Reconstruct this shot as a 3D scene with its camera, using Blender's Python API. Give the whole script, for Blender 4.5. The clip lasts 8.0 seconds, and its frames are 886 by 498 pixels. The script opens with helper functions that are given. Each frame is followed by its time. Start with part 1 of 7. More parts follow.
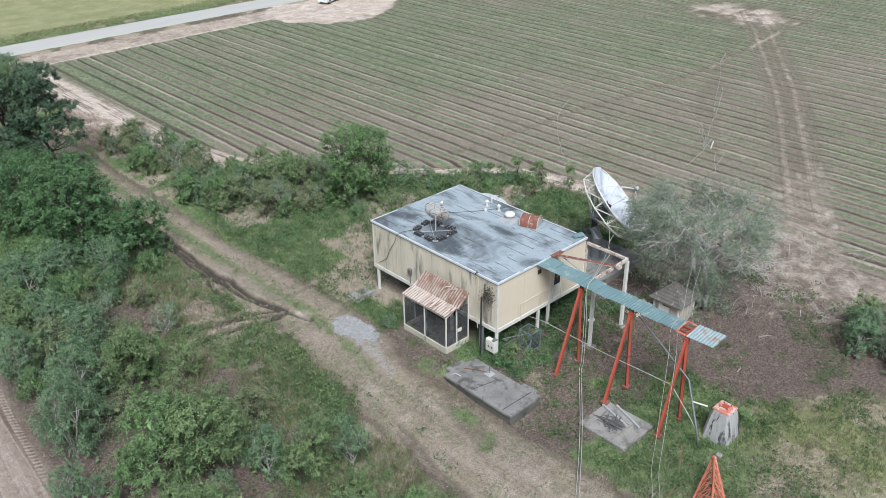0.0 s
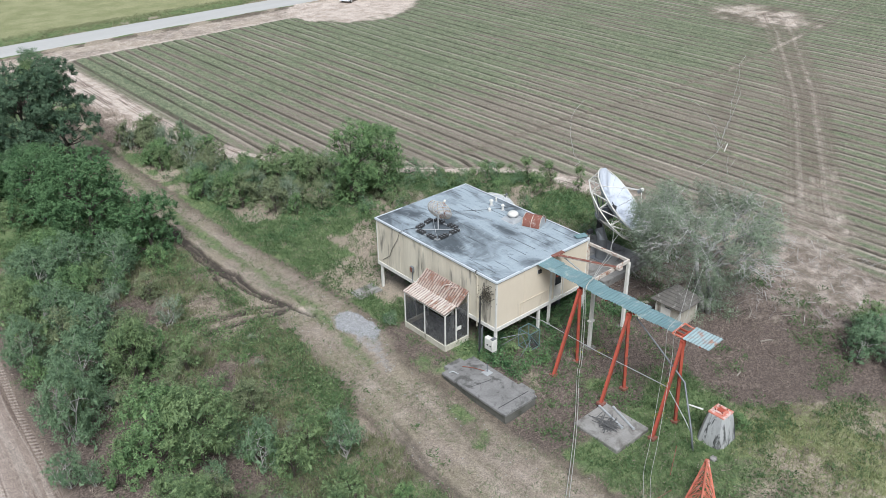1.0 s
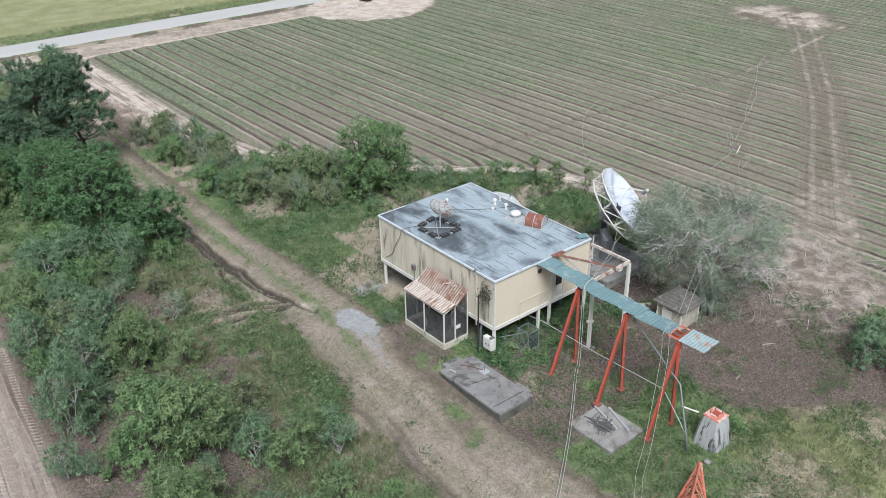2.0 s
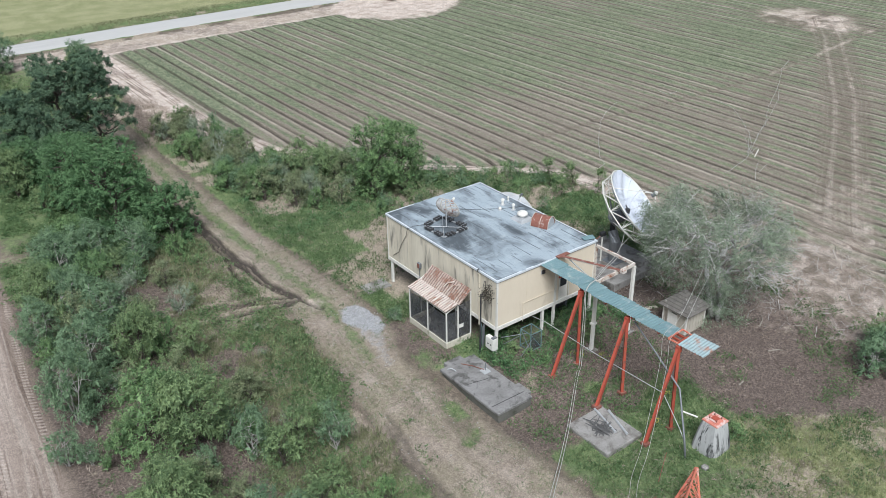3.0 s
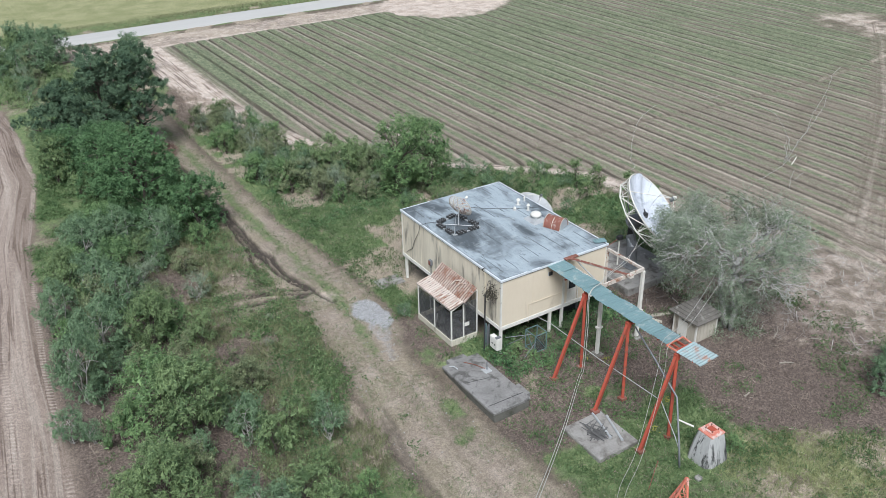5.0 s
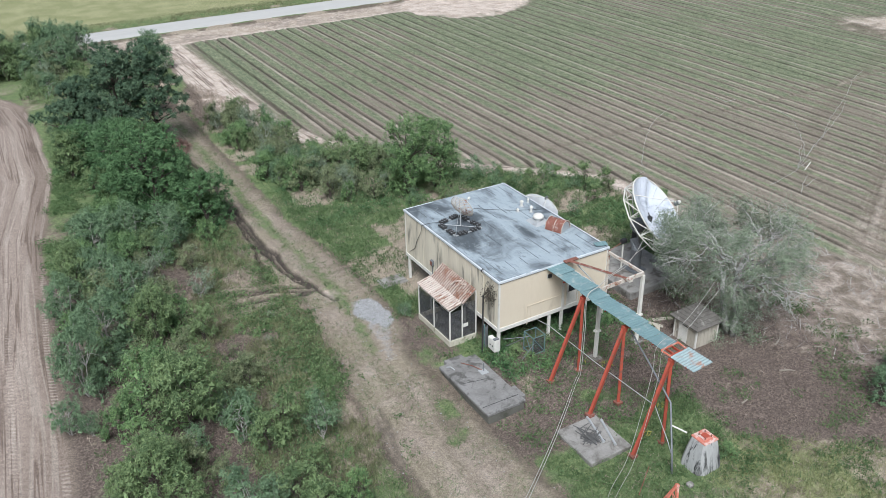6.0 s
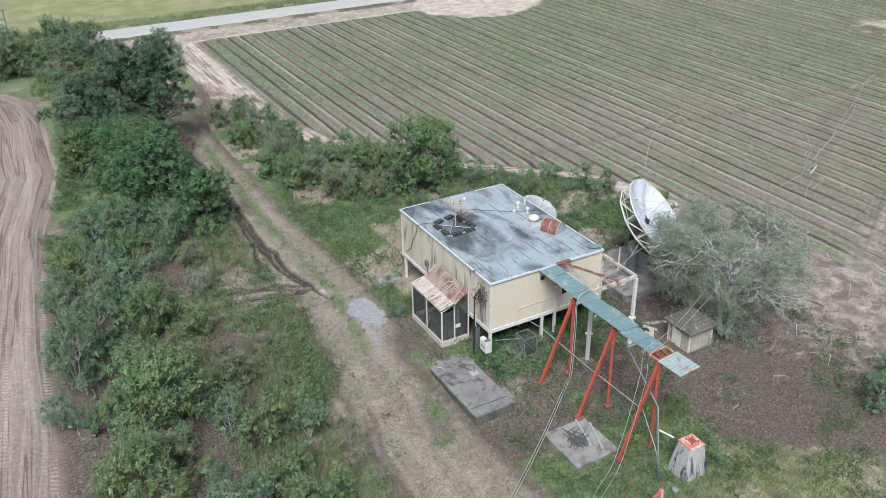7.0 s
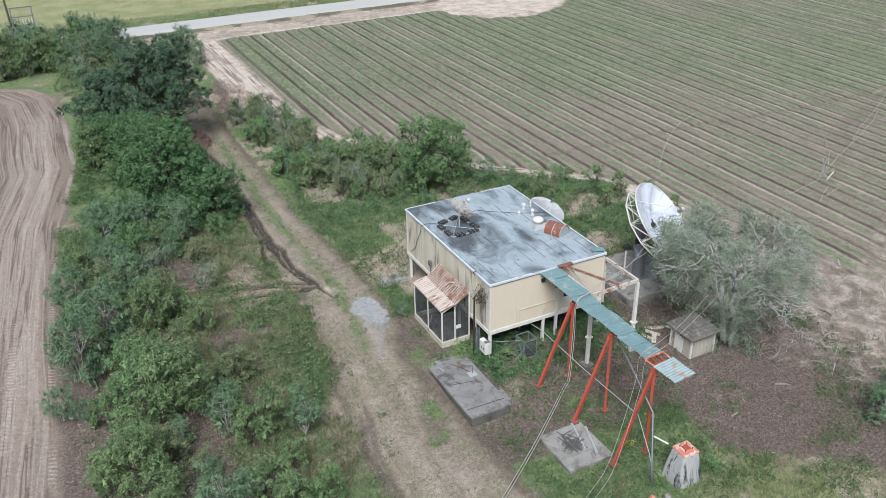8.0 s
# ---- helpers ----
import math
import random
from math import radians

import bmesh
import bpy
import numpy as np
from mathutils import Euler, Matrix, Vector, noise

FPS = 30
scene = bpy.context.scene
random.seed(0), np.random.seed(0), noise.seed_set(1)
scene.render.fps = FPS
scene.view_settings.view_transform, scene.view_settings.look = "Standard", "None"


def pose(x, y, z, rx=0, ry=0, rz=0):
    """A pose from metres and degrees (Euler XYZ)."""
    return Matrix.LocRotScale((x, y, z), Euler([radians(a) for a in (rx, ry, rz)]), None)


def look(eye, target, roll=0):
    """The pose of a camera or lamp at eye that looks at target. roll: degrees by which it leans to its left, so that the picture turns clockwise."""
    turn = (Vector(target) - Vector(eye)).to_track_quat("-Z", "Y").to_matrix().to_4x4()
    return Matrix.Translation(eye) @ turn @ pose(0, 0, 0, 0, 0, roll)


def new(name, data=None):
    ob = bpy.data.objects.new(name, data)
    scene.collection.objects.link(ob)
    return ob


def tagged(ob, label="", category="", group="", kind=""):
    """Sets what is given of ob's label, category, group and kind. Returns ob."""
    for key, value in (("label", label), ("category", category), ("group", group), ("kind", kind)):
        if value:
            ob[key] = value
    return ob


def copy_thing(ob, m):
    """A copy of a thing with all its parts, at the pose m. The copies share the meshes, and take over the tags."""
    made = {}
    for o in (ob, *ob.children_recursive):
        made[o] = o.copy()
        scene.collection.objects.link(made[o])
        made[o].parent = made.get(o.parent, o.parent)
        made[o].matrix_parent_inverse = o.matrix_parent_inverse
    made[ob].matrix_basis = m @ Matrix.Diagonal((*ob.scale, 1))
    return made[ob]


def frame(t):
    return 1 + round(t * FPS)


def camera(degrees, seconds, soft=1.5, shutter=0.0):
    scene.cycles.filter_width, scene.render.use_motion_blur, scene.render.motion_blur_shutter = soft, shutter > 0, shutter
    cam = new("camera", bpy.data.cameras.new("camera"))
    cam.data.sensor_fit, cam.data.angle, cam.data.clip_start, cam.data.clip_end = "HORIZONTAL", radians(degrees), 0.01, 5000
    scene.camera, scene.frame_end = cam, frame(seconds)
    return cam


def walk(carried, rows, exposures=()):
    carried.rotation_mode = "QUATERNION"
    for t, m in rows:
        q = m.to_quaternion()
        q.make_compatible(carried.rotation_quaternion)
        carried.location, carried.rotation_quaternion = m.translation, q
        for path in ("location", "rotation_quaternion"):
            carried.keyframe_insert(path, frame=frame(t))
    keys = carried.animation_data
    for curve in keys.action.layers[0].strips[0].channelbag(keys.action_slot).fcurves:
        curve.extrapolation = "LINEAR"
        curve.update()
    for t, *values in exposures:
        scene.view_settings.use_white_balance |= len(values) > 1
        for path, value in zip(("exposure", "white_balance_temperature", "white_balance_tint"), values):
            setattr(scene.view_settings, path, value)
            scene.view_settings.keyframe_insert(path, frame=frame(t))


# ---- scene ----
cam = camera(54.4, 8.0, soft=0.82)
PATH = [
    (0, (-32.66, -30.254, 31.467), (-31.458, -28.965, 30.522), -0.7),
    (0.5, (-32.116, -30.882, 31.421), (-30.941, -29.567, 30.476), -0.7),
    (1, (-31.615, -31.508, 31.45), (-30.458, -30.177, 30.505), -0.7),
    (1.5, (-31.067, -32.083, 31.483), (-29.932, -30.735, 30.537), -0.8),
    (3, (-29.322, -33.702, 31.415), (-28.264, -32.292, 30.47), -0.8),
    (3.5, (-28.704, -34.207, 31.419), (-27.675, -32.776, 30.473), -0.9),
    (4, (-28.012, -34.734, 31.395), (-27.01, -33.285, 30.448), -0.9),
    (4.5, (-27.335, -35.242, 31.354), (-26.364, -33.772, 30.408), -0.9),
    (6, (-25.286, -36.654, 31.467), (-24.397, -35.133, 30.521), -0.9),
    (6.5, (-24.571, -37.008, 31.444), (-23.702, -35.476, 30.498), -0.8),
    (7, (-23.824, -37.433, 31.498), (-22.974, -35.89, 30.551), -0.9),
    (7.5, (-23.079, -37.8, 31.524), (-22.254, -36.244, 30.577), -0.9),
    (8, (-22.312, -38.22, 31.532), (-21.521, -36.646, 30.585), -0.9),
]
walk(cam, [(t, look(eye, target, roll)) for t, eye, target, roll in PATH], [(0, 0.42, 5880, 9)])

# world, sun and exposure
SUN_EL, SUN_AZ = radians(58), radians(214)
world = bpy.data.worlds.new("overcast_sky")
scene.world = world
world.use_nodes = True
wt = world.node_tree
wt.nodes.clear()
sky = wt.nodes.new("ShaderNodeTexSky")
sky.sky_type, sky.sun_disc, sky.sun_elevation, sky.sun_rotation = "NISHITA", False, SUN_EL, SUN_AZ
sky.air_density, sky.dust_density = 1.0, 3.0
pale = wt.nodes.new("ShaderNodeHueSaturation")
pale.inputs["Saturation"].default_value = 0.5
back = wt.nodes.new("ShaderNodeBackground")
back.inputs["Strength"].default_value = 0.066
wout = wt.nodes.new("ShaderNodeOutputWorld")
wt.links.new(sky.outputs[0], pale.inputs["Color"])
wt.links.new(pale.outputs[0], back.inputs[0])
wt.links.new(back.outputs[0], wout.inputs[0])
sun_data = bpy.data.lights.new("sun", "SUN")
sun_data.energy, sun_data.angle, sun_data.color = 3.1, radians(30), (1.0, 0.98, 0.95)
sun = new("sun", sun_data)
sun.matrix_world = look((math.sin(SUN_AZ) * 60, math.cos(SUN_AZ) * 60, 80), (0, 0, 0))


# ---- small builders ----
BASE = {}


def thing(name, loc, label, category, group="", kind=""):
    """An Empty at the base of a thing; its parts are given in world places."""
    ob = new(name)
    ob.empty_display_size = 0.3
    ob.location = loc
    BASE[ob] = Vector(loc)
    return tagged(ob, label, category, group, kind)


def link(name, me, parent=None, label="", smooth=False):
    ob = new(name, me)
    if smooth:
        me.polygons.foreach_set("use_smooth", [True] * len(me.polygons))
    if parent is not None:
        ob.parent = parent
        BASE[ob] = BASE[parent]
    if label:
        ob["label"] = label
    return ob


def part(name, bm, material, parent=None, label="", smooth=False):
    """Links a bmesh, given in world places, as one mesh object under a thing or a part."""
    if parent is not None:
        bm.transform(Matrix.Translation(-BASE[parent]))
    me = bpy.data.meshes.new(name)
    bm.normal_update()
    bm.to_mesh(me)
    bm.free()
    me.materials.append(material)
    return link(name, me, parent, label, smooth)


def single(name, bm, material, loc, label, category, group="", kind="", smooth=False):
    """A thing of one mesh."""
    bm.transform(Matrix.Translation(-Vector(loc)))
    me = bpy.data.meshes.new(name)
    bm.to_mesh(me)
    bm.free()
    me.materials.append(material)
    ob = link(name, me, None, "", smooth)
    ob.location = loc
    BASE[ob] = Vector(loc)
    return tagged(ob, label, category, group, kind)


def fast_mesh(name, verts, faces, material):
    """A mesh from arrays; all faces have the same number of corners."""
    verts, faces = np.asarray(verts, np.float32), np.asarray(faces, np.int32)
    me = bpy.data.meshes.new(name)
    n, k = faces.shape
    me.vertices.add(len(verts))
    me.vertices.foreach_set("co", verts.ravel())
    me.loops.add(n * k)
    me.loops.foreach_set("vertex_index", faces.ravel())
    me.polygons.add(n)
    me.polygons.foreach_set("loop_start", np.arange(0, n * k, k, dtype=np.int32))
    me.update(calc_edges=True)
    me.materials.append(material)
    return me


def box(bm, lo, hi, bevel=0.0):
    made = bmesh.ops.create_cube(bm, size=1.0)["verts"]
    lo, hi = Vector(lo), Vector(hi)
    for v in made:
        v.co = Vector([lo[i] + (v.co[i] + 0.5) * (hi[i] - lo[i]) for i in range(3)])
    if bevel:
        edges = list({e for v in made for e in v.link_edges})
        bmesh.ops.bevel(bm, geom=edges, offset=bevel, segments=1, affect="EDGES")
    return bm


def boxed(lo, hi, bevel=0.0):
    return box(bmesh.new(), lo, hi, bevel)


def frame_of(p, q):
    """Axes of a bar from p to q: its length, and a turn that lays x along it with z as high as can be."""
    p, q = Vector(p), Vector(q)
    d = q - p
    x = d.normalized()
    side = Vector((0, 0, 1)).cross(x)
    y = side.normalized() if side.length > 1e-4 else Vector((0, 1, 0))
    z = x.cross(y)
    return p, d.length, x, y, z


def beam(bm, p, q, w, h, bevel=0.0):
    """A bar of w by h from p to q."""
    p, n, x, y, z = frame_of(p, q)
    made = bmesh.ops.create_cube(bm, size=1.0)["verts"]
    for v in made:
        c = v.co.copy()
        v.co = p + x * ((c.x + 0.5) * n) + y * (c.y * w) + z * (c.z * h)
    if bevel:
        bmesh.ops.bevel(bm, geom=list({e for v in made for e in v.link_edges}), offset=bevel, segments=1, affect="EDGES")
    return bm


def tube(bm, points, r, r2=None, sides=8):
    """A round bar through points, tapering from r to r2, with closed ends."""
    pts = [Vector(p) for p in points]
    r2 = r if r2 is None else r2
    rings = []
    for i, p in enumerate(pts):
        a, b = pts[max(i - 1, 0)], pts[min(i + 1, len(pts) - 1)]
        x = (b - a).normalized()
        y = x.cross(Vector((0.31, 0.17, 0.93))).normalized()
        z = x.cross(y)
        rad = r + (r2 - r) * i / max(len(pts) - 1, 1)
        rings.append([bm.verts.new(p + (y * math.cos(2 * math.pi * k / sides) + z * math.sin(2 * math.pi * k / sides)) * rad) for k in range(sides)])
    for a, b in zip(rings, rings[1:]):
        for k in range(sides):
            bm.faces.new((a[k], a[(k + 1) % sides], b[(k + 1) % sides], b[k]))
    bm.faces.new(rings[0][::-1])
    bm.faces.new(rings[-1])
    return bm


def tubed(points, r, r2=None, sides=8):
    return tube(bmesh.new(), points, r, r2, sides)


def ribs(parent, name, origin, across, along, count, r, material):
    """Raised ribs of a metal sheet, each running up its slope."""
    o, a, l = Vector(origin), Vector(across), Vector(along)
    n = a.cross(l).normalized()
    n = n if n.z > 0 else -n
    for k in range(count):
        p = o + a * ((k + 0.5) / count) + n * 0.045
        part(name, beam(bmesh.new(), p - l * 0.01, p + l * 1.01, r, r * 0.8, r * 0.2), material, parent)


def corrugated(origin, across, along, pitch=0.2, depth=0.035, thick=0.012, steps=4, sag=0.0, seed=0):
    """A corrugated sheet: ridges run along `along` and repeat across `across` (both full vectors)."""
    rng = random.Random(seed)
    bm = bmesh.new()
    o, u, v = Vector(origin), Vector(across), Vector(along)
    n = u.cross(v).normalized()
    if n.z < 0:
        n = -n
    waves = max(2, round(u.length / pitch))
    cols, rows_ = waves * steps, 4
    top, low = [], []
    for j in range(rows_ + 1):
        dent = [rng.uniform(-0.012, 0.012) for _ in range(waves + 1)]
        line, under = [], []
        for i in range(cols + 1):
            w = depth * (0.5 + 0.5 * math.cos(2 * math.pi * i / steps)) + dent[min(i // steps, waves)] - sag * math.sin(math.pi * j / rows_)
            p = o + u * (i / cols) + v * (j / rows_) + n * w
            line.append(bm.verts.new(p))
            under.append(bm.verts.new(p - n * thick))
        top.append(line)
        low.append(under)
    for j in range(rows_):
        for i in range(cols):
            bm.faces.new((top[j][i], top[j][i + 1], top[j + 1][i + 1], top[j + 1][i]))
            bm.faces.new((low[j][i], low[j + 1][i], low[j + 1][i + 1], low[j][i + 1]))
    for j in range(rows_):
        for i in (0, cols):
            bm.faces.new((top[j][i], top[j + 1][i], low[j + 1][i], low[j][i]))
    for i in range(cols):
        for j in (0, rows_):
            bm.faces.new((top[j][i], top[j][i + 1], low[j][i + 1], low[j][i]))
    bmesh.ops.recalc_face_normals(bm, faces=bm.faces)
    return bm


# ---- materials ----
def nodes_of(name):
    m = bpy.data.materials.new(name)
    m.use_nodes = True
    t = m.node_tree
    t.nodes.clear()
    out = t.nodes.new("ShaderNodeOutputMaterial")
    bsdf = t.nodes.new("ShaderNodeBsdfPrincipled")
    t.links.new(bsdf.outputs[0], out.inputs[0])
    return m, t, bsdf


def noise_node(t, coord, scale, detail=4.0, rough=0.55, stretch=None, distortion=0.0):
    if stretch:
        mp = t.nodes.new("ShaderNodeMapping")
        mp.inputs["Scale"].default_value = stretch
        t.links.new(coord, mp.inputs["Vector"])
        coord = mp.outputs[0]
    n = t.nodes.new("ShaderNodeTexNoise")
    n.inputs["Scale"].default_value, n.inputs["Detail"].default_value, n.inputs["Roughness"].default_value = scale, detail, rough
    n.inputs["Distortion"].default_value = distortion
    t.links.new(coord, n.inputs["Vector"])
    return n.outputs["Fac"]


def ramp_node(t, fac, a, b):
    """0 below a, 1 above b."""
    n = t.nodes.new("ShaderNodeMapRange")
    n.interpolation_type = "SMOOTHSTEP"
    n.inputs["From Min"].default_value, n.inputs["From Max"].default_value = a, b
    t.links.new(fac, n.inputs["Value"])
    return n.outputs[0]


def mix_node(t, fac, a, b, blend="MIX"):
    n = t.nodes.new("ShaderNodeMix")
    n.data_type, n.blend_type = "RGBA", blend
    n.clamp_factor = True
    for key, value in (("Factor_Float", fac), ("A_Color", a), ("B_Color", b)):
        s = next(i for i in n.inputs if i.identifier == key)
        if isinstance(value, (int, float)):
            s.default_value = value
        elif isinstance(value, tuple):
            s.default_value = (*value, 1)
        else:
            t.links.new(value, s)
    return next(o for o in n.outputs if o.identifier == "Result_Color")


def math_node(t, op, a, b=0.0, clamp=False):
    n = t.nodes.new("ShaderNodeMath")
    n.operation, n.use_clamp = op, clamp
    for s, value in zip(n.inputs, (a, b)):
        if isinstance(value, (int, float)):
            s.default_value = value
        else:
            t.links.new(value, s)
    return n.outputs[0]


def bump_node(t, bsdf, height, strength, distance):
    n = t.nodes.new("ShaderNodeBump")
    n.inputs["Strength"].default_value, n.inputs["Distance"].default_value = strength, distance
    t.links.new(height, n.inputs["Height"])
    t.links.new(n.outputs[0], bsdf.inputs["Normal"])


def place(t):
    return t.nodes.new("ShaderNodeNewGeometry").outputs["Position"]


def surface(name, base, dark, rough=0.8, metal=0.0, big=0.8, fine=9.0, amount=0.6, stain=None, stain_scale=0.5, stain_at=(0.55, 0.7), stretch=None, bump=0.15, each=0.0):
    """Paint, metal, concrete: a base colour broken by a large and a fine noise, and stains of another colour."""
    m, t, b = nodes_of(name)
    pos = place(t)
    large = ramp_node(t, noise_node(t, pos, big, 5, 0.6, stretch), 0.35, 0.7)
    grain = ramp_node(t, noise_node(t, pos, fine, 4, 0.7, stretch), 0.3, 0.75)
    both = math_node(t, "MULTIPLY", math_node(t, "ADD", math_node(t, "MULTIPLY", large, 0.6), math_node(t, "MULTIPLY", grain, 0.4)), amount)
    col = mix_node(t, both, base, dark)
    if stain:
        where = ramp_node(t, noise_node(t, pos, stain_scale, 6, 0.65, stretch, 0.6), *stain_at)
        col = mix_node(t, where, col, stain)
    if each:
        info = t.nodes.new("ShaderNodeObjectInfo")
        col = mix_node(t, math_node(t, "MULTIPLY", info.outputs["Random"], each), col, dark)
    t.links.new(col, b.inputs["Base Color"])
    r = math_node(t, "ADD", math_node(t, "MULTIPLY", grain, 0.15), rough - 0.07)
    t.links.new(r, b.inputs["Roughness"])
    b.inputs["Metallic"].default_value = metal
    b.inputs["Specular IOR Level"].default_value = 0.3
    if bump:
        bump_node(t, b, grain, bump, 0.02)
    return m


CREAM = surface("cream_wall_paint", (0.70, 0.615, 0.48), (0.61, 0.525, 0.40), 0.75, 0, 0.5, 6, 0.5, (0.52, 0.445, 0.34), 0.8, (0.58, 0.78), (1, 1, 0.3), 0.08)
STREAKED = surface("weathered_cream_wall", (0.74, 0.675, 0.54), (0.50, 0.445, 0.345), 0.8, 0, 1.1, 7, 0.7, (0.22, 0.20, 0.165), 1.6, (0.52, 0.7), (1, 1, 0.14), 0.1)
WHITE = surface("chalky_white_paint", (0.74, 0.72, 0.66), (0.50, 0.47, 0.40), 0.7, 0, 1.2, 10, 0.55, (0.36, 0.30, 0.22), 1.8, (0.62, 0.74), None, 0.08)
TRIM = surface("roof_edge_metal", (0.72, 0.76, 0.78), (0.45, 0.48, 0.50), 0.5, 0.1, 1.0, 9, 0.5, (0.30, 0.31, 0.31), 2.0, (0.6, 0.72))
RUSTY_WHITE = surface("rusting_white_steel", (0.62, 0.57, 0.50), (0.42, 0.36, 0.30), 0.7, 0.0, 1.5, 9, 0.6, (0.28, 0.13, 0.08), 2.2, (0.52, 0.64), None, 0.2)
RUST = surface("rusted_steel", (0.27, 0.115, 0.085), (0.16, 0.07, 0.05), 0.85, 0.1, 2.0, 14, 0.7, (0.42, 0.34, 0.30), 2.5, (0.55, 0.68), None, 0.3)
RED_PAINT = surface("orange_red_mast_paint", (0.40, 0.085, 0.05), (0.27, 0.06, 0.04), 0.65, 0.0, 1.1, 9, 0.7, (0.20, 0.085, 0.06), 1.6, (0.52, 0.68), None, 0.12)
FADED_RED = surface("faded_red_mast_paint", (0.60, 0.20, 0.13), (0.50, 0.13, 0.08), 0.65, 0.0, 1.4, 9, 0.6, (0.62, 0.46, 0.40), 2.0, (0.52, 0.70), None, 0.1)
CAP_RED = surface("chalky_red_paint", (0.58, 0.215, 0.155), (0.46, 0.15, 0.10), 0.75, 0.0, 1.8, 9, 0.7, (0.62, 0.48, 0.43), 2.6, (0.46, 0.62), None, 0.15)
TEAL = surface("faded_teal_sheet", (0.20, 0.30, 0.305), (0.135, 0.215, 0.225), 0.55, 0.1, 1.2, 8, 0.6, (0.36, 0.40, 0.385), 1.4, (0.54, 0.70), None, 0.1, 0.5)
BLEACHED = surface("bleached_rusting_sheet", (0.34, 0.42, 0.42), (0.23, 0.31, 0.32), 0.6, 0.1, 1.4, 8, 0.7, (0.34, 0.20, 0.14), 1.8, (0.52, 0.66), (1, 1, 1), 0.12)
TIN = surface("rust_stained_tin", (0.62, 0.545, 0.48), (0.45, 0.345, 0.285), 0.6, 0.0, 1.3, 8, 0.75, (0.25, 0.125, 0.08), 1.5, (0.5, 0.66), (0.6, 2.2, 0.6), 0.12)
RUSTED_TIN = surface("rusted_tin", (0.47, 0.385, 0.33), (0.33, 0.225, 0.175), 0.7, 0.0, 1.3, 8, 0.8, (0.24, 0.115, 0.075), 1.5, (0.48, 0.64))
DARK_TIN = surface("dark_groove_tin", (0.20, 0.15, 0.125), (0.12, 0.085, 0.07), 0.8, 0.0, 1.3, 8, 0.7, (0.30, 0.22, 0.18), 1.5, (0.52, 0.66))
CONCRETE = surface("weathered_concrete", (0.265, 0.257, 0.245), (0.165, 0.158, 0.148), 0.9, 0, 0.9, 8, 0.95, (0.10, 0.096, 0.088), 1.3, (0.48, 0.66), None, 0.3)
PALE_CONCRETE = surface("pale_concrete", (0.33, 0.316, 0.292), (0.22, 0.208, 0.19), 0.9, 0, 0.9, 8, 0.95, (0.14, 0.128, 0.112), 1.1, (0.47, 0.66), None, 0.3)
PIER = surface("streaked_pier_concrete", (0.46, 0.46, 0.44), (0.28, 0.28, 0.27), 0.9, 0, 1.5, 9, 0.7, (0.05, 0.05, 0.048), 2.4, (0.48, 0.6), (1, 1, 0.16), 0.25)
DARK_CONCRETE = surface("dark_base_concrete", (0.15, 0.145, 0.125), (0.09, 0.088, 0.074), 0.95, 0, 1.2, 9, 0.8, (0.06, 0.065, 0.045), 1.2, (0.5, 0.7), None, 0.3)
BLOCK = surface("dark_block", (0.15, 0.147, 0.142), (0.075, 0.073, 0.07), 0.95, 0, 2, 14, 0.7, None, bump=0.3, each=0.4)
DARK_BLOCK = surface("soot_dark_block", (0.075, 0.075, 0.075), (0.035, 0.035, 0.035), 0.95, 0, 2, 14, 0.7, None, bump=0.3, each=0.4)
GALV = surface("galvanised_steel", (0.55, 0.56, 0.56), (0.40, 0.41, 0.41), 0.5, 0.4, 2, 12, 0.6, (0.33, 0.30, 0.27), 2, (0.62, 0.75))
GREY_STEEL = surface("grey_steel", (0.23, 0.24, 0.25), (0.15, 0.155, 0.16), 0.55, 0.4, 2, 12, 0.6)
LIMED = surface("limewashed_block", (0.60, 0.565, 0.465), (0.42, 0.385, 0.30), 0.9, 0, 1.4, 9, 0.75, (0.20, 0.19, 0.13), 1.7, (0.52, 0.68), (1, 1, 0.5), 0.3)
CAGE_STEEL = surface("faded_green_steel", (0.14, 0.215, 0.21), (0.08, 0.13, 0.13), 0.6, 0.1, 2, 12, 0.6)
DARK_STEEL = surface("dark_steel", (0.05, 0.05, 0.052), (0.03, 0.03, 0.03), 0.6, 0.2, 2, 12, 0.6)
# blue-grey blotches put the shading of the dented dish face into its colour
DISH = surface("white_dish_skin", (0.72, 0.75, 0.80), (0.50, 0.53, 0.59), 0.5, 0.0, 0.7, 5, 0.7, (0.36, 0.39, 0.45), 0.7, (0.5, 0.7), None, 0.04)
WIRE = surface("weathered_cable", (0.50, 0.49, 0.45), (0.36, 0.35, 0.32), 0.6, 0.1, 2, 12, 0.5)
DARK_WIRE = surface("black_cable", (0.06, 0.06, 0.06), (0.04, 0.04, 0.04), 0.6, 0.0, 2, 12, 0.5)
SHINGLE = surface("mossy_shingles", (0.16, 0.148, 0.13), (0.085, 0.078, 0.07), 0.95, 0, 1.5, 12, 0.7, (0.29, 0.28, 0.25), 2.6, (0.56, 0.68), None, 0.4)
WOOD = surface("weathered_boards", (0.50, 0.46, 0.38), (0.33, 0.29, 0.23), 0.9, 0, 1.4, 9, 0.7, (0.20, 0.17, 0.14), 2.0, (0.56, 0.7), (1, 1, 0.3), 0.2)
LOG = surface("grey_dead_wood", (0.34, 0.30, 0.25), (0.22, 0.19, 0.155), 0.95, 0, 3, 14, 0.7, bump=0.4, each=0.5)
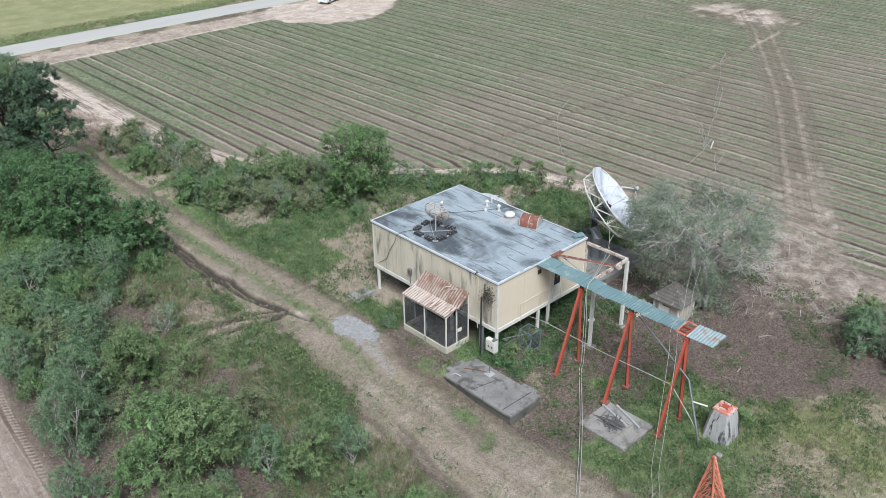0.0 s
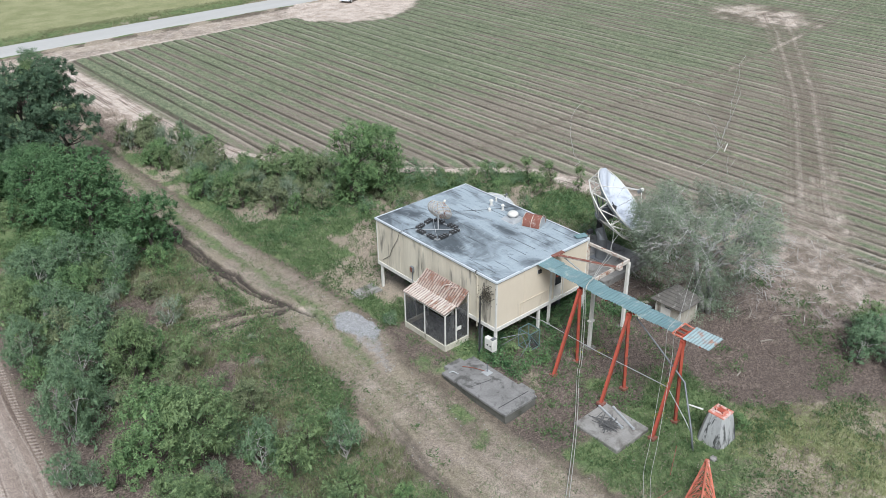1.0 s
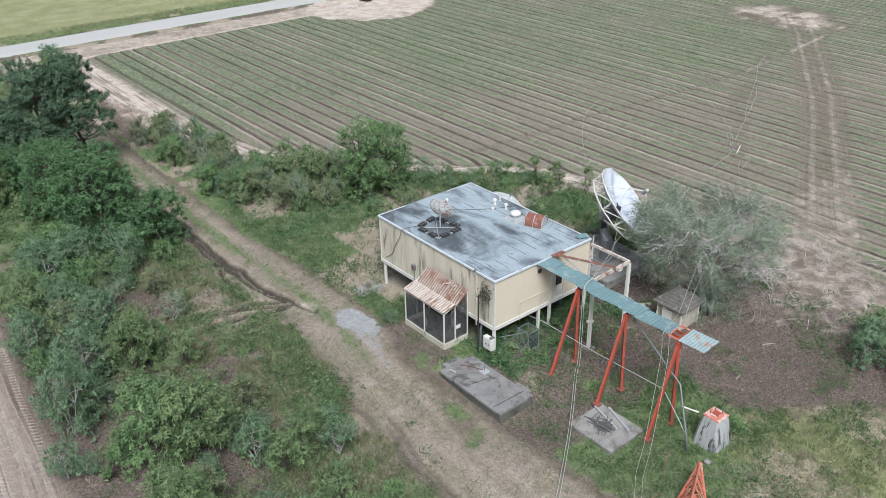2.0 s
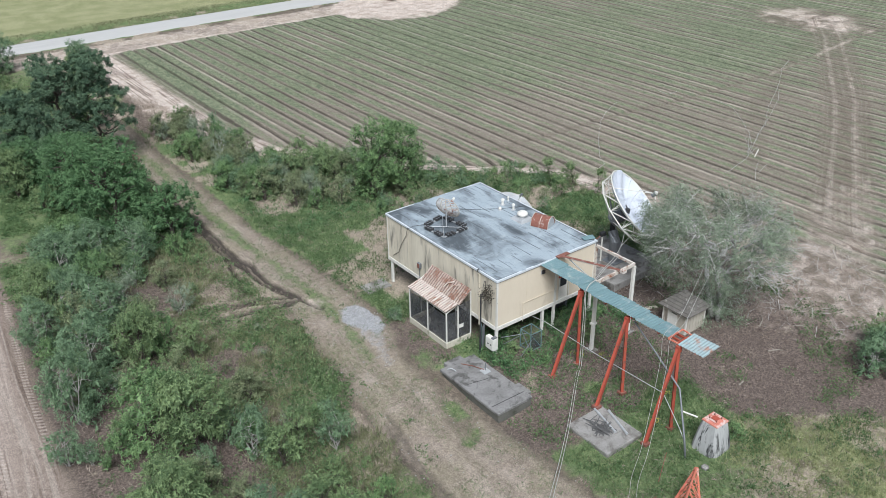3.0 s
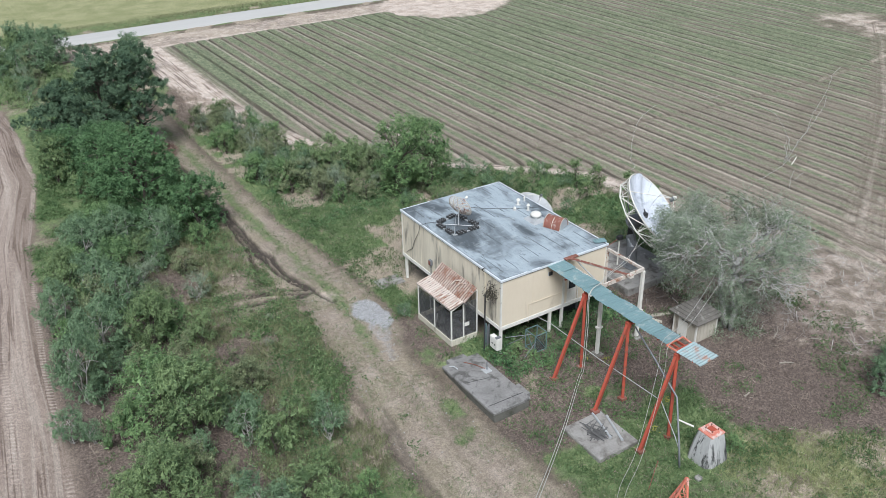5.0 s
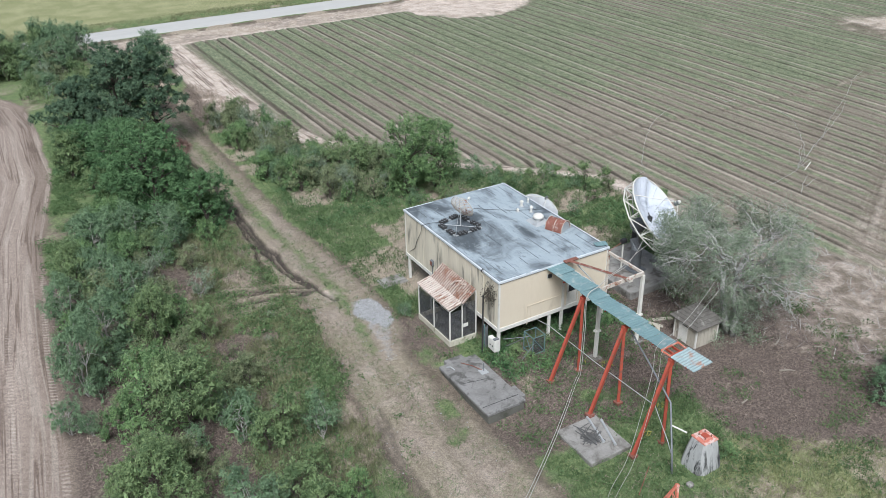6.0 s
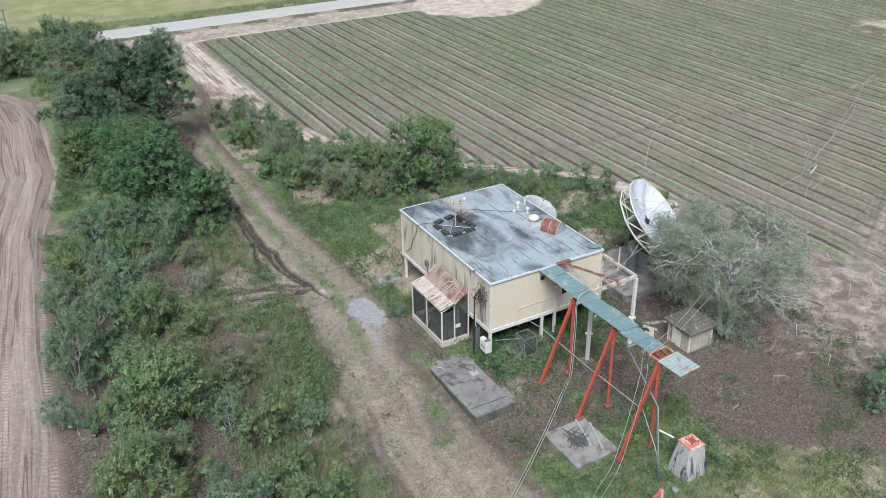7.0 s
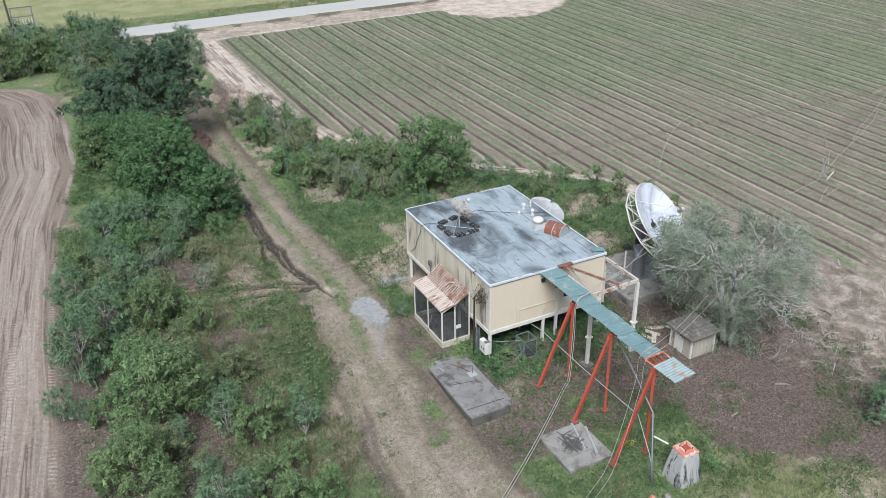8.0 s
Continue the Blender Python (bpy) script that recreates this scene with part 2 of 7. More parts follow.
BARK = surface("grey_brown_bark", (0.12, 0.10, 0.082), (0.06, 0.05, 0.04), 0.95, 0, 4, 16, 0.7, bump=0.5)
PALE_BARK = surface("pale_lichen_bark", (0.50, 0.475, 0.44), (0.31, 0.29, 0.265), 0.95, 0, 3, 14, 0.6, bump=0.4)
LICHEN_BARK = surface("lichen_grey_bark", (0.50, 0.485, 0.455), (0.27, 0.26, 0.24), 0.95, 0, 3, 14, 0.6, bump=0.4)
GLASS = surface("dark_window_glass", (0.03, 0.035, 0.04), (0.02, 0.022, 0.025), 0.15, 0, 1, 5, 0.4, bump=0)
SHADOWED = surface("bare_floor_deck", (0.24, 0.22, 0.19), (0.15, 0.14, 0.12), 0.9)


def roof_material():
    m, t, b = nodes_of("aged_grey_roof_membrane")
    pos = place(t)
    col = mix_node(t, ramp_node(t, noise_node(t, pos, 0.33, 6, 0.62, (1.1, 0.55, 1), 0.8), 0.4, 0.62), (0.36, 0.415, 0.445), (0.088, 0.102, 0.112))
    col = mix_node(t, math_node(t, "MULTIPLY", ramp_node(t, noise_node(t, pos, 0.9, 6, 0.7, (0.6, 1.5, 1), 1.2), 0.52, 0.72), 0.55), col, (0.45, 0.505, 0.515))
    col = mix_node(t, math_node(t, "MULTIPLY", ramp_node(t, noise_node(t, pos, 1.9, 5, 0.7, (2.6, 0.45, 1), 0.4), 0.54, 0.7), 0.65), col, (0.055, 0.058, 0.062))
    grain = noise_node(t, pos, 14, 3, 0.7)
    col = mix_node(t, math_node(t, "MULTIPLY", ramp_node(t, grain, 0.45, 0.75), 0.25), col, (0.12, 0.125, 0.13))
    t.links.new(col, b.inputs["Base Color"])
    b.inputs["Roughness"].default_value = 0.62
    b.inputs["Specular IOR Level"].default_value = 0.35
    bump_node(t, b, grain, 0.1, 0.02)
    return m


ROOF = roof_material()


def screen_material():
    m, t, b = nodes_of("insect_screen")
    clear = t.nodes.new("ShaderNodeBsdfTransparent")
    mixer = t.nodes.new("ShaderNodeMixShader")
    out = next(n for n in t.nodes if n.type == "OUTPUT_MATERIAL")
    torn = ramp_node(t, noise_node(t, place(t), 0.9, 4, 0.6), 0.3, 0.75)
    mixer.inputs[0].default_value = 0.4
    t.links.new(math_node(t, "ADD", math_node(t, "MULTIPLY", torn, 0.25), 0.28), mixer.inputs[0])
    b.inputs["Base Color"].default_value = (0.09, 0.092, 0.095, 1)
    b.inputs["Roughness"].default_value = 0.8
    t.links.new(clear.outputs[0], mixer.inputs[1])
    t.links.new(b.outputs[0], mixer.inputs[2])
    t.links.new(mixer.outputs[0], out.inputs[0])
    return m


SCREEN = screen_material()


def leaf_material(name, a, b_, c, hue=0.5):
    """Leaves: each leaf card and each plant has a shade of its own between three greens."""
    m, t, b = nodes_of(name)
    geo = t.nodes.new("ShaderNodeNewGeometry")
    info = t.nodes.new("ShaderNodeObjectInfo")
    col = mix_node(t, geo.outputs["Random Per Island"], a, b_)
    col = mix_node(t, math_node(t, "MULTIPLY", info.outputs["Random"], hue), col, c)
    patch = ramp_node(t, noise_node(t, geo.outputs["Position"], 2.0, 4, 0.65), 0.44, 0.6)
    col = mix_node(t, math_node(t, "MULTIPLY", patch, 0.65), col, b_)
    old = ramp_node(t, noise_node(t, geo.outputs["Position"], 1.1, 3, 0.6), 0.5, 0.36)
    col = mix_node(t, math_node(t, "MULTIPLY", old, 0.6), col, a)
    t.links.new(col, b.inputs["Base Color"])
    b.inputs["Roughness"].default_value = 0.65
    b.inputs["Specular IOR Level"].default_value = 0.25
    soft = t.nodes.new("ShaderNodeBsdfTranslucent")
    t.links.new(col, soft.inputs["Color"])
    mixer = t.nodes.new("ShaderNodeMixShader")
    mixer.inputs[0].default_value = 0.12
    out = next(n for n in t.nodes if n.type == "OUTPUT_MATERIAL")
    t.links.new(b.outputs[0], mixer.inputs[1])
    t.links.new(soft.outputs[0], mixer.inputs[2])
    t.links.new(mixer.outputs[0], out.inputs[0])
    return m


LEAF_OAK = leaf_material("oak_leaves", (0.028, 0.075, 0.03), (0.165, 0.28, 0.12), (0.09, 0.165, 0.072))
LEAF_PINE = leaf_material("pine_needles", (0.024, 0.056, 0.034), (0.15, 0.225, 0.13), (0.07, 0.125, 0.072))
LEAF_SHRUB = leaf_material("shrub_leaves", (0.045, 0.088, 0.037), (0.265, 0.36, 0.16), (0.165, 0.222, 0.105), 0.6)
LEAF_OLIVE = leaf_material("olive_leaves", (0.06, 0.088, 0.042), (0.30, 0.345, 0.185), (0.19, 0.212, 0.12), 0.6)
LEAF_GREY = leaf_material("grey_green_leaves", (0.048, 0.092, 0.05), (0.24, 0.35, 0.192), (0.135, 0.205, 0.115), 0.6)
LEAF_WILLOW = leaf_material("willow_leaves", (0.042, 0.092, 0.037), (0.245, 0.37, 0.152), (0.14, 0.222, 0.105), 0.5)
LEAF_DRY = leaf_material("sparse_dry_leaves", (0.11, 0.15, 0.095), (0.31, 0.37, 0.255), (0.21, 0.25, 0.17), 0.4)
GRASS = leaf_material("grass_blades", (0.07, 0.122, 0.052), (0.185, 0.25, 0.115), (0.12, 0.19, 0.07), 0.4)
LITTER = leaf_material("dead_litter", (0.11, 0.086, 0.07), (0.34, 0.275, 0.235), (0.20, 0.155, 0.128), 0.4)
RANK_GRASS = leaf_material("rank_grass", (0.105, 0.13, 0.06), (0.31, 0.315, 0.175), (0.24, 0.215, 0.13), 0.4)
STRAW = leaf_material("dry_grass", (0.22, 0.178, 0.14), (0.45, 0.38, 0.31), (0.22, 0.175, 0.13), 0.5)
WEED = leaf_material("broad_weeds", (0.045, 0.098, 0.036), (0.15, 0.225, 0.092), (0.13, 0.16, 0.075), 0.4)
LAWN = leaf_material("lawn_blades", (0.15, 0.185, 0.075), (0.34, 0.36, 0.175), (0.26, 0.26, 0.125), 0.3)
YELLOW_LEAF = leaf_material("yellowed_leaves", (0.40, 0.38, 0.09), (0.30, 0.32, 0.08), (0.36, 0.34, 0.10), 0.4)


# ---- the lie of the land ----
def value_noise(x, y, seed=0):
    """Smooth noise in 0..1 on a unit lattice."""
    xi, yi = np.floor(x).astype(np.int64), np.floor(y).astype(np.int64)
    fx, fy = x - xi, y - yi
    fx, fy = fx * fx * (3 - 2 * fx), fy * fy * (3 - 2 * fy)

    def corner(a, b):
        h = (a * 374761393 + b * 668265263 + seed * 1274126177) & 0x7FFFFFFF
        h = ((h ^ (h >> 13)) * 1274126177) & 0x7FFFFFFF
        return ((h ^ (h >> 16)) & 0xFFFF) / 65535.0

    top = corner(xi, yi) * (1 - fx) + corner(xi + 1, yi) * fx
    low = corner(xi, yi + 1) * (1 - fx) + corner(xi + 1, yi + 1) * fx
    return top * (1 - fy) + low * fy


def fractal(x, y, seed=0, octaves=4):
    total, size = 0.0, 0.5
    for k in range(octaves):
        total = total + size * value_noise(x * 2**k, y * 2**k, seed + 17 * k)
        size *= 0.5
    return total / (1 - 0.5**octaves)


def step(a, b, v):
    s = np.clip((v - a) / (b - a), 0, 1)
    return s * s * (3 - 2 * s)


def along(y, ys, xs):
    return np.interp(y, ys, xs)


ROW, ROW0 = 1.76, 31.98
FIELD_Y = [-60, -13, -7, -4, 2, 18.8, 22, 27.7, 34.5, 40.3, 46.5, 52, 90]
FIELD_X = [20, 26.5, 27.7, 28.3, 28, 24, 20.7, 14.9, 9.2, 6.2, 5.3, 4.6, 4.9]
TRACK_Y = [-60, -10.7, -7.6, -2.2, 2.5, 8, 13, 18.6, 24, 39, 52, 62]
TRACK_L = [-10.4, -10.3, -10.2, -10.1, -9.2, -8.3, -7.5, -7.5, -7.5, -7.0, -6.7, -6.6]
TRACK_R = [-4.4, -4.4, -4.4, -4.3, -4.8, -3.6, -3.4, -3.8, -4.5, -4.4, -4.1, -4.0]
PLOT_Y = [-60, -0.5, 6, 15, 33, 46, 52, 61, 69, 74, 77]
PLOT_X = [-26.2, -25.3, -24.7, -24.0, -22.0, -19.0, -18.9, -18.4, -18.8, -21, -26]


def near_line(x, y, pts):
    """The distance to a line through points."""
    best = np.full(np.shape(x), 1e9)
    for (ax, ay), (bx, by) in zip(pts, pts[1:]):
        dx, dy = bx - ax, by - ay
        s = np.clip(((x - ax) * dx + (y - ay) * dy) / (dx * dx + dy * dy), 0, 1)
        best = np.minimum(best, np.hypot(x - ax - s * dx, y - ay - s * dy))
    return best


RUTS = [
    [(-7.9, 47), (-6.9, 38), (-7.1, 30), (-7.1, 22), (-6.9, 17.5), (-6.4, 13), (-5.9, 11.6)],
    [(-8.4, 46), (-7.4, 38), (-7.7, 30), (-7.9, 23), (-7.5, 18.5), (-6.8, 14.2)],
    [(-7.3, 33), (-7.5, 27), (-7.4, 22.5), (-7.1, 19)],
    [(-7.9, 23), (-8.5, 19.6), (-9.2, 17.0)],
    [(-6.3, 13.9), (-8, 15.0), (-11, 16.1), (-15.4, 17.2)],
    [(-6.6, 13.5), (-9, 14.9), (-12, 15.8)],
    [(-6.3, 13.2), (-8.4, 13.9), (-11, 14.4), (-15.6, 15.2)],
    [(-7.2, 13.2), (-9.5, 13.9), (-13, 14.5)],
    [(-9.4, -1.4), (-9.9, -5), (-10.1, -9)],
    [(-8.9, -1.0), (-9.5, -5), (-9.7, -9)],
]


def zones(x, y):
    """How far each kind of cover holds at a place of the plan, 0 to 1."""
    wob = (fractal(x * 0.45, y * 0.45, 3) - 0.5) * 2.2
    fine = fractal(x * 1.3, y * 1.3, 9) - 0.5
    fx = along(y, FIELD_Y, FIELD_X)
    z = {}
    inside = step(-0.3, 0.5, x - fx + wob * 0.5) * step(0.2, -0.4, y - 85.6 + wob * 0.4)
    patch = step(1, -1.5, np.hypot((x - 51) / 1.35, y - 85) - 9 + wob * 2) * step(0, 1, x - 39.5)
    far_patch = step(3.5, -4, np.hypot((x - 93) / 0.8, (y - 37) / 1.0) - 8 + wob * 3)
    spine = near_line(x, y, [(26, -8), (36, -2), (62, 13), (86, 29), (95, 36)])
    lane = np.maximum(step(0.5, 0.2, np.abs(spine - 1.0 + 0.25 * wob)), 0.8 * step(0.32, 0.1, np.abs(spine - 2.3 + 0.3 * wob))) * (0.75 + 0.9 * fine)
    broad = step(3.0, 1.8, spine + 0.4 * wob) * (0.75 + 0.8 * fine)
    lane = np.maximum(lane, 0.4 * broad)
    lane2 = step(1.3, 0.5, np.abs(near_line(x, y, [(40, 9), (52, 17.5), (66, 24), (84, 31)])) + wob * 0.3) * 0.6
    twin = near_line(x, y, [(39, 9.4), (48, 14.2), (58.5, 19.9), (69, 25.3)])
    twin = np.maximum(step(0.3, 0.1, np.abs(twin - 0.85 + 0.2 * wob)), 0.5 * step(0.3, 0.1, np.abs(twin - 0.1 + 0.2 * wob))) * (0.8 + 0.8 * fine)
    lane = np.maximum(lane, 0.75 * twin)
    path = near_line(x, y, [(20.5, 26.1), (36, 25.7), (50.5, 24.3), (64, 24.0), (85, 26.3), (112, 29.4)])
    path = 0.8 * step(0.5, 0.15, path + fine * 0.4) * inside
    z["crop"] = (1 - 0.7 * path) * inside * (1 - patch) * (1 - far_patch * 0.8) * (1 - np.clip(lane * 0.2 + broad * 0.7, 0, 0.85)) * (1 - lane2 * 0.4)
    z["lanes"] = inside * np.clip(lane * 0.5 + lane2 * 0.4, 0, 1)
    width = along(y, [-20, 0, 12, 20, 40, 47, 55, 90], [7, 6, 3, 2.0, 2.2, 4.2, 5.4, 5.2])
    head = step(-0.5, 0.8, x - (fx - width) + wob * 0.6) * (1 - inside) * step(1, -1, y - 86)
    strip = step(85.0, 85.8, y + wob * 0.4) * step(93.8, 93.0, y) * step(-16, -6, x + wob)
    track = step(-0.5, 0.5, x - along(y, TRACK_Y, TRACK_L) + wob * 0.5) * step(0.5, -0.5, x - along(y, TRACK_Y, TRACK_R) + wob * 0.5) * step(60, 52, y)
    plot = step(0.5, -0.4, x - along(y, PLOT_Y, PLOT_X) + wob * 0.35) * step(78, 76, y + wob * 0.5)
    z["track"] = track
    mid = (along(y, TRACK_Y, TRACK_L) + along(y, TRACK_Y, TRACK_R)) / 2
    z["bright"] = np.clip(0.95 * patch + 0.95 * far_patch * 0.95 * step(0.15, 0.8, fractal(x * 0.3, y * 0.6, 21)) + head * (0.85 + 0.7 * fine) * along(y, [4, 24], [0.42, 1.0]) + strip * 0.52 * step(93.0, 91.6, y) + (lane * 0.3 + broad * 0.2) * inside + lane2 * 0.12 + path * 0.4 + plot * 0.12, 0, 1)
    wheel = np.minimum(np.abs(x - mid - 1.0), np.abs(x - mid + 0.8))
    z["bright"] = np.maximum(z["bright"], track * (0.14 + 0.14 * step(0.9, 0.1, wheel) + 0.35 * fine + 0.08 * step(2, -4, y)))
    z["bright"] = np.maximum(z["bright"], 0.75 * step(1.2, 0.2, np.hypot((x + 6.0) / 1.2, (y - 12.3) / 1.6) + wob * 0.3))
    z["plot"] = plot
    edge_x = along(y, PLOT_Y, PLOT_X)
    side = near_line(x, y, list(zip(FIELD_X, FIELD_Y))) * np.where(x > fx, 1, -1)
    on_track = (x > along(y, TRACK_Y, TRACK_L) - 2) & (x < along(y, TRACK_Y, TRACK_R) + 2) & (y < 60)
    z["guide_u"] = np.where(x < edge_x + 2, x - edge_x, np.where(on_track, x - mid, np.where((spine < 4.5) & (side > 4), spine, side))) + 0.5 * value_noise(x * 0.1, y * 0.07, 88)
    z["guide_v"] = np.where(x > -3.5, y - 0.6 * x, y)
    z["churned"] = np.clip(plot + head * along(y, [6, 18], [0.08, 1]) + 0.5 * inside * step(3.5, 1.0, side) + 0.15 * track + (0.9 * lane + 0.35 * broad) * inside, 0, 1)
    gravel = step(1.2, 0.6, np.hypot((x + 4.5 + 0.12 * (y - 8.8)) / 1.25, (y - 8.8) / 1.75) + wob * 0.3 + fine * 0.5)
    gravel = np.maximum(gravel, 0.5 * step(0.9, 0.2, near_line(x, y, [(-5.0, 7), (-5.6, 3.6)]) + wob * 0.5))
    z["gravel"] = gravel
    wx, wy = x + 0.5 * (value_noise(x * 0.7, y * 0.7, 5) - 0.5), y + 0.5 * (value_noise(x * 0.7, y * 0.7, 6) - 0.5)
    rut = np.min([near_line(wx, wy, r) for r in RUTS], axis=0)
    z["rut"] = step(0.27, 0.1, rut + fine * 0.2) * along(y, [0, 8], [0.5, 1.0])
    z["berm"] = step(0.2, 0.34, rut) * step(0.6, 0.4, rut) * (0.5 + fine) * step(7, 11, y)
    beyond = y + 0.87 * np.maximum(x - 7.5, 0) + 13.2 + 0.8 * wob
    bare = step(-0.6, 0.8, beyond) * step(5.5, 8.0, x + 0.8 * wob) * step(4.5, 2.0, y + 0.12 * (x - 17) + wob)
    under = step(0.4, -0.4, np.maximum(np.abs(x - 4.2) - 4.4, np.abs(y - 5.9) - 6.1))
    near = step(0.5, -0.6, np.maximum(np.abs(x - 2.2) - 6.0, np.abs(y + 4.4) - 4.4)) * step(0.26, 0.48, fractal(x * 0.38, y * 0.38, 57))
    near = np.maximum(near, 0.9 * step(0.6, -0.4, np.maximum(np.abs(x + 2.9) - 1.2, np.abs(y - 4.3) - 2.6)) * step(0.18, 0.38, fractal(x * 0.5, y * 0.5, 58)))
    z["bright"] = np.maximum(z["bright"], 0.62 * bare * step(10, 18, x + 0.35 * y + 3 * wob) * (0.7 + fine))
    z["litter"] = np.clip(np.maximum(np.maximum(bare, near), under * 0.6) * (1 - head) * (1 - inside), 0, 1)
    yard = step(0, 1.2, x - along(y, TRACK_Y, TRACK_R)) * (1 - head) * (1 - inside)
    verge = step(102.2, 103.4, y + 0.6 * wob)
    green = yard * (0.62 + 0.42 * step(6, 11, y) + 1.5 * (fractal(x * 0.22, y * 0.22, 31) - 0.5))
    west = step(0.4, -0.6, x - along(y, TRACK_Y, TRACK_L)) * (1 - plot)
    green = green + west * (0.4 + 0.45 * step(24, 29, y) + 1.6 * (fractal(x * 0.25, y * 0.25, 41) - 0.5))
    green = green + track * (0.45 * step(0.8, 0.15, np.abs(x - mid - 0.1)) * step(-4, 10, y) + 0.5 * (fractal(x * 0.35, y * 0.35, 47) - 0.3))
    green = np.where(y > 76, np.maximum(green, 0.6 * step(0, -3, x)), green)
    dense = west * step(-11.8, -14.2, x + wob * 0.6) * step(27, 24, y)
    z["litter"] = np.clip(np.maximum(z["litter"], dense * 0.95), 0, 1)
    z["dense"] = dense
    brown = step(1.15, 0.7, np.hypot((x + 0.6) / 2.6, (y - 55) / 11) + wob * 0.15)
    z["litter"] = np.maximum(z["litter"], 0.9 * brown)
    green = green * (1 - 0.6 * brown)
    dry_yard = yard * step(7, 10, y) * np.maximum(step(0.5, 0.62, fractal(x * 0.32, y * 0.32, 97)), step(1.1, 0.6, np.hypot((x - 0.2) / 2.6, (y - 14.2) / 3.4) + wob * 0.2) + step(1.1, 0.5, np.hypot((x + 2.0) / 1.5, (y - 13.0) / 2.4) + wob * 0.2))
    z["litter"] = np.maximum(z["litter"], 0.2 * dry_yard)
    green = green * (1 - 0.8 * np.clip(dry_yard, 0, 1)) + 0.5 * np.clip(dry_yard, 0, 1) * (fine + 0.1)
    cleared = step(1.7, 0.9, near_line(x, y, [(-4.6, -6.8), (-1.0, -6.1), (1.6, -3.0), (4.0, -5.0)]) + 0.7 * wob)
    z["litter"] = np.clip(np.maximum(z["litter"], 0.85 * cleared), 0, 1)
    green = green * (1 - 0.7 * cleared)
    verge_w = step(1.0, 0.45, near_line(x, y, [(-3.9, 2.6), (-4.5, 0.2), (-5.0, -2.6), (-6.2, -5.0)]) + 0.35 * wob + 0.5 * fine)
    green = np.maximum(green, 0.62 * verge_w * step(0.3, 0.55, fractal(x * 0.8, y * 0.8, 37)))
    z["litter"] = z["litter"] * (1 - 0.8 * verge_w)
    z["track"] = z["track"] * (1 - 0.45 * verge_w)
    z["bright"] = z["bright"] * (1 - 0.6 * verge_w)
    trampled = step(1.15, 0.75, np.hypot((x + 11.6) / 4.6, (y - 15.4) / 3.0) + wob * 0.15)
    west_dry = west * step(0.53, 0.66, fractal(x * 0.33, y * 0.33, 93)) * step(26, 22, y)
    z["litter"] = np.clip(np.maximum(z["litter"], np.maximum(0.25 * trampled, 0.6 * west_dry)), 0, 1)
    green = green * (1 - 0.8 * trampled)
    z["green"] = np.clip(green * (1 - 0.9 * strip) * (1 - np.maximum(z["litter"] * 0.85, bare)) * (1 - gravel) * (1 - inside) + verge, 0, 1)
    lawn = step(0.6, -1.0, beyond) * step(3, 6, x) * (1 - inside) * (1 - 0.6 * head)
    worn = step(0.42, 0.62, fractal(x * 0.28, y * 0.28, 63)) * lawn
    z["green"] = np.clip(z["green"] * (1 - 0.75 * worn), 0, 1)
    z["verge"] = np.maximum(verge * step(103.0, 105.5, y + 0.5 * wob), 0.8 * lawn)
    z["straw"] = np.clip((yard + 0.7 * west) * (fractal(x * 0.3, y * 0.3, 51) - 0.25 + 0.2 * west) * 1.5 * (1 - z["litter"] * 0.6) + 0.5 * step(103.5, 106, y) + 0.7 * worn + 0.95 * trampled + 0.5 * west_dry * (1 - dense) + 0.85 * dry_yard, 0, 1)
    return z


def ground_height(x, y):
    z = zones(x, y)
    h = -0.46 * np.exp(-(((x - 0.5) / 5.5) ** 2 + ((y + 11.5) / 4.5) ** 2))
    h = h - 0.44 * np.exp(-(((x + 4.4) / 2.2) ** 2 + ((y + 2.6) / 3.6) ** 2))
    h = h - 0.5 * np.exp(-(((x + 2.2) / 2.2) ** 2 + ((y + 5.9) / 1.6) ** 2))
    rough = np.clip(1 - z["track"] - z["plot"] - z["crop"], 0.15, 1)
    h = h + (fractal(x * 0.9, y * 0.9, 61) - 0.5) * 0.16 * rough + (value_noise(x * 2.7, y * 2.7, 67) - 0.5) * 0.05
    k = np.round((x - ROW0) / ROW).astype(np.int64)
    deep = 0.45 + 0.65 * (((k * 7919) % 13) / 13.0) + 0.5 * ((k * 31 % 7) < 2)
    deep = deep * (0.55 + 0.9 * value_noise(k * 3.7, y * 0.09, 83))
    off = np.abs(((x - ROW0) / ROW + 0.5) % 1.0 - 0.5) * ROW
    bed = step(0.03, 0.19, off)
    rows_here = np.clip(z["crop"] + 0.75 * z["lanes"], 0, 1) * step(0.2, 1.9, x - along(y, FIELD_Y, FIELD_X))
    h = h + rows_here * (bed - 0.85) * 0.62 * deep + rows_here * 0.1 * step(0.95, 0.5, off)
    h = h - z["rut"] * 0.2 + 0.05 * z["berm"]
    # wheel marks of the ploughed plot and the headland
    h = h + z["plot"] * 0.05 * np.sin(x * 4.1 + 3 * value_noise(x * 0.2, y * 0.06, 71)) * value_noise(x * 0.7, y * 0.05, 73)
    # the roadside ditch
    h = h - 0.5 * np.exp(-(((y - 101.8) / 1.3) ** 2)) - 0.12 * np.exp(-(((y - 92.2) / 0.8) ** 2))
    return h


def ground_at(x, y):
    return float(ground_height(np.array([float(x)]), np.array([float(y)]))[0])


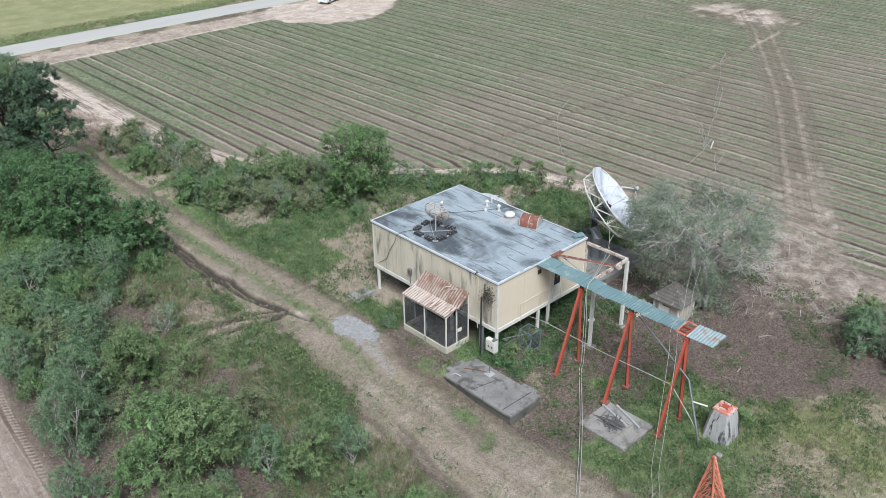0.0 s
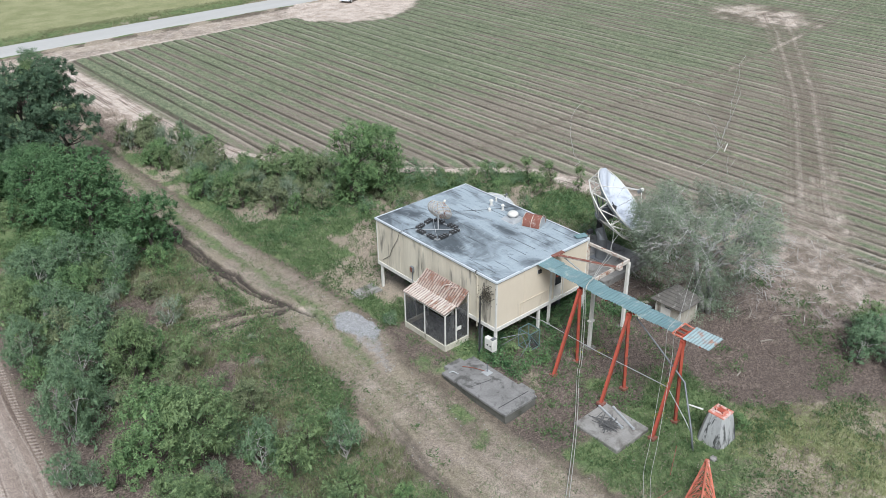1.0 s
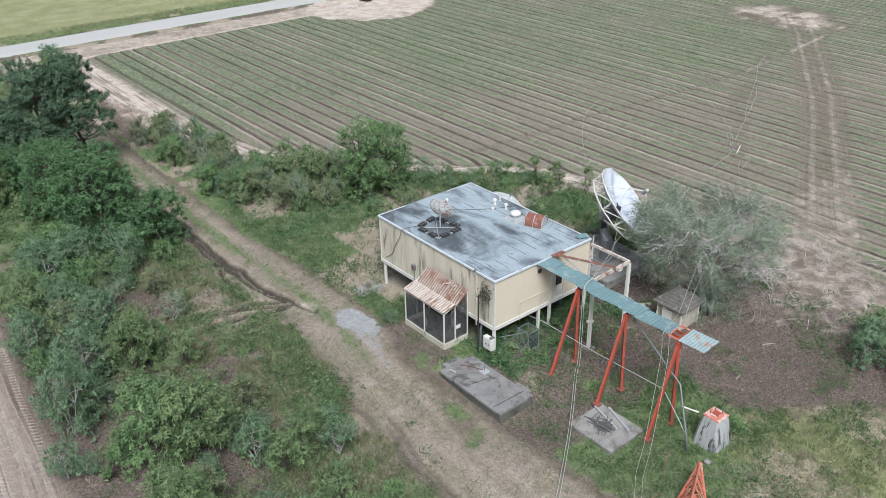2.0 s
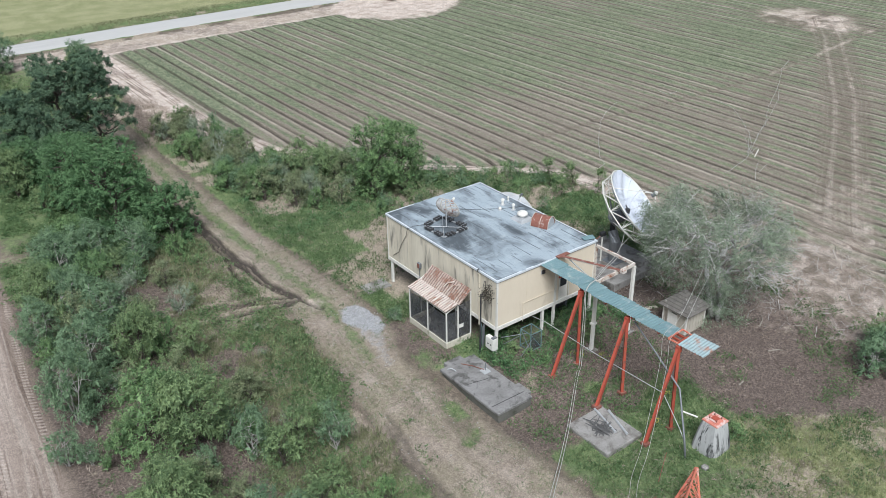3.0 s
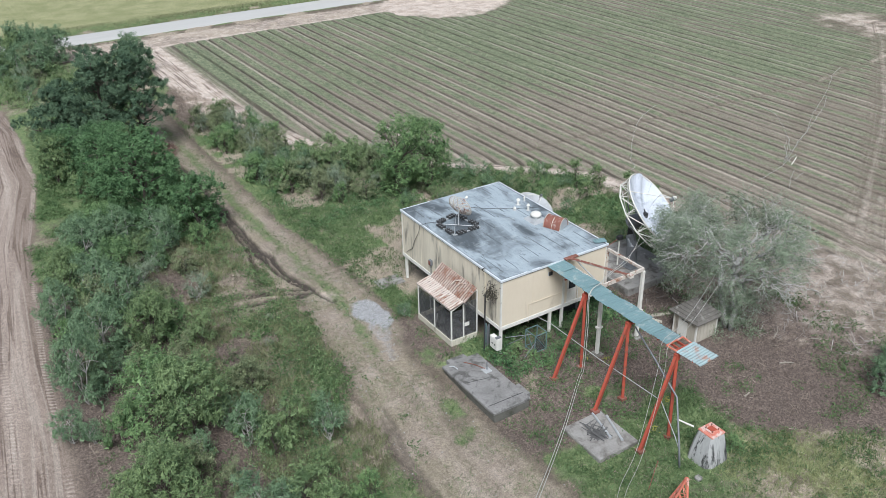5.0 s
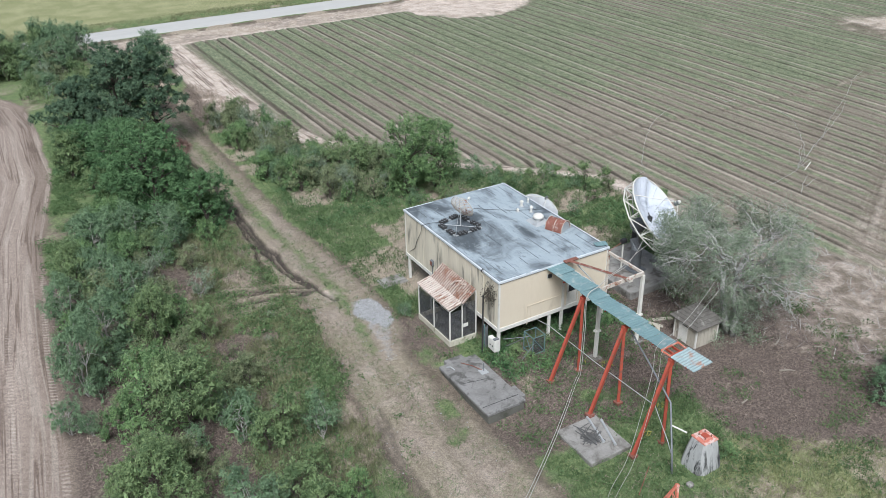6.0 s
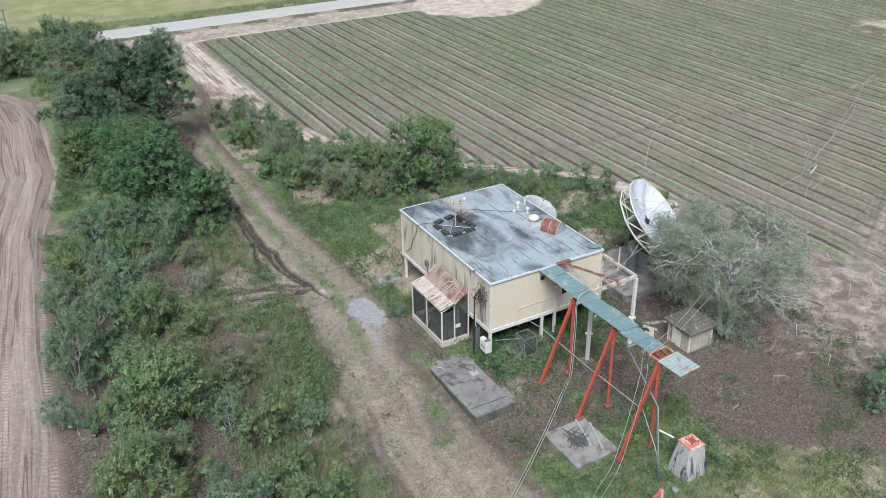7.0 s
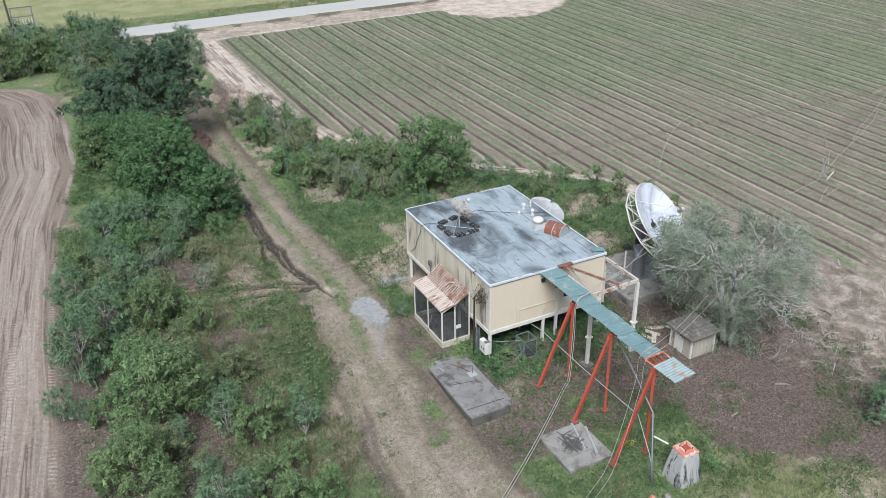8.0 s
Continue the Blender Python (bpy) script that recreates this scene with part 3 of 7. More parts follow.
def ground_material():
    m, t, b = nodes_of("field_and_yard_ground")
    pos = place(t)
    za, zb, zc = (t.nodes.new("ShaderNodeAttribute") for _ in range(3))
    za.attribute_name, zb.attribute_name, zc.attribute_name = "cover_a", "cover_b", "cover_c"
    parts = []
    for node in (za, zb, zc):
        s = t.nodes.new("ShaderNodeSeparateColor")
        t.links.new(node.outputs["Color"], s.inputs[0])
        parts.append(s.outputs)
    (bright, green, crop), (gravel, rut, litter), (straw, plot, verge) = parts
    n_big = noise_node(t, pos, 0.28, 5, 0.6)
    n_mid = noise_node(t, pos, 1.4, 6, 0.68)
    n_fine = noise_node(t, pos, 7.0, 5, 0.72)
    soil = mix_node(t, ramp_node(t, n_mid, 0.3, 0.7), (0.175, 0.144, 0.11), (0.105, 0.087, 0.066))
    soil = mix_node(t, math_node(t, "MULTIPLY", ramp_node(t, n_fine, 0.5, 0.8), 0.5), soil, (0.28, 0.225, 0.175))
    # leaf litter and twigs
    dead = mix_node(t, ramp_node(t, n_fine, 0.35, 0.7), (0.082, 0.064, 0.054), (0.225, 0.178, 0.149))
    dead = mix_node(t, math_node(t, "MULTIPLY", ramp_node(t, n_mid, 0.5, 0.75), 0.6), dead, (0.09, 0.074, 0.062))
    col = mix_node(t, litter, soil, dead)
    # dry grass, broken up by its own noise
    hay = mix_node(t, ramp_node(t, n_fine, 0.3, 0.75), (0.27, 0.222, 0.165), (0.40, 0.345, 0.27))
    col = mix_node(t, ramp_node(t, math_node(t, "ADD", straw, math_node(t, "MULTIPLY", math_node(t, "SUBTRACT", n_mid, 0.5), 1.4)), 0.3, 0.7), col, hay)
    # trodden earth of the track, with worn grass in it
    trod = mix_node(t, ramp_node(t, n_mid, 0.3, 0.7), (0.335, 0.282, 0.226), (0.225, 0.188, 0.146))
    trod = mix_node(t, math_node(t, "MULTIPLY", ramp_node(t, n_big, 0.42, 0.62), 0.35), trod, (0.235, 0.22, 0.13))
    col = mix_node(t, math_node(t, "MULTIPLY", za.outputs["Alpha"], 0.85), col, trod)
    # bare pale dirt
    n_patch = noise_node(t, pos, 0.55, 6, 0.7)
    pale = mix_node(t, ramp_node(t, n_patch, 0.36, 0.66), (0.60, 0.515, 0.44), (0.40, 0.325, 0.265))
    pale = mix_node(t, math_node(t, "MULTIPLY", ramp_node(t, n_fine, 0.5, 0.8), 0.4), pale, (0.68, 0.59, 0.51))
    col = mix_node(t, ramp_node(t, math_node(t, "ADD", bright, math_node(t, "MULTIPLY", math_node(t, "SUBTRACT", n_mid, 0.5), 0.9)), 0.15, 0.85), col, pale)
    guide = t.nodes.new("ShaderNodeAttribute")
    guide.attribute_name = "guide"
    uvw = t.nodes.new("ShaderNodeSeparateXYZ")
    t.links.new(guide.outputs["Vector"], uvw.inputs[0])
    u, v_, ploughed = uvw.outputs
    lines = noise_node(t, guide.outputs["Vector"], 1.0, 2, 0.5, (0.45, 0.016, 0), 0.1)
    churn = mix_node(t, ramp_node(t, lines, 0.36, 0.66), (0.235, 0.185, 0.152), (0.36, 0.292, 0.246))
    churn = mix_node(t, math_node(t, "MULTIPLY", ramp_node(t, n_fine, 0.45, 0.75), 0.35), churn, (0.20, 0.158, 0.13))
    churn = mix_node(t, math_node(t, "MULTIPLY", ramp_node(t, n_big, 0.45, 0.65), 0.4), churn, (0.29, 0.232, 0.192))
    col = mix_node(t, math_node(t, "MULTIPLY", ploughed, 0.85), col, churn)
    # wheel lines that follow the edge of the plot, the track and the field, with tread marks on the plot
    wheel = noise_node(t, guide.outputs["Vector"], 1.0, 3, 0.55, (1.3, 0.035, 0), 0.2)
    dark_line = ramp_node(t, math_node(t, "SUBTRACT", 0.035, math_node(t, "ABSOLUTE", math_node(t, "SUBTRACT", wheel, 0.47))), 0.0, 0.02)
    pale_line = ramp_node(t, math_node(t, "SUBTRACT", 0.04, math_node(t, "ABSOLUTE", math_node(t, "SUBTRACT", wheel, 0.565))), 0.0, 0.03)
    broken = ramp_node(t, noise_node(t, guide.outputs["Vector"], 1.0, 3, 0.6, (0.5, 0.12, 0)), 0.38, 0.55)
    col = mix_node(t, math_node(t, "MULTIPLY", math_node(t, "MULTIPLY", pale_line, plot), 0.2), col, (0.56, 0.50, 0.43))
    col = mix_node(t, math_node(t, "MULTIPLY", math_node(t, "MULTIPLY", math_node(t, "MULTIPLY", dark_line, plot), broken), 0.8), col, (0.14, 0.105, 0.084))
    band = ramp_node(t, math_node(t, "ABSOLUTE", math_node(t, "SUBTRACT", math_node(t, "FRACT", math_node(t, "MULTIPLY", u, 0.42)), 0.5)), 0.40, 0.43)
    bars = ramp_node(t, math_node(t, "SINE", math_node(t, "ADD", math_node(t, "MULTIPLY", v_, 19.0), math_node(t, "MULTIPLY", u, 9.0))), -0.2, 0.3)
    tread = math_node(t, "MULTIPLY", math_node(t, "MULTIPLY", band, bars), math_node(t, "MULTIPLY", ploughed, ramp_node(t, noise_node(t, pos, 0.12, 3, 0.6), 0.42, 0.56)))
    col = mix_node(t, math_node(t, "MULTIPLY", tread, 0.36), col, (0.52, 0.45, 0.385))
    # grass
    turf = mix_node(t, ramp_node(t, n_mid, 0.3, 0.7), (0.10, 0.15, 0.064), (0.19, 0.23, 0.108))
    turf = mix_node(t, math_node(t, "MULTIPLY", ramp_node(t, n_fine, 0.45, 0.75), 0.6), turf, (0.06, 0.098, 0.034))
    far_turf = mix_node(t, ramp_node(t, n_big, 0.35, 0.65), (0.235, 0.245, 0.12), (0.315, 0.31, 0.168))
    turf = mix_node(t, verge, turf, far_turf)
    col = mix_node(t, ramp_node(t, math_node(t, "ADD", green, math_node(t, "MULTIPLY", math_node(t, "SUBTRACT", n_mid, 0.5), 1.3)), 0.25, 0.75), col, turf)
    # crop rows: weeds and young cane on the ridges, bare soil between
    xyz = t.nodes.new("ShaderNodeSeparateXYZ")
    t.links.new(pos, xyz.inputs[0])
    warp = math_node(t, "MULTIPLY", math_node(t, "SUBTRACT", noise_node(t, pos, 0.35, 2, 0.5), 0.5), 0.08)
    phase = math_node(t, "FRACT", math_node(t, "ADD", math_node(t, "DIVIDE", math_node(t, "SUBTRACT", xyz.outputs[0], ROW0), ROW), warp))
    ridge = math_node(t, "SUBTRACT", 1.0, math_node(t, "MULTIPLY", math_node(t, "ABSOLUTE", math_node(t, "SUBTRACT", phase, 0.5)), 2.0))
    n_row = noise_node(t, pos, 1.0, 5, 0.7, (0.55, 0.14, 1))
    n_tuft = noise_node(t, pos, 2.6, 4, 0.75, (1.0, 0.55, 1))
    lush = math_node(t, "ADD", math_node(t, "MULTIPLY", ridge, 1.3), math_node(t, "MULTIPLY", math_node(t, "SUBTRACT", math_node(t, "ADD", n_row, n_tuft), 1.0), 1.2))
    lush = math_node(t, "ADD", lush, math_node(t, "MULTIPLY", math_node(t, "SUBTRACT", noise_node(t, pos, 0.05, 4, 0.65, (0.6, 1.0, 1)), 0.5), 3.0))
    lush = math_node(t, "ADD", lush, math_node(t, "MULTIPLY", math_node(t, "SUBTRACT", ramp_node(t, math_node(t, "ADD", xyz.outputs[1], math_node(t, "MULTIPLY", xyz.outputs[0], 0.5)), 30, 80), 0.5), 0.75))
    tilth = mix_node(t, ramp_node(t, n_fine, 0.3, 0.75), (0.272, 0.234, 0.186), (0.162, 0.14, 0.11))
    tilth = mix_node(t, math_node(t, "MULTIPLY", ramp_node(t, n_row, 0.5, 0.75), 0.6), tilth, (0.40, 0.33, 0.27))
    cane = mix_node(t, ramp_node(t, n_tuft, 0.35, 0.7), (0.112, 0.14, 0.082), (0.232, 0.256, 0.156))
    bed_tone = noise_node(t, pos, 1.0, 2, 0.5, (0.9, 0.012, 0))
    lush = math_node(t, "ADD", lush, math_node(t, "MULTIPLY", math_node(t, "SUBTRACT", bed_tone, 0.5), 2.2))
    rows_col = mix_node(t, math_node(t, "MULTIPLY", ramp_node(t, lush, 0.3, 0.95), 0.9), tilth, cane)
    # shade painted dark into the furrows, stronger in some rows than in others
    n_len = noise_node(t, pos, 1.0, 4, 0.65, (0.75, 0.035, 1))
    furrow_shade = math_node(t, "MULTIPLY", ramp_node(t, ridge, 0.32, 0.1), math_node(t, "ADD", 0.5, math_node(t, "MULTIPLY", ramp_node(t, n_len, 0.38, 0.58), 0.5)))
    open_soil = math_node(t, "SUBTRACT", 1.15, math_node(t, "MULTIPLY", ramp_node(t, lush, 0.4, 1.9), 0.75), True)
    rows_col = mix_node(t, math_node(t, "MULTIPLY", math_node(t, "MULTIPLY", furrow_shade, open_soil), 0.84), rows_col, (0.052, 0.046, 0.036))
    # broken pale line along one side of each bed
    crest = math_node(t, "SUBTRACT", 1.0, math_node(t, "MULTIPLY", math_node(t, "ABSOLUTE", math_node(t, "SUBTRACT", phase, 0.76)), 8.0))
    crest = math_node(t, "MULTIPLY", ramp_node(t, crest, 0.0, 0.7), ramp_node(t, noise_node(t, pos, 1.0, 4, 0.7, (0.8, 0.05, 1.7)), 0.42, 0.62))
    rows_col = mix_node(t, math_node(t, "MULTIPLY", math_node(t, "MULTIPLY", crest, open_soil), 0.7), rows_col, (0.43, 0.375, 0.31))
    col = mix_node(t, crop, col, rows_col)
    # gravel
    stones = t.nodes.new("ShaderNodeTexVoronoi")
    stones.inputs["Scale"].default_value = 11
    t.links.new(pos, stones.inputs["Vector"])
    grey = mix_node(t, stones.outputs["Color"], (0.22, 0.22, 0.22), (0.40, 0.40, 0.40))
    grey = mix_node(t, 0.5, grey, (0.33, 0.33, 0.33))
    col = mix_node(t, ramp_node(t, math_node(t, "ADD", gravel, math_node(t, "MULTIPLY", math_node(t, "SUBTRACT", n_mid, 0.5), 0.9)), 0.3, 0.75), col, grey)
    # fine grit and crumbs over all bare ground
    grit = mix_node(t, ramp_node(t, noise_node(t, pos, 15.0, 3, 0.7), 0.36, 0.64), (0.62, 0.62, 0.62), (1.34, 1.34, 1.34))
    crumbs = mix_node(t, ramp_node(t, noise_node(t, pos, 3.6, 4, 0.7), 0.34, 0.66), (0.82, 0.82, 0.82), (1.16, 1.16, 1.16))
    col = mix_node(t, 0.8, col, grit, "MULTIPLY")
    col = mix_node(t, 0.8, col, crumbs, "MULTIPLY")
    # wet wheel ruts
    mud = mix_node(t, ramp_node(t, n_fine, 0.35, 0.7), (0.028, 0.024, 0.021), (0.07, 0.058, 0.048))
    col = mix_node(t, math_node(t, "MULTIPLY", rut, 0.9), col, mud)
    t.links.new(col, b.inputs["Base Color"])
    b.inputs["Roughness"].default_value = 0.95
    b.inputs["Specular IOR Level"].default_value = 0.15
    bump_node(t, b, math_node(t, "ADD", math_node(t, "MULTIPLY", n_mid, 0.6), math_node(t, "MULTIPLY", n_fine, 0.4)), 0.55, 0.12)
    return m


def build_ground():
    out = [-2600, -1500, -800, -450, -250, -150, -100, -75]
    cut = np.array([0, 0.08, 0.17, 0.36, 0.70, 1.06, 1.40, 1.59, 1.68])
    row_cuts = (ROW0 + ROW * np.arange(-15, 53)[:, None] + cut[None]).ravel()
    xs = np.concatenate([out, np.arange(-60, -38, 1.0), np.arange(-38, -11, 0.3), np.arange(-11, -6, 0.13), np.arange(-6, 4, 0.3), row_cuts, np.arange(126, 150, 4), [170, 220, 320, 500, 900, 1600, 2600]])
    ys = np.concatenate([out, np.arange(-60, -22, 2.0), np.arange(-22, 12.4, 0.4), np.arange(12.5, 18, 0.17), np.arange(18, 30, 0.42), np.arange(30, 106, 0.7), np.arange(106, 145, 2.5), [160, 200, 280, 420, 700, 1300, 2600]])
    gx, gy = np.meshgrid(xs, ys)
    x, y = gx.ravel(), gy.ravel()
    z = zones(x, y)
    h = ground_height(x, y)
    nx, ny = len(xs), len(ys)
    i, j = np.meshgrid(np.arange(nx - 1), np.arange(ny - 1))
    a = (j * nx + i).ravel()
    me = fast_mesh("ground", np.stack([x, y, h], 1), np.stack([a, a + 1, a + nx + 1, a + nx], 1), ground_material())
    me.polygons.foreach_set("use_smooth", np.ones(len(a), bool))
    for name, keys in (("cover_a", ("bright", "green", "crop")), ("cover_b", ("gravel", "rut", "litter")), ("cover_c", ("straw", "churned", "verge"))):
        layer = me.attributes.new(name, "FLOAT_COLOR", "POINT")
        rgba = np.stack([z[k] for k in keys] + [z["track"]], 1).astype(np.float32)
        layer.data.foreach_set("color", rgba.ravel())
    layer = me.attributes.new("guide", "FLOAT_VECTOR", "POINT")
    layer.data.foreach_set("vector", np.stack([z["guide_u"], z["guide_v"], z["plot"]], 1).astype(np.float32).ravel())
    ob = new("ground", me)
    return tagged(ob, "farm ground of ploughed rows, dirt tracks, weeds and grass", "ground", kind="structure")


build_ground()


def build_road():
    m = surface("pale_road_paving", (0.48, 0.468, 0.438), (0.39, 0.38, 0.355), 0.85, 0, 0.15, 2.5, 0.6, (0.36, 0.355, 0.34), 0.12, (0.55, 0.75), (0.3, 2.5, 1), 0.1)
    bm = bmesh.new()
    xs = [-900, -300, -120] + list(range(-60, 151, 6)) + [300, 900]
    prof = [(93.55, -0.3), (93.75, 0.06), (95.0, 0.1), (96.6, 0.13), (98.2, 0.1), (99.45, 0.06), (99.65, -0.3)]
    rings = [[bm.verts.new((x, y + 0.15 * math.sin(x * 0.09), z)) for y, z in prof] for x in xs]
    for a, b in zip(rings, rings[1:]):
        for k in range(len(prof) - 1):
            bm.faces.new((a[k], b[k], b[k + 1], a[k + 1]))
    me = bpy.data.meshes.new("road")
    bm.to_mesh(me)
    bm.free()
    me.materials.append(m)
    tagged(new("road", me), "pale paved country road along the field", "road", kind="structure")


build_road()


# ---- plants ----
def leaf_cards(rng, pts, size, aspect=0.55, lift=0.5, upright=0.0, out=None):
    """Leaves at pts, turned to face out where that is given; returns vertices and faces."""
    n = len(pts)
    d = rng.normal(size=(n, 3))
    d[:, 2] += upright * 3
    d /= np.linalg.norm(d, axis=1)[:, None]
    up = rng.normal(size=(n, 3))
    up[:, 2] += lift * 2
    if out is not None:
        up = out + rng.normal(size=(n, 3)) * 0.42
        d = np.cross(up, d)
        d /= np.linalg.norm(d, axis=1)[:, None] + 1e-9
    side = np.cross(up, d)
    side /= np.linalg.norm(side, axis=1)[:, None] + 1e-9
    s = 1.25 * size * rng.uniform(0.6, 1.3, n)[:, None]
    a, w = d * s * 0.5, side * s * 0.5 * aspect
    fold = np.cross(d, side) * s * 0.12
    if aspect < 0.3:
        v = np.stack([pts - a - w * 0.8, pts - a + w * 0.8, pts + a], 1).reshape(-1, 3)
    else:
        v = np.stack([pts - a + w * 0.3, pts + w * 1.2 + fold, pts + a - w * 0.3], 1).reshape(-1, 3)
        v = v + np.repeat(-w * 0.4, 3, 0)
    return v, np.arange(3 * n).reshape(-1, 3)


def lobes_of(rng, count, height, radius, low, small=0.16, large=0.28):
    """Rounded masses of an uneven crown over the origin: centres and radii."""
    c, r = [(0.0, 0.0, low + 0.76 * (height - low))], [radius * large]
    for k in range(count):
        h = 0.06 + 0.8 * rng.random()
        reach = radius * 0.84 * math.sqrt(max(0.06, 1 - ((h - 0.25) / 0.75) ** 2)) * rng.uniform(0.5, 1.0)
        a = k * 2.4 + rng.normal() * 0.4
        c.append((math.cos(a) * reach, math.sin(a) * reach, low + (height - low) * h))
        r.append(radius * rng.uniform(small, large))
    return np.array(c), np.array(r)


def skin_of(rng, c, r, count, flat=0.85, under=0.3):
    """Roots of leaf sprays on the outer skin of the lobes, and the way out of the crown at each."""
    n = count * 4
    k = rng.choice(len(c), n, p=r**2 / (r**2).sum())
    d = rng.normal(size=(n, 3))
    d /= np.linalg.norm(d, axis=1)[:, None]
    d[:, 2] = np.where(d[:, 2] < -under, -d[:, 2], d[:, 2])
    p = c[k] + d * r[k][:, None] * np.array([1, 1, flat]) * rng.uniform(0.82, 1.06, (n, 1))
    gap = np.linalg.norm((p[:, None] - c[None]) / np.array([1, 1, flat]), axis=2) / r[None]
    gap[np.arange(n), k] = 9
    free = np.flatnonzero((gap.min(1) > 0.86) & (p[:, 2] > 0.05))[:count]
    return p[free], d[free]


def sprays(rng, roots, ways, twigs, leaves, length, lift=0.45, loose=0.06):
    """Leaf places along short twigs that fan out from the roots, and the way that each leaf faces."""
    n = len(roots)
    w = ways[:, None] * 0.8 + np.array([0, 0, lift]) + rng.normal(size=(n, twigs, 3)) * 0.55
    w /= np.linalg.norm(w, axis=2)[..., None]
    t = rng.random((n, twigs, leaves, 1))
    pts = roots[:, None, None] + w[:, :, None] * t * length + rng.normal(size=(n, twigs, leaves, 3)) * loose
    face = np.broadcast_to(ways[:, None, None] * 0.6 + np.array([0, 0, 0.6]), pts.shape) + rng.normal(size=pts.shape) * 0.35
    return pts.reshape(-1, 3), face.reshape(-1, 3)


def limb(bm, rng, a, b, r1, r2, sag=0.1, steps=4, sides=5, wander=0.05):
    a, b = np.array(a, float), np.array(b, float)
    n = np.linalg.norm(b - a)
    pts = [a + (b - a) * k / steps + (rng.normal(size=3) * n * wander if 0 < k < steps else 0) + np.array([0, 0, sag * n * math.sin(math.pi * k / steps)]) for k in range(steps + 1)]
    tube(bm, pts, r1, r2, sides)
    return pts


def plant(name, seed, height, radius, low, leaf, bark, lobes, count, twigs, leaves, length, size, label, category, aspect=0.42, stems=1, trunk=0.12, group="", under=0.3, lift=0.45):
    """A tree or shrub at the origin: a tapered trunk with limbs to each lobe, and a crown of leafy sprays over the lobes."""
    rng = np.random.default_rng(seed)
    ob = thing(name, (0, 0, 0), label, category, group)
    c, r = lobes_of(rng, lobes, height, radius, low)
    bm = bmesh.new()
    for s in range(stems):
        foot = np.array([rng.normal() * 0.12 * (stems > 1), rng.normal() * 0.12 * (stems > 1), -0.15])
        lean = rng.normal(size=2) * radius * (0.1 if stems == 1 else 0.3)
        top = np.array([lean[0], lean[1], low + (height - low) * (0.72 if stems == 1 else 0.55)])
        spine = limb(bm, rng, foot, top, trunk, trunk * 0.3, 0.0, 6, 7)
        for g in range(s, min(len(c), 26), stems):
            k = int(np.clip((c[g][2] - 0.5 * r[g]) / max(top[2], 0.1) * 6, 1, 5))
            limb(bm, rng, spine[k], c[g] + np.array([0, 0, 0.4 * r[g]]), trunk * 0.42, trunk * 0.08, 0.08, 3, 4)
    part("trunk", bm, bark, ob, smooth=True)
    roots, ways = skin_of(rng, c, r, count, under=under)
    pts, face = sprays(rng, roots, ways, twigs, leaves, length, lift)
    n = len(c) * 9
    k = rng.integers(0, len(c), n)
    d = rng.normal(size=(n, 3))
    d /= np.linalg.norm(d, axis=1)[:, None]
    inner = c[k] + d * r[k][:, None] * rng.uniform(0.15, 0.62, (n, 1))
    keep, kin = pts[:, 2] > 0.03, inner[:, 2] > 0.1
    v, f = leaf_cards(rng, pts[keep], size, aspect, 0.5, 0.0, face[keep])
    v2, f2 = leaf_cards(rng, inner[kin], 0.22 + 0.05 * radius, 0.7, 0.3)
    link("crown", fast_mesh("crown", np.concatenate([v, v2]), np.concatenate([f, f2 + len(v)]), leaf), ob)
    return ob


def put(proto, x, y, scale=1.0, turn=0.0, high=None, first=[]):
    """A copy of a plant; the first call for a plant moves the plant itself."""
    high = scale if high is None else high
    if proto in first:
        ob = copy_thing(proto, Matrix.Identity(4))
    else:
        first.append(proto)
        ob = proto
    ob.location = (x, y, ground_at(x, y) - 0.03)
    ob.rotation_euler = (0, 0, turn)
    ob.scale = (scale, scale, high)
    return ob


def pine(name, seed, height, radius, low, label):
    """A pine: a straight trunk, boughs that turn up at the ends, and flattened pads of needles with gaps between."""
    rng = np.random.default_rng(seed)
    ob = thing(name, (0, 0, 0), label, "tree")
    bm = bmesh.new()
    spine = limb(bm, rng, (0, 0, -0.2), (rng.normal() * 0.3, rng.normal() * 0.3, height * 0.95), 0.22, 0.05, 0.0, 8, 8)
    c, r = [spine[-1] + np.array([0, 0, -0.3])], [radius * 0.3]
    for k in range(40):
        f = (k + rng.random()) / 40
        z = low + (height - 0.9 - low) * f
        reach = radius * (0.95 - 0.55 * f**2) * rng.uniform(0.5, 0.95) * (0.75 + 0.35 * math.sin(math.pi * min(1, f * 1.6)))
        ang = k * 2.4 + rng.normal() * 0.35
        j = min(7, int(z / height * 8))
        tip = np.array([spine[j][0] + math.cos(ang) * reach, spine[j][1] + math.sin(ang) * reach, z + 0.3 * reach])
        limb(bm, rng, spine[j], tip, 0.06, 0.015, -0.05, 4, 5)
        c.append(tip)
        r.append(radius * rng.uniform(0.18, 0.32))
    part("trunk", bm, BARK, ob, smooth=True)
    c, r = np.array(c), np.array(r)
    roots, ways = skin_of(rng, c, r, 700, 0.55, 0.3)
    pts, face = sprays(rng, roots, ways, 6, 8, 0.36, 0.7, 0.05)
    n = len(c) * 14
    k = rng.integers(0, len(c), n)
    inner = c[k] + rng.normal(size=(n, 3)) * r[k][:, None] * np.array([0.34, 0.34, 0.2])
    v, f = leaf_cards(rng, pts, 0.21, 0.26, 0.3, 0.0, face)
    v2, f2 = leaf_cards(rng, inner, 0.4, 0.4, 0.4)
    link("crown", fast_mesh("crown", np.concatenate([v, v2]), np.concatenate([f, f2 + len(v)]), LEAF_PINE), ob)
    return ob


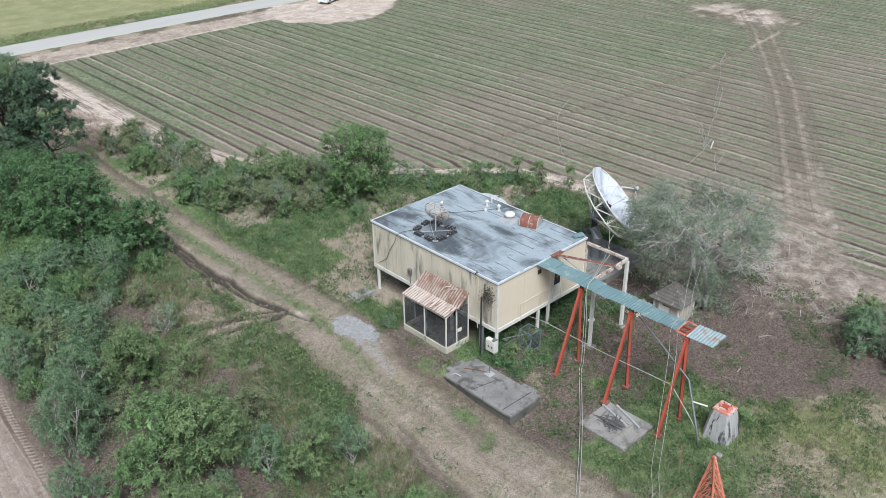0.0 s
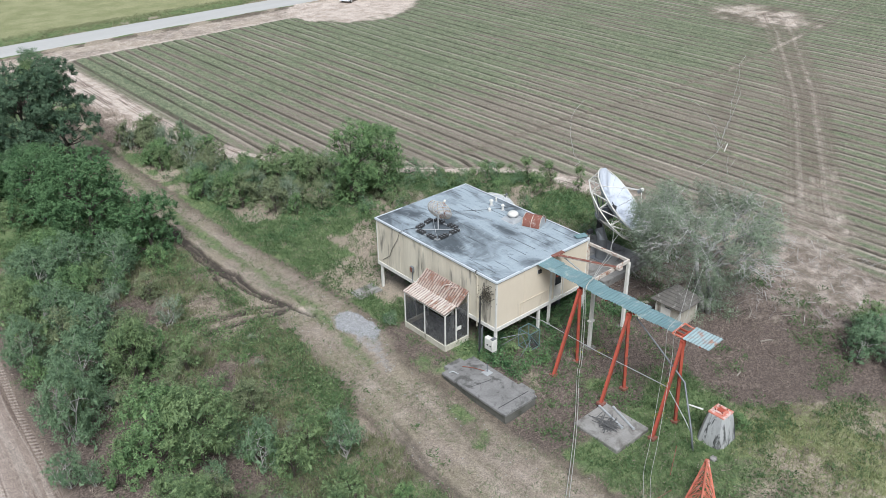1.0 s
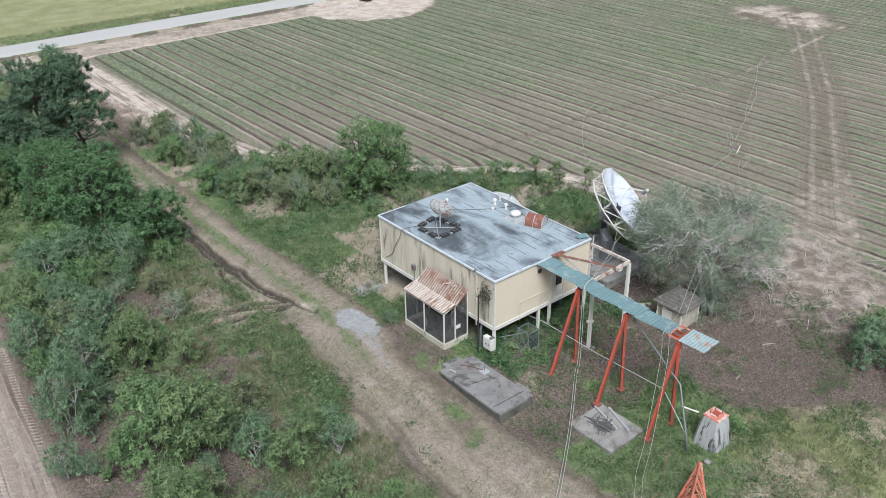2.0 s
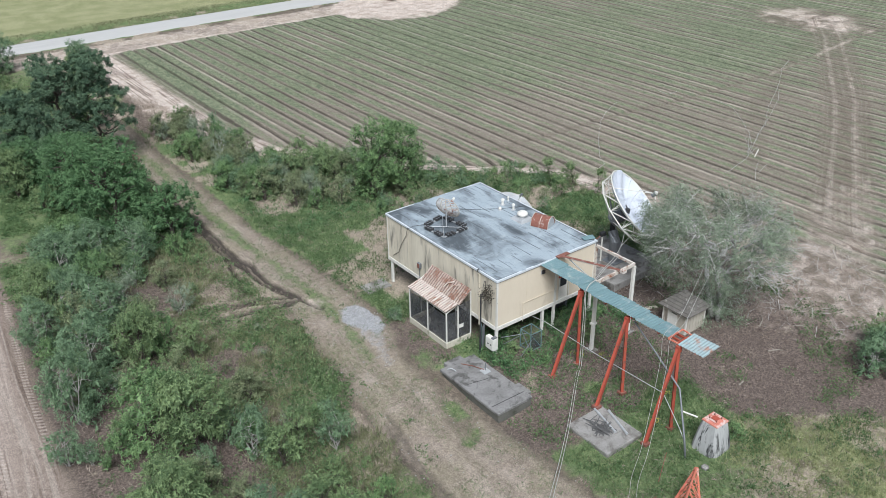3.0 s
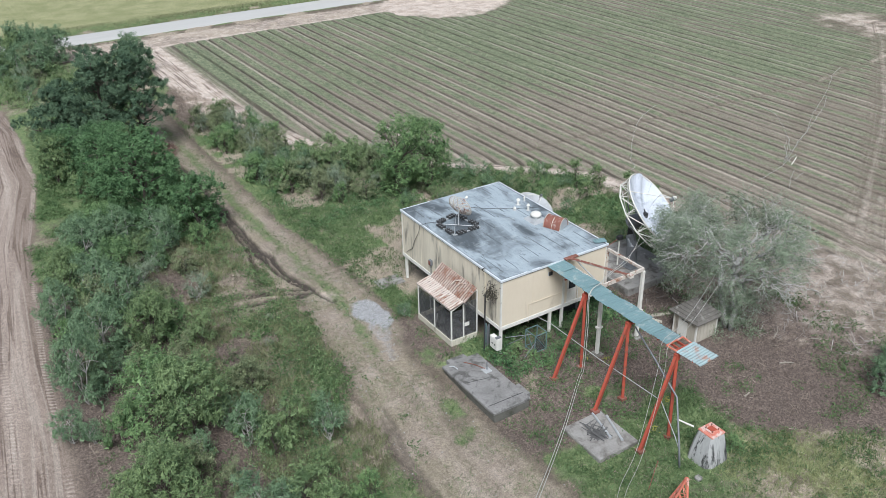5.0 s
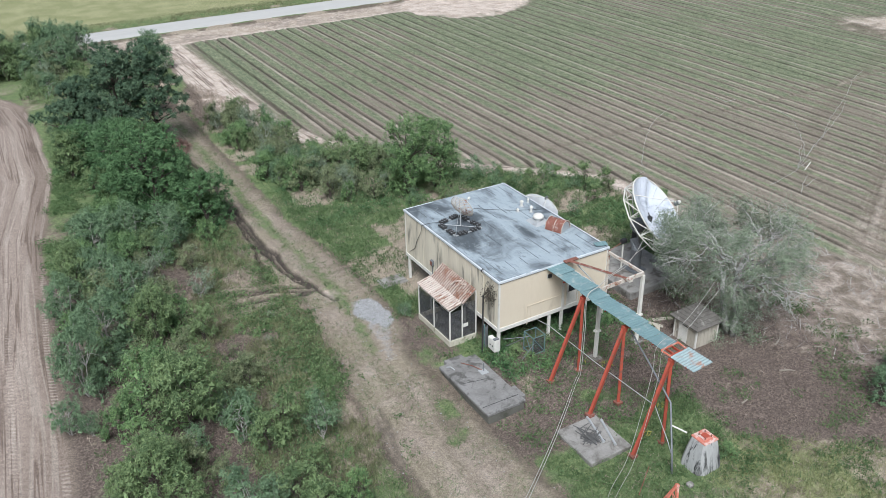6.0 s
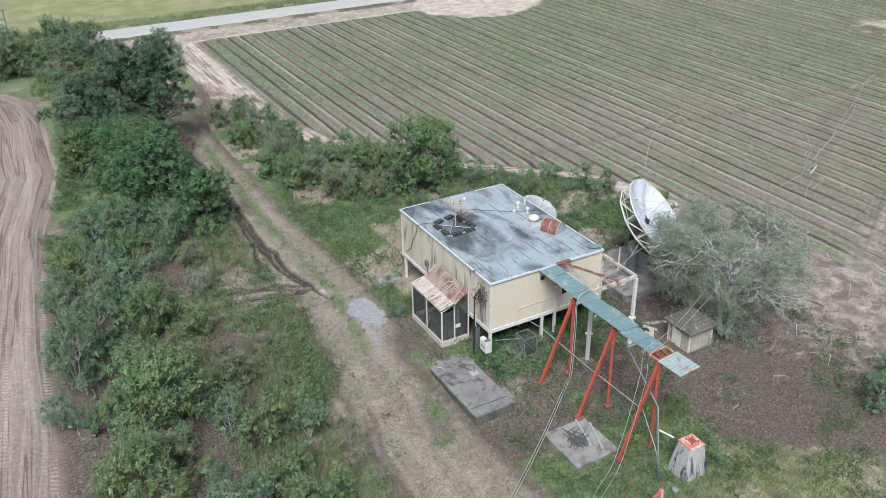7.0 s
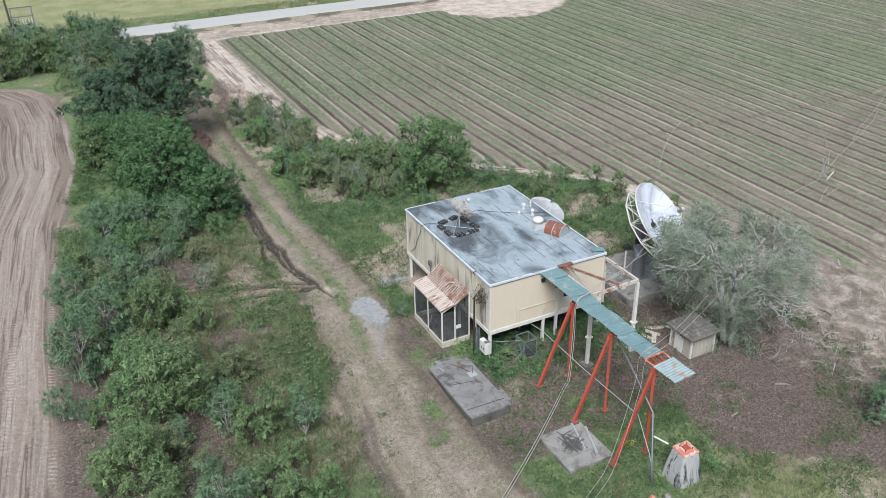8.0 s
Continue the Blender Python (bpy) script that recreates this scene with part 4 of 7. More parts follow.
def bare_tree():
    """A wide tree: a short trunk, many pale forking limbs that arch over, and a thin veil of small leaves."""
    rng = np.random.default_rng(77)
    ob = thing("spreading_tree", (0, 0, 0), "wide half-bare tree with pale tangled branches and sparse grey-green leaves", "tree")
    bm, tips = bmesh.new(), []

    def grow(a, d, n, r, level):
        b = a + d * n
        b[2] = max(b[2], 0.35)
        limb(bm, rng, a, b, r, r * 0.6, 0.04, 5, 5 if level else 7, 0.08)
        tips.append((b, level))
        if level >= 4:
            return
        for _ in range(3 if level < 3 else 2):
            e = d + rng.normal(size=3) * (0.5 + 0.06 * level)
            e[2] = e[2] * 0.7 + (0.1 if level < 1 else -0.14)
            e /= np.linalg.norm(e)
            grow(b, e, n * rng.uniform(0.62, 0.86), r * 0.6, level + 1)

    foot, fork = np.array([-1.0, -1.2, -0.15]), np.array([-0.7, -0.4, 4.3])
    for k in range(3):
        shift = np.array([0.28 * math.cos(k * 2.1), 0.28 * math.sin(k * 2.1), 0.0])
        limb(bm, rng, foot + shift, fork + 2.2 * shift + np.array([0, 0, rng.uniform(-0.8, 0.5)]), 0.2, 0.14, 0.0, 5, 8)
    for k in range(10):
        ang = k * 0.7 + rng.normal() * 0.2
        up = rng.uniform(0.1, 0.9)
        d = np.array([math.cos(ang) * 0.85 + 0.12, math.sin(ang) * 0.85 + 0.16, up])
        grow(foot + (fork - foot) * (1.0 if k < 6 else rng.uniform(0.45, 0.85)), d / np.linalg.norm(d), 2.0, 0.105, 0)
    part("trunk", bm, LICHEN_BARK, ob, smooth=True)
    ends = np.array([p for p, lv in tips if lv >= 2])
    ends = ends[(np.hypot(ends[:, 0] - 0.4, ends[:, 1] - 0.6) < 5.2) & (ends[:, 2] < 8.2)]
    fill = rng.normal(size=(330, 3))
    fill = fill / np.linalg.norm(fill, axis=1)[:, None] * rng.uniform(0.7, 1.0, (330, 1)) * np.array([4.7, 4.6, 3.4]) + np.array([0.4, 0.7, 4.2])
    fill = fill[(fill[:, 2] > 0.5) & (np.hypot(fill[:, 0] - 0.4, fill[:, 1] - 0.6) > 2.0)]
    skirt = foot + rng.normal(size=(64, 3)) * np.array([0.8, 0.8, 0.0]) + np.stack([np.zeros(64), np.zeros(64), rng.uniform(0.3, 3.2, 64)], 1)
    side = lambda q: 0.8 * (q[:, 0] - 0.4) - 0.58 * (q[:, 1] - 0.6)
    ends = ends[(np.hypot(ends[:, 0] - 0.2, ends[:, 1] - 0.2) > 2.4) | (ends[:, 2] < 3.2) | (rng.random(len(ends)) < 0.35)]
    ends = np.concatenate([ends, fill])
    worth = np.clip(0.6 - 0.1 * side(ends) + 0.5 * (rng.random(len(ends)) - 0.5), 0.06, 1)
    ends = np.concatenate([ends[rng.random(len(ends)) < worth * 1.7], skirt])
    way = ends - np.array([0, 0, 1.8])
    way /= np.linalg.norm(way, axis=1)[:, None]
    pts, face = sprays(rng, ends, way, 7, 10, 0.8, 0.2, 0.1)
    v, f = leaf_cards(rng, pts, 0.125, 0.42, 0.4, 0.0, face)
    spots = ends[rng.integers(0, len(ends), 2600)] + rng.normal(size=(2600, 3)) * 0.4
    tv, tf = leaf_cards(rng, spots[spots[:, 2] > 0.5], 0.62, 0.03, 0.3)
    link("twig_mass", fast_mesh("twig_mass", tv, tf, LICHEN_BARK), ob)
    link("crown", fast_mesh("crown", v, f, LEAF_DRY), ob)
    return ob


def build_trees():
    put(pine("pine_tree", 1, 10.9, 3.6, 2.6, "tall dark green pine with a dense rounded crown"), -8.9, 47.6, 1.0, 0.4)
    put(pine("pine_tree", 2, 10.7, 3.7, 2.4, "tall dark green pine beside the dirt track"), -12.0, 47.2, 1.0, 2.1)
    put(pine("pine_tree", 3, 7.6, 2.9, 1.2, "smaller dark green pine at the edge of the grove"), -15.8, 49.6, 1.0, 1.1)
    oak = plant("oak_tree", 16, 8.4, 3.9, -0.4, LEAF_OAK, BARK, 96, 1060, 5, 6, 0.36, 0.15, "broad leafy green oak tree beside the dirt track", "tree", 0.5, 1, 0.24, under=0.5)
    put(oak, -13.2, 31.2, 1.0, 0.0)
    put(plant("oak_tree", 12, 5.2, 2.6, 0.0, LEAF_OAK, BARK, 44, 440, 5, 6, 0.34, 0.15, "low bright green oak tree beside the track", "tree", 0.5, 1, 0.16, under=0.5), -10.0, 27.6, 1.0, 0.6)
    put(plant("oak_tree", 13, 6.8, 2.8, 0.0, LEAF_OAK, BARK, 54, 560, 5, 6, 0.36, 0.155, "dark leafy tree in the grove by the pines", "tree", 0.5, 1, 0.2, under=0.5), -14.4, 38.2, 1.0, 1.9)
    put(plant("oak_tree", 14, 5.6, 2.8, 0.4, LEAF_OAK, BARK, 44, 440, 5, 6, 0.36, 0.155, "small leafy tree between the oaks and the track", "tree", 0.5, 1, 0.16), -11.3, 36.6, 1.0, 0.9)
    put(oak, -13.2, 42.4, 0.68, 2.2)
    put(oak, -16.6, 44.6, 0.62, 4.0)
    willow = plant("willow_tree", 15, 6.9, 2.3, 0.0, LEAF_WILLOW, BARK, 44, 480, 5, 7, 0.45, 0.145, "green willow-like tree standing in the hedge", "tree", 0.34, 2, 0.14, under=0.5, lift=0.7)
    put(willow, 7.2, 24.3, 1.06, 0.0, 1.1)
    put(willow, 9.5, 24.0, 0.98, 2.0, 1.02)
    put(bare_tree(), 15.2, -4.7, 1.0, 0.0)
    # shrub kinds, each placed many times
    def bush(seed, h, r, leaf, bark, size, label, stems, lobes, count=104, twigs=4, leaves=6, length=0.34, lift=0.6):
        return plant("shrub", seed, h, r, 0.0, leaf, bark, lobes, count, twigs, leaves, length, size, label, "shrub", 0.4, stems, 0.05, "thicket shrubs", lift=lift)

    kinds = [
        bush(21, 3.2, 1.5, LEAF_SHRUB, BARK, 0.14, "leafy green shrub in the overgrown thicket", 3, 26),
        bush(22, 3.0, 1.4, LEAF_GREY, PALE_BARK, 0.13, "grey-green shrub with pale stems in the thicket", 4, 24, lift=0.9),
        bush(23, 2.6, 1.6, LEAF_WILLOW, BARK, 0.135, "spreading fresh green shrub in the thicket", 3, 28, lift=0.9),
        bush(24, 2.2, 1.2, LEAF_DRY, PALE_BARK, 0.115, "thin half-dry shrub with bare twigs", 5, 14, 62, 4, 6, 0.5, 1.1),
        bush(25, 2.8, 1.3, LEAF_OLIVE, BARK, 0.13, "olive green shrub with an uneven crown", 3, 20),
    ]
    high = [3.2, 3.0, 2.6, 2.2, 2.8]
    wide = [1.6, 1.5, 1.7, 1.3, 1.4]
    big = [
        (-18.4, 25.3, 3.8, 2.2, 1), (-20.6, 13.5, 3.6, 2.0, 1), (-22.7, 9.3, 4.4, 1.9, 1), (-17.9, 12.6, 3.6, 1.8, 0), (-18.5, 2.8, 4.6, 2.6, 0),
        (-21.4, -2.0, 3.6, 2.0, 0), (-16.2, 0.6, 3.1, 1.4, 1), (-12.5, -1.4, 2.8, 1.3, 1), (-14.4, 5.0, 2.2, 1.4, 4), (-15.3, 11.2, 2.5, 1.4, 0),
        (-18.5, 17.8, 3.3, 2.0, 1), (-15.5, -5.4, 2.4, 1.6, 0), (-18.2, -5.4, 3.0, 1.8, 1),
    ]
    more = [
        (-14.8, 22.6, 2.0, 1.1, 1), (-20.2, 24.0, 2.7, 1.6, 2), (-20.0, 17.6, 3.2, 1.7, 4), (-13.6, 16.9, 1.8, 1.2, 3), (-24.3, 6.2, 2.0, 1.3, 1),
        (-17.4, 7.8, 3.0, 1.6, 4), (-19.8, 4.6, 4.3, 2.5, 2), (-13.2, -7.2, 2.0, 1.3, 2), (-21.2, 20.8, 3.0, 1.6, 0), (-16.4, 20.0, 2.2, 1.3, 3),
        (-17.0, 29.0, 3.4, 1.8, 2), (-17.6, 43.5, 4.2, 2.0, 0), (-14.0, 43.2, 4.4, 2.2, 4),
        (-13.6, 25.2, 3.3, 1.7, 1), (-16.2, 26.6, 3.4, 1.8, 1), (-10.9, 24.6, 1.9, 1.1, 2), (-19.2, 26.8, 3.4, 1.9, 1), (-21.2, 22.6, 3.3, 1.7, 0), (-22.4, 17.8, 3.3, 1.6, 1), (-15.6, 23.6, 2.6, 1.5, 0), (-17.4, 22.2, 3.4, 1.8, 2), (-19.6, 20.6, 3.3, 1.7, 1), (-16.6, 15.4, 2.8, 1.5, 4), (-18.6, 29.2, 2.4, 1.5, 0), (-13.2, 21.0, 2.0, 1.2, 4),
    ]
    tall = {}
    for k, leaf, bark, label in ((0, LEAF_SHRUB, BARK, "tall leafy green shrub in the thicket"), (1, LEAF_GREY, PALE_BARK, "tall grey-green shrub with pale stems"), (2, LEAF_WILLOW, BARK, "tall fresh green shrub at the grove's edge")):
        tall[k] = plant("shrub", 31 + k, 4.3, 2.1, 0.0, leaf, bark, 46, 350, 4, 7, 0.38, 0.13, label, "shrub", 0.42, 4, 0.07, "thicket shrubs", lift=0.6)
    rng = random.Random(5)
    for x, y, h, r, k in big + more:
        if h >= 3.3:
            put(tall[k % 3], x, y, 0.95 * r / 2.2, rng.uniform(0, 6), 1.2 * h / 4.3)
            continue
        put(kinds[k], x, y, 0.9 * r / wide[k], rng.uniform(0, 6), 1.2 * h / high[k])

    mass = []

    def scatter(count, area, sizes, choose, keep, joined=False):
        left, tries = count, 0
        while left and tries < count * 40:
            tries += 1
            x, y = rng.uniform(*area[:2]), rng.uniform(*area[2:])
            if not keep(x, y):
                continue
            k, s = rng.choice(choose), rng.uniform(*sizes)
            wide_, turn, tall_ = s * rng.uniform(0.75, 1.1), rng.uniform(0, 6), s * rng.uniform(0.95, 1.3)
            if joined:
                mass.append((kinds[k], Matrix.Translation((x, y, ground_at(x, y) - 0.03)) @ Matrix.Rotation(turn, 4, "Z") @ Matrix.Diagonal((wide_, wide_, tall_, 1))))
            else:
                put(kinds[k], x, y, wide_, turn, tall_)
            left -= 1

    # undergrowth of the thicket
    scatter(64, (-23.5, -14.0, -11, 25), (0.4, 0.85), (0, 1, 2, 4, 0), lambda x, y: x > np.interp(y, PLOT_Y, PLOT_X) + 1.2 and x < np.interp(y, TRACK_Y, TRACK_L) - 1.2 and not (y > 12.5 and y < 18.5 and x > -15.5) and not (x > -13 and rng.random() < 0.6))
    scatter(30, (-14.4, -9.2, -11, 25), (0.2, 0.42), (0, 2, 3, 3, 4), lambda x, y: x < np.interp(y, TRACK_Y, TRACK_L) - 1.0 and not (y > 12.5 and y < 18.5), True)
    scatter(24, (-19, -8.5, 26, 60), (0.5, 0.9), (0, 2, 4), lambda x, y: x < np.interp(y, TRACK_Y, TRACK_L) - 1.6 and x > np.interp(y, PLOT_Y, PLOT_X) + 1.5)
    # the hedge between the track and the field
    west = lambda y: np.interp(y, [24, 26, 30, 38, 52], [3.5, 0.2, -2.2, -2.8, -2.6])
    scatter(108, (-3, 14, 24.6, 51), (0.6, 1.1), (0, 1, 2, 3, 4, 4), lambda x, y: x > west(y) and x < np.interp(y, FIELD_Y, FIELD_X) - 3.2)
    scatter(72, (5, 22, 12.5, 25.5), (0.3, 0.62), (0, 1, 2, 4), lambda x, y: x < np.interp(y, FIELD_Y, FIELD_X) - 2.6 and y > 13.5 + 0.1 * (x - 9), True)
    scatter(34, (9.6, 23, 5.5, 15), (0.2, 0.48), (0, 1, 2, 4), lambda x, y: x < np.interp(y, FIELD_Y, FIELD_X) - 3 and math.hypot(x - 14, y - 3) > 3.8 and math.hypot(x - 11.4, y - 11.1) > 1.6, True)
    sapling = plant("sapling", 41, 2.6, 0.75, 0.5, LEAF_SHRUB, BARK, 9, 44, 4, 6, 0.36, 0.12, "thin leafy sapling on the bare strip by the field", "sapling", 0.4, 2, 0.035, "field edge saplings", lift=0.9)
    for x, y, q in ((20.2, 16.6, 1.0), (21.6, 15.2, 0.9), (18.4, 18.4, 0.8), (19.2, 14.0, 0.75), (22.4, 12.6, 0.9), (16.6, 19.6, 0.7), (23.0, 9.8, 0.8)):
        put(sapling, x, y, q, x * 5, q * 1.05)
    # bushes at the edge of the cleared ground
    for x, y, s, k in ((16.4, -15.4, 0.95, 1), (18.0, -15.0, 0.95, 1), (22.6, -16.4, 1.0, 2), (19.4, -14.4, 0.85, 0), (17.2, -16.8, 0.85, 1), (15.6, -18.4, 0.75, 4), (21.0, -16.6, 1.0, 0), (17.0, -18.2, 0.9, 1)):
        put(kinds[k], x, y, s, rng.uniform(0, 6), s * 0.95)
    for x, y, k, q in ((0.9, -0.6, 0, 0.36), (1.5, -1.3, 2, 0.26), (3.3, -0.5, 0, 0.3), (0.6, 0.7, 2, 0.3), (3.4, -1.6, 4, 0.24), (5.0, -0.4, 0, 0.34), (6.4, 0.4, 2, 0.3), (2.2, 0.9, 0, 0.34), (4.2, 1.2, 4, 0.32), (6.9, -1.3, 0, 0.26), (8.3, -0.8, 2, 0.3), (9.4, 0.6, 0, 0.36), (9.8, 2.6, 4, 0.4), (10.2, 5.0, 0, 0.42), (9.6, 7.4, 2, 0.4), (-0.6, 8.8, 0, 0.22), (2.0, -2.6, 2, 0.22), (5.6, -2.4, 0, 0.22), (7.6, -3.0, 4, 0.2)):
        put(kinds[k], x, y, q, x * 9, q * 0.8)
    put(kinds[1], -2.75, 7.1, 0.42, 1.0, 0.36)
    put(kinds[2], 5.2, -13.9, 0.42, 2.0, 0.4)
    # far hedge at the end of the ploughed plot
    scatter(8, (-46, -28, 79, 92.5), (1.1, 1.7), (0, 1, 4), lambda x, y: True, True)
    scatter(60, (-30, -11.0, 79.5, 90.5), (0.9, 1.6), (0, 1, 1, 4), lambda x, y: True, True)
    scatter(70, (-18.5, -8.0, 52, 79), (0.35, 0.85), (0, 1, 1, 4), lambda x, y: x > np.interp(y, PLOT_Y, PLOT_X) + 1.5, True)
    put(willow, -7.0, 58.5, 0.8, 1.0, 0.72)
    for x, y, k, q in ((-9.4, 86.0, 1, 1.1), (-12.5, 80.5, 1, 1.0), (-17.5, 82.0, 0, 1.0), (-22.5, 84.5, 1, 0.95), (-1.2, 80.0, 1, 0.9), (-2.4, 78.0, 0, 0.7)):
        put(tall[k], x, y, q, x * 3, q * 1.05)
    for x, y, s in ((-8.5, 60, 1.0), (-5.5, 66, 0.8), (-9.5, 66, 1.1), (-7, 78, 1.2), (-12, 84, 1.3), (-10, 89, 1.4), (-15, 78, 1.0), (-2.5, 72, 1.0), (-0.8, 75, 1.1)):
        put(kinds[3 if s < 1.05 else 1], x, y, s, s * 7, s)
    join_mass("undergrowth", mass, "joined low undergrowth and far hedge of mixed green shrubs")


def join_mass(name, copies, label):
    """Many small or far shrubs as one object."""
    vs, fs, ms, mats, base = [], [], [], [], 0
    for proto, m in copies:
        r, shift = np.array(m.to_3x3()), np.array(m.translation)
        size = float(np.linalg.norm(r[0]))
        for child in proto.children:
            leafy = child.name.startswith("crown")
            if not leafy and size < 0.75:
                continue
            me = child.data
            me.calc_loop_triangles()
            v = np.empty(len(me.vertices) * 3, np.float32)
            me.vertices.foreach_get("co", v)
            t = np.empty(len(me.loop_triangles) * 3, np.int32)
            me.loop_triangles.foreach_get("vertices", t)
            v, t = v.reshape(-1, 3), t.reshape(-1, 3)
            if leafy:
                v = v[t[:: 2 if size < 0.75 else 1]].reshape(-1, 3)
                t = np.arange(len(v)).reshape(-1, 3)
            mat = me.materials[0]
            if mat not in mats:
                mats.append(mat)
            vs.append(v @ r.T + shift)
            fs.append(t + base)
            ms.append(np.full(len(t), mats.index(mat), np.int32))
            base += len(v)
    me = fast_mesh(name, np.concatenate(vs), np.concatenate(fs), mats[0])
    for mat in mats[1:]:
        me.materials.append(mat)
    me.polygons.foreach_set("material_index", np.concatenate(ms))
    tagged(new(name, me), label, "vegetation", kind="stuff")



build_trees()


# ---- the building on stilts ----
SEAM = surface("tarred_seam", (0.16, 0.175, 0.185), (0.09, 0.098, 0.105), 0.7)
W, D, FLOOR, EAVE = 8.41, 11.87, 1.98, 5.12
BOTTOM = 1.71


def build_house():
    house = thing("transmitter_building", (W / 2, D / 2, 0), "cream flat-roofed building raised on white posts, stained by weather", "building")
    # walls butt at the corners
    part("wall", boxed((0.0, 0.0, FLOOR), (4.82, 0.14, EAVE), 0.008), CREAM, house)
    part("wall", boxed((0.0, 0.142, FLOOR), (0.14, D, EAVE), 0.008), STREAKED, house, "cream wall with dark vertical rain streaks")
    part("wall", boxed((0.142, D - 0.14, FLOOR), (W, D, EAVE), 0.008), STREAKED, house)
    part("wall", boxed((W - 0.14, 0.142, FLOOR), (W, D - 0.142, EAVE), 0.008), STREAKED, house)
    # the bay with the door, between pilaster and corner
    for a, b, lo, hi in ((5.0, 5.28, FLOOR, EAVE), (6.08, W, FLOOR, EAVE), (5.28, 6.08, 4.05, EAVE)):
        part("wall", boxed((a, 0.0, lo), (b, 0.14, hi)), CREAM, house)
    door = part("door", boxed((5.28, 0.05, FLOOR), (6.08, 0.10, 4.05)), WHITE, house, "white door with a dark pane")
    part("pane", boxed((5.40, 0.036, 2.9), (5.96, 0.046, 3.9)), GLASS, door)
    for lo, hi in (((5.22, -0.03, FLOOR), (5.28, 0.0, 4.11)), ((6.08, -0.03, FLOOR), (6.14, 0.0, 4.11)), ((5.28, -0.03, 4.05), (6.08, 0.0, 4.11))):
        part("door_trim", boxed(lo, hi), WHITE, door)
    part("pilaster", boxed((4.82, -0.05, FLOOR), (5.0, 0.14, EAVE), 0.01), WHITE, house)
    for x in (0.0, W - 0.09):
        part("corner_board", boxed((x, -0.022, FLOOR), (x + 0.09, 0.0, EAVE)), WHITE, house)
    part("corner_board", boxed((-0.022, -0.022, FLOOR), (0.0, 0.09, EAVE)), WHITE, house)
    part("corner_board", boxed((-0.022, D - 0.09, FLOOR), (0.0, D, EAVE)), WHITE, house)
    for y in (1.75, 3.2, 6.9, 9.3):
        part("joint_cover", boxed((-0.014, y, FLOOR), (0.0, y + 0.05, EAVE)), STREAKED, house)
    for x in (2.42,):
        part("joint_cover", boxed((x, -0.008, FLOOR), (x + 0.03, 0.0, EAVE)), CREAM, house)
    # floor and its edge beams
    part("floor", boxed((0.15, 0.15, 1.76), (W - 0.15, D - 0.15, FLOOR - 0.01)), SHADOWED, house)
    for lo, hi in (((-0.03, -0.04, BOTTOM), (W + 0.03, 0.148, FLOOR)), ((-0.04, 0.15, BOTTOM), (0.148, D - 0.15, FLOOR)), ((-0.03, D - 0.148, BOTTOM), (W + 0.03, D + 0.03, FLOOR)), ((W - 0.148, 0.15, BOTTOM), (W + 0.03, D - 0.15, FLOOR))):
        part("edge_beam", boxed(lo, hi, 0.012), WHITE, house)
    for x in (2.8, 5.6):
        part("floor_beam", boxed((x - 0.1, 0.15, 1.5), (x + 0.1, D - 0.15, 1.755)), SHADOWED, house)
    # posts
    spots = [(0.08, 0.08), (3.95, 0.08), (4.91, 0.05), (W - 0.08, 0.08), (0.08, 4.1), (0.08, 8.0), (0.08, D - 0.35), (W - 0.08, 4.1), (W - 0.08, 8.0), (W - 0.08, D - 0.1), (3.95, 5.9), (3.95, D - 0.1), (6.3, 5.9)]
    for x, y in spots:
        post = part("post", boxed((x - 0.085, y - 0.085, -0.25), (x + 0.085, y + 0.085, BOTTOM), 0.012), WHITE, house)
        if x > 4:
            part("footing", boxed((x - 0.28, y - 0.28, -0.2), (x + 0.28, y + 0.28, 0.1), 0.03), PALE_CONCRETE, post)
    # roof: a deck with a low crown, its edge metal and seams
    bm = bmesh.new()
    o = 0.05
    nx, ny = 16, 22
    grid = [[bm.verts.new((-o + (W + 2 * o) * i / nx, -o + (D + 2 * o) * j / ny, 5.29 + 0.05 * math.sin(math.pi * i / nx) + 0.012 * math.sin(i * 2.1 + j * 1.3))) for i in range(nx + 1)] for j in range(ny + 1)]
    for j in range(ny):
        for i in range(nx):
            bm.faces.new((grid[j][i], grid[j][i + 1], grid[j + 1][i + 1], grid[j + 1][i]))
    roof = part("roof", bm, ROOF, house, "flat grey roof membrane with dark and pale stains", True)
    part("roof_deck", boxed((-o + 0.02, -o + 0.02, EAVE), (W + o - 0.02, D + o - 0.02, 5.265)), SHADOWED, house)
    e = o + 0.03
    for lo, hi in (((-e, -e, 5.19), (W + e, -o + 0.0, 5.325)), ((-e, D + o, 5.19), (W + e, D + e, 5.325)), ((-e, -o, 5.19), (-o, D + o, 5.325)), ((W + o, -o, 5.19), (W + e, D + o, 5.325))):
        part("edge_metal", boxed(lo, hi, 0.006), TRIM, roof)
    for lo, hi in (((-o, -o, 5.316), (W + o, -o + 0.07, 5.33)), ((-o, D + o - 0.07, 5.316), (W + o, D + o, 5.33)), ((-o, -o + 0.07, 5.316), (-o + 0.07, D + o - 0.07, 5.33)), ((W + o - 0.07, -o + 0.07, 5.316), (W + o, D + o - 0.07, 5.33))):
        part("edge_strip", boxed(lo, hi), TRIM, roof)
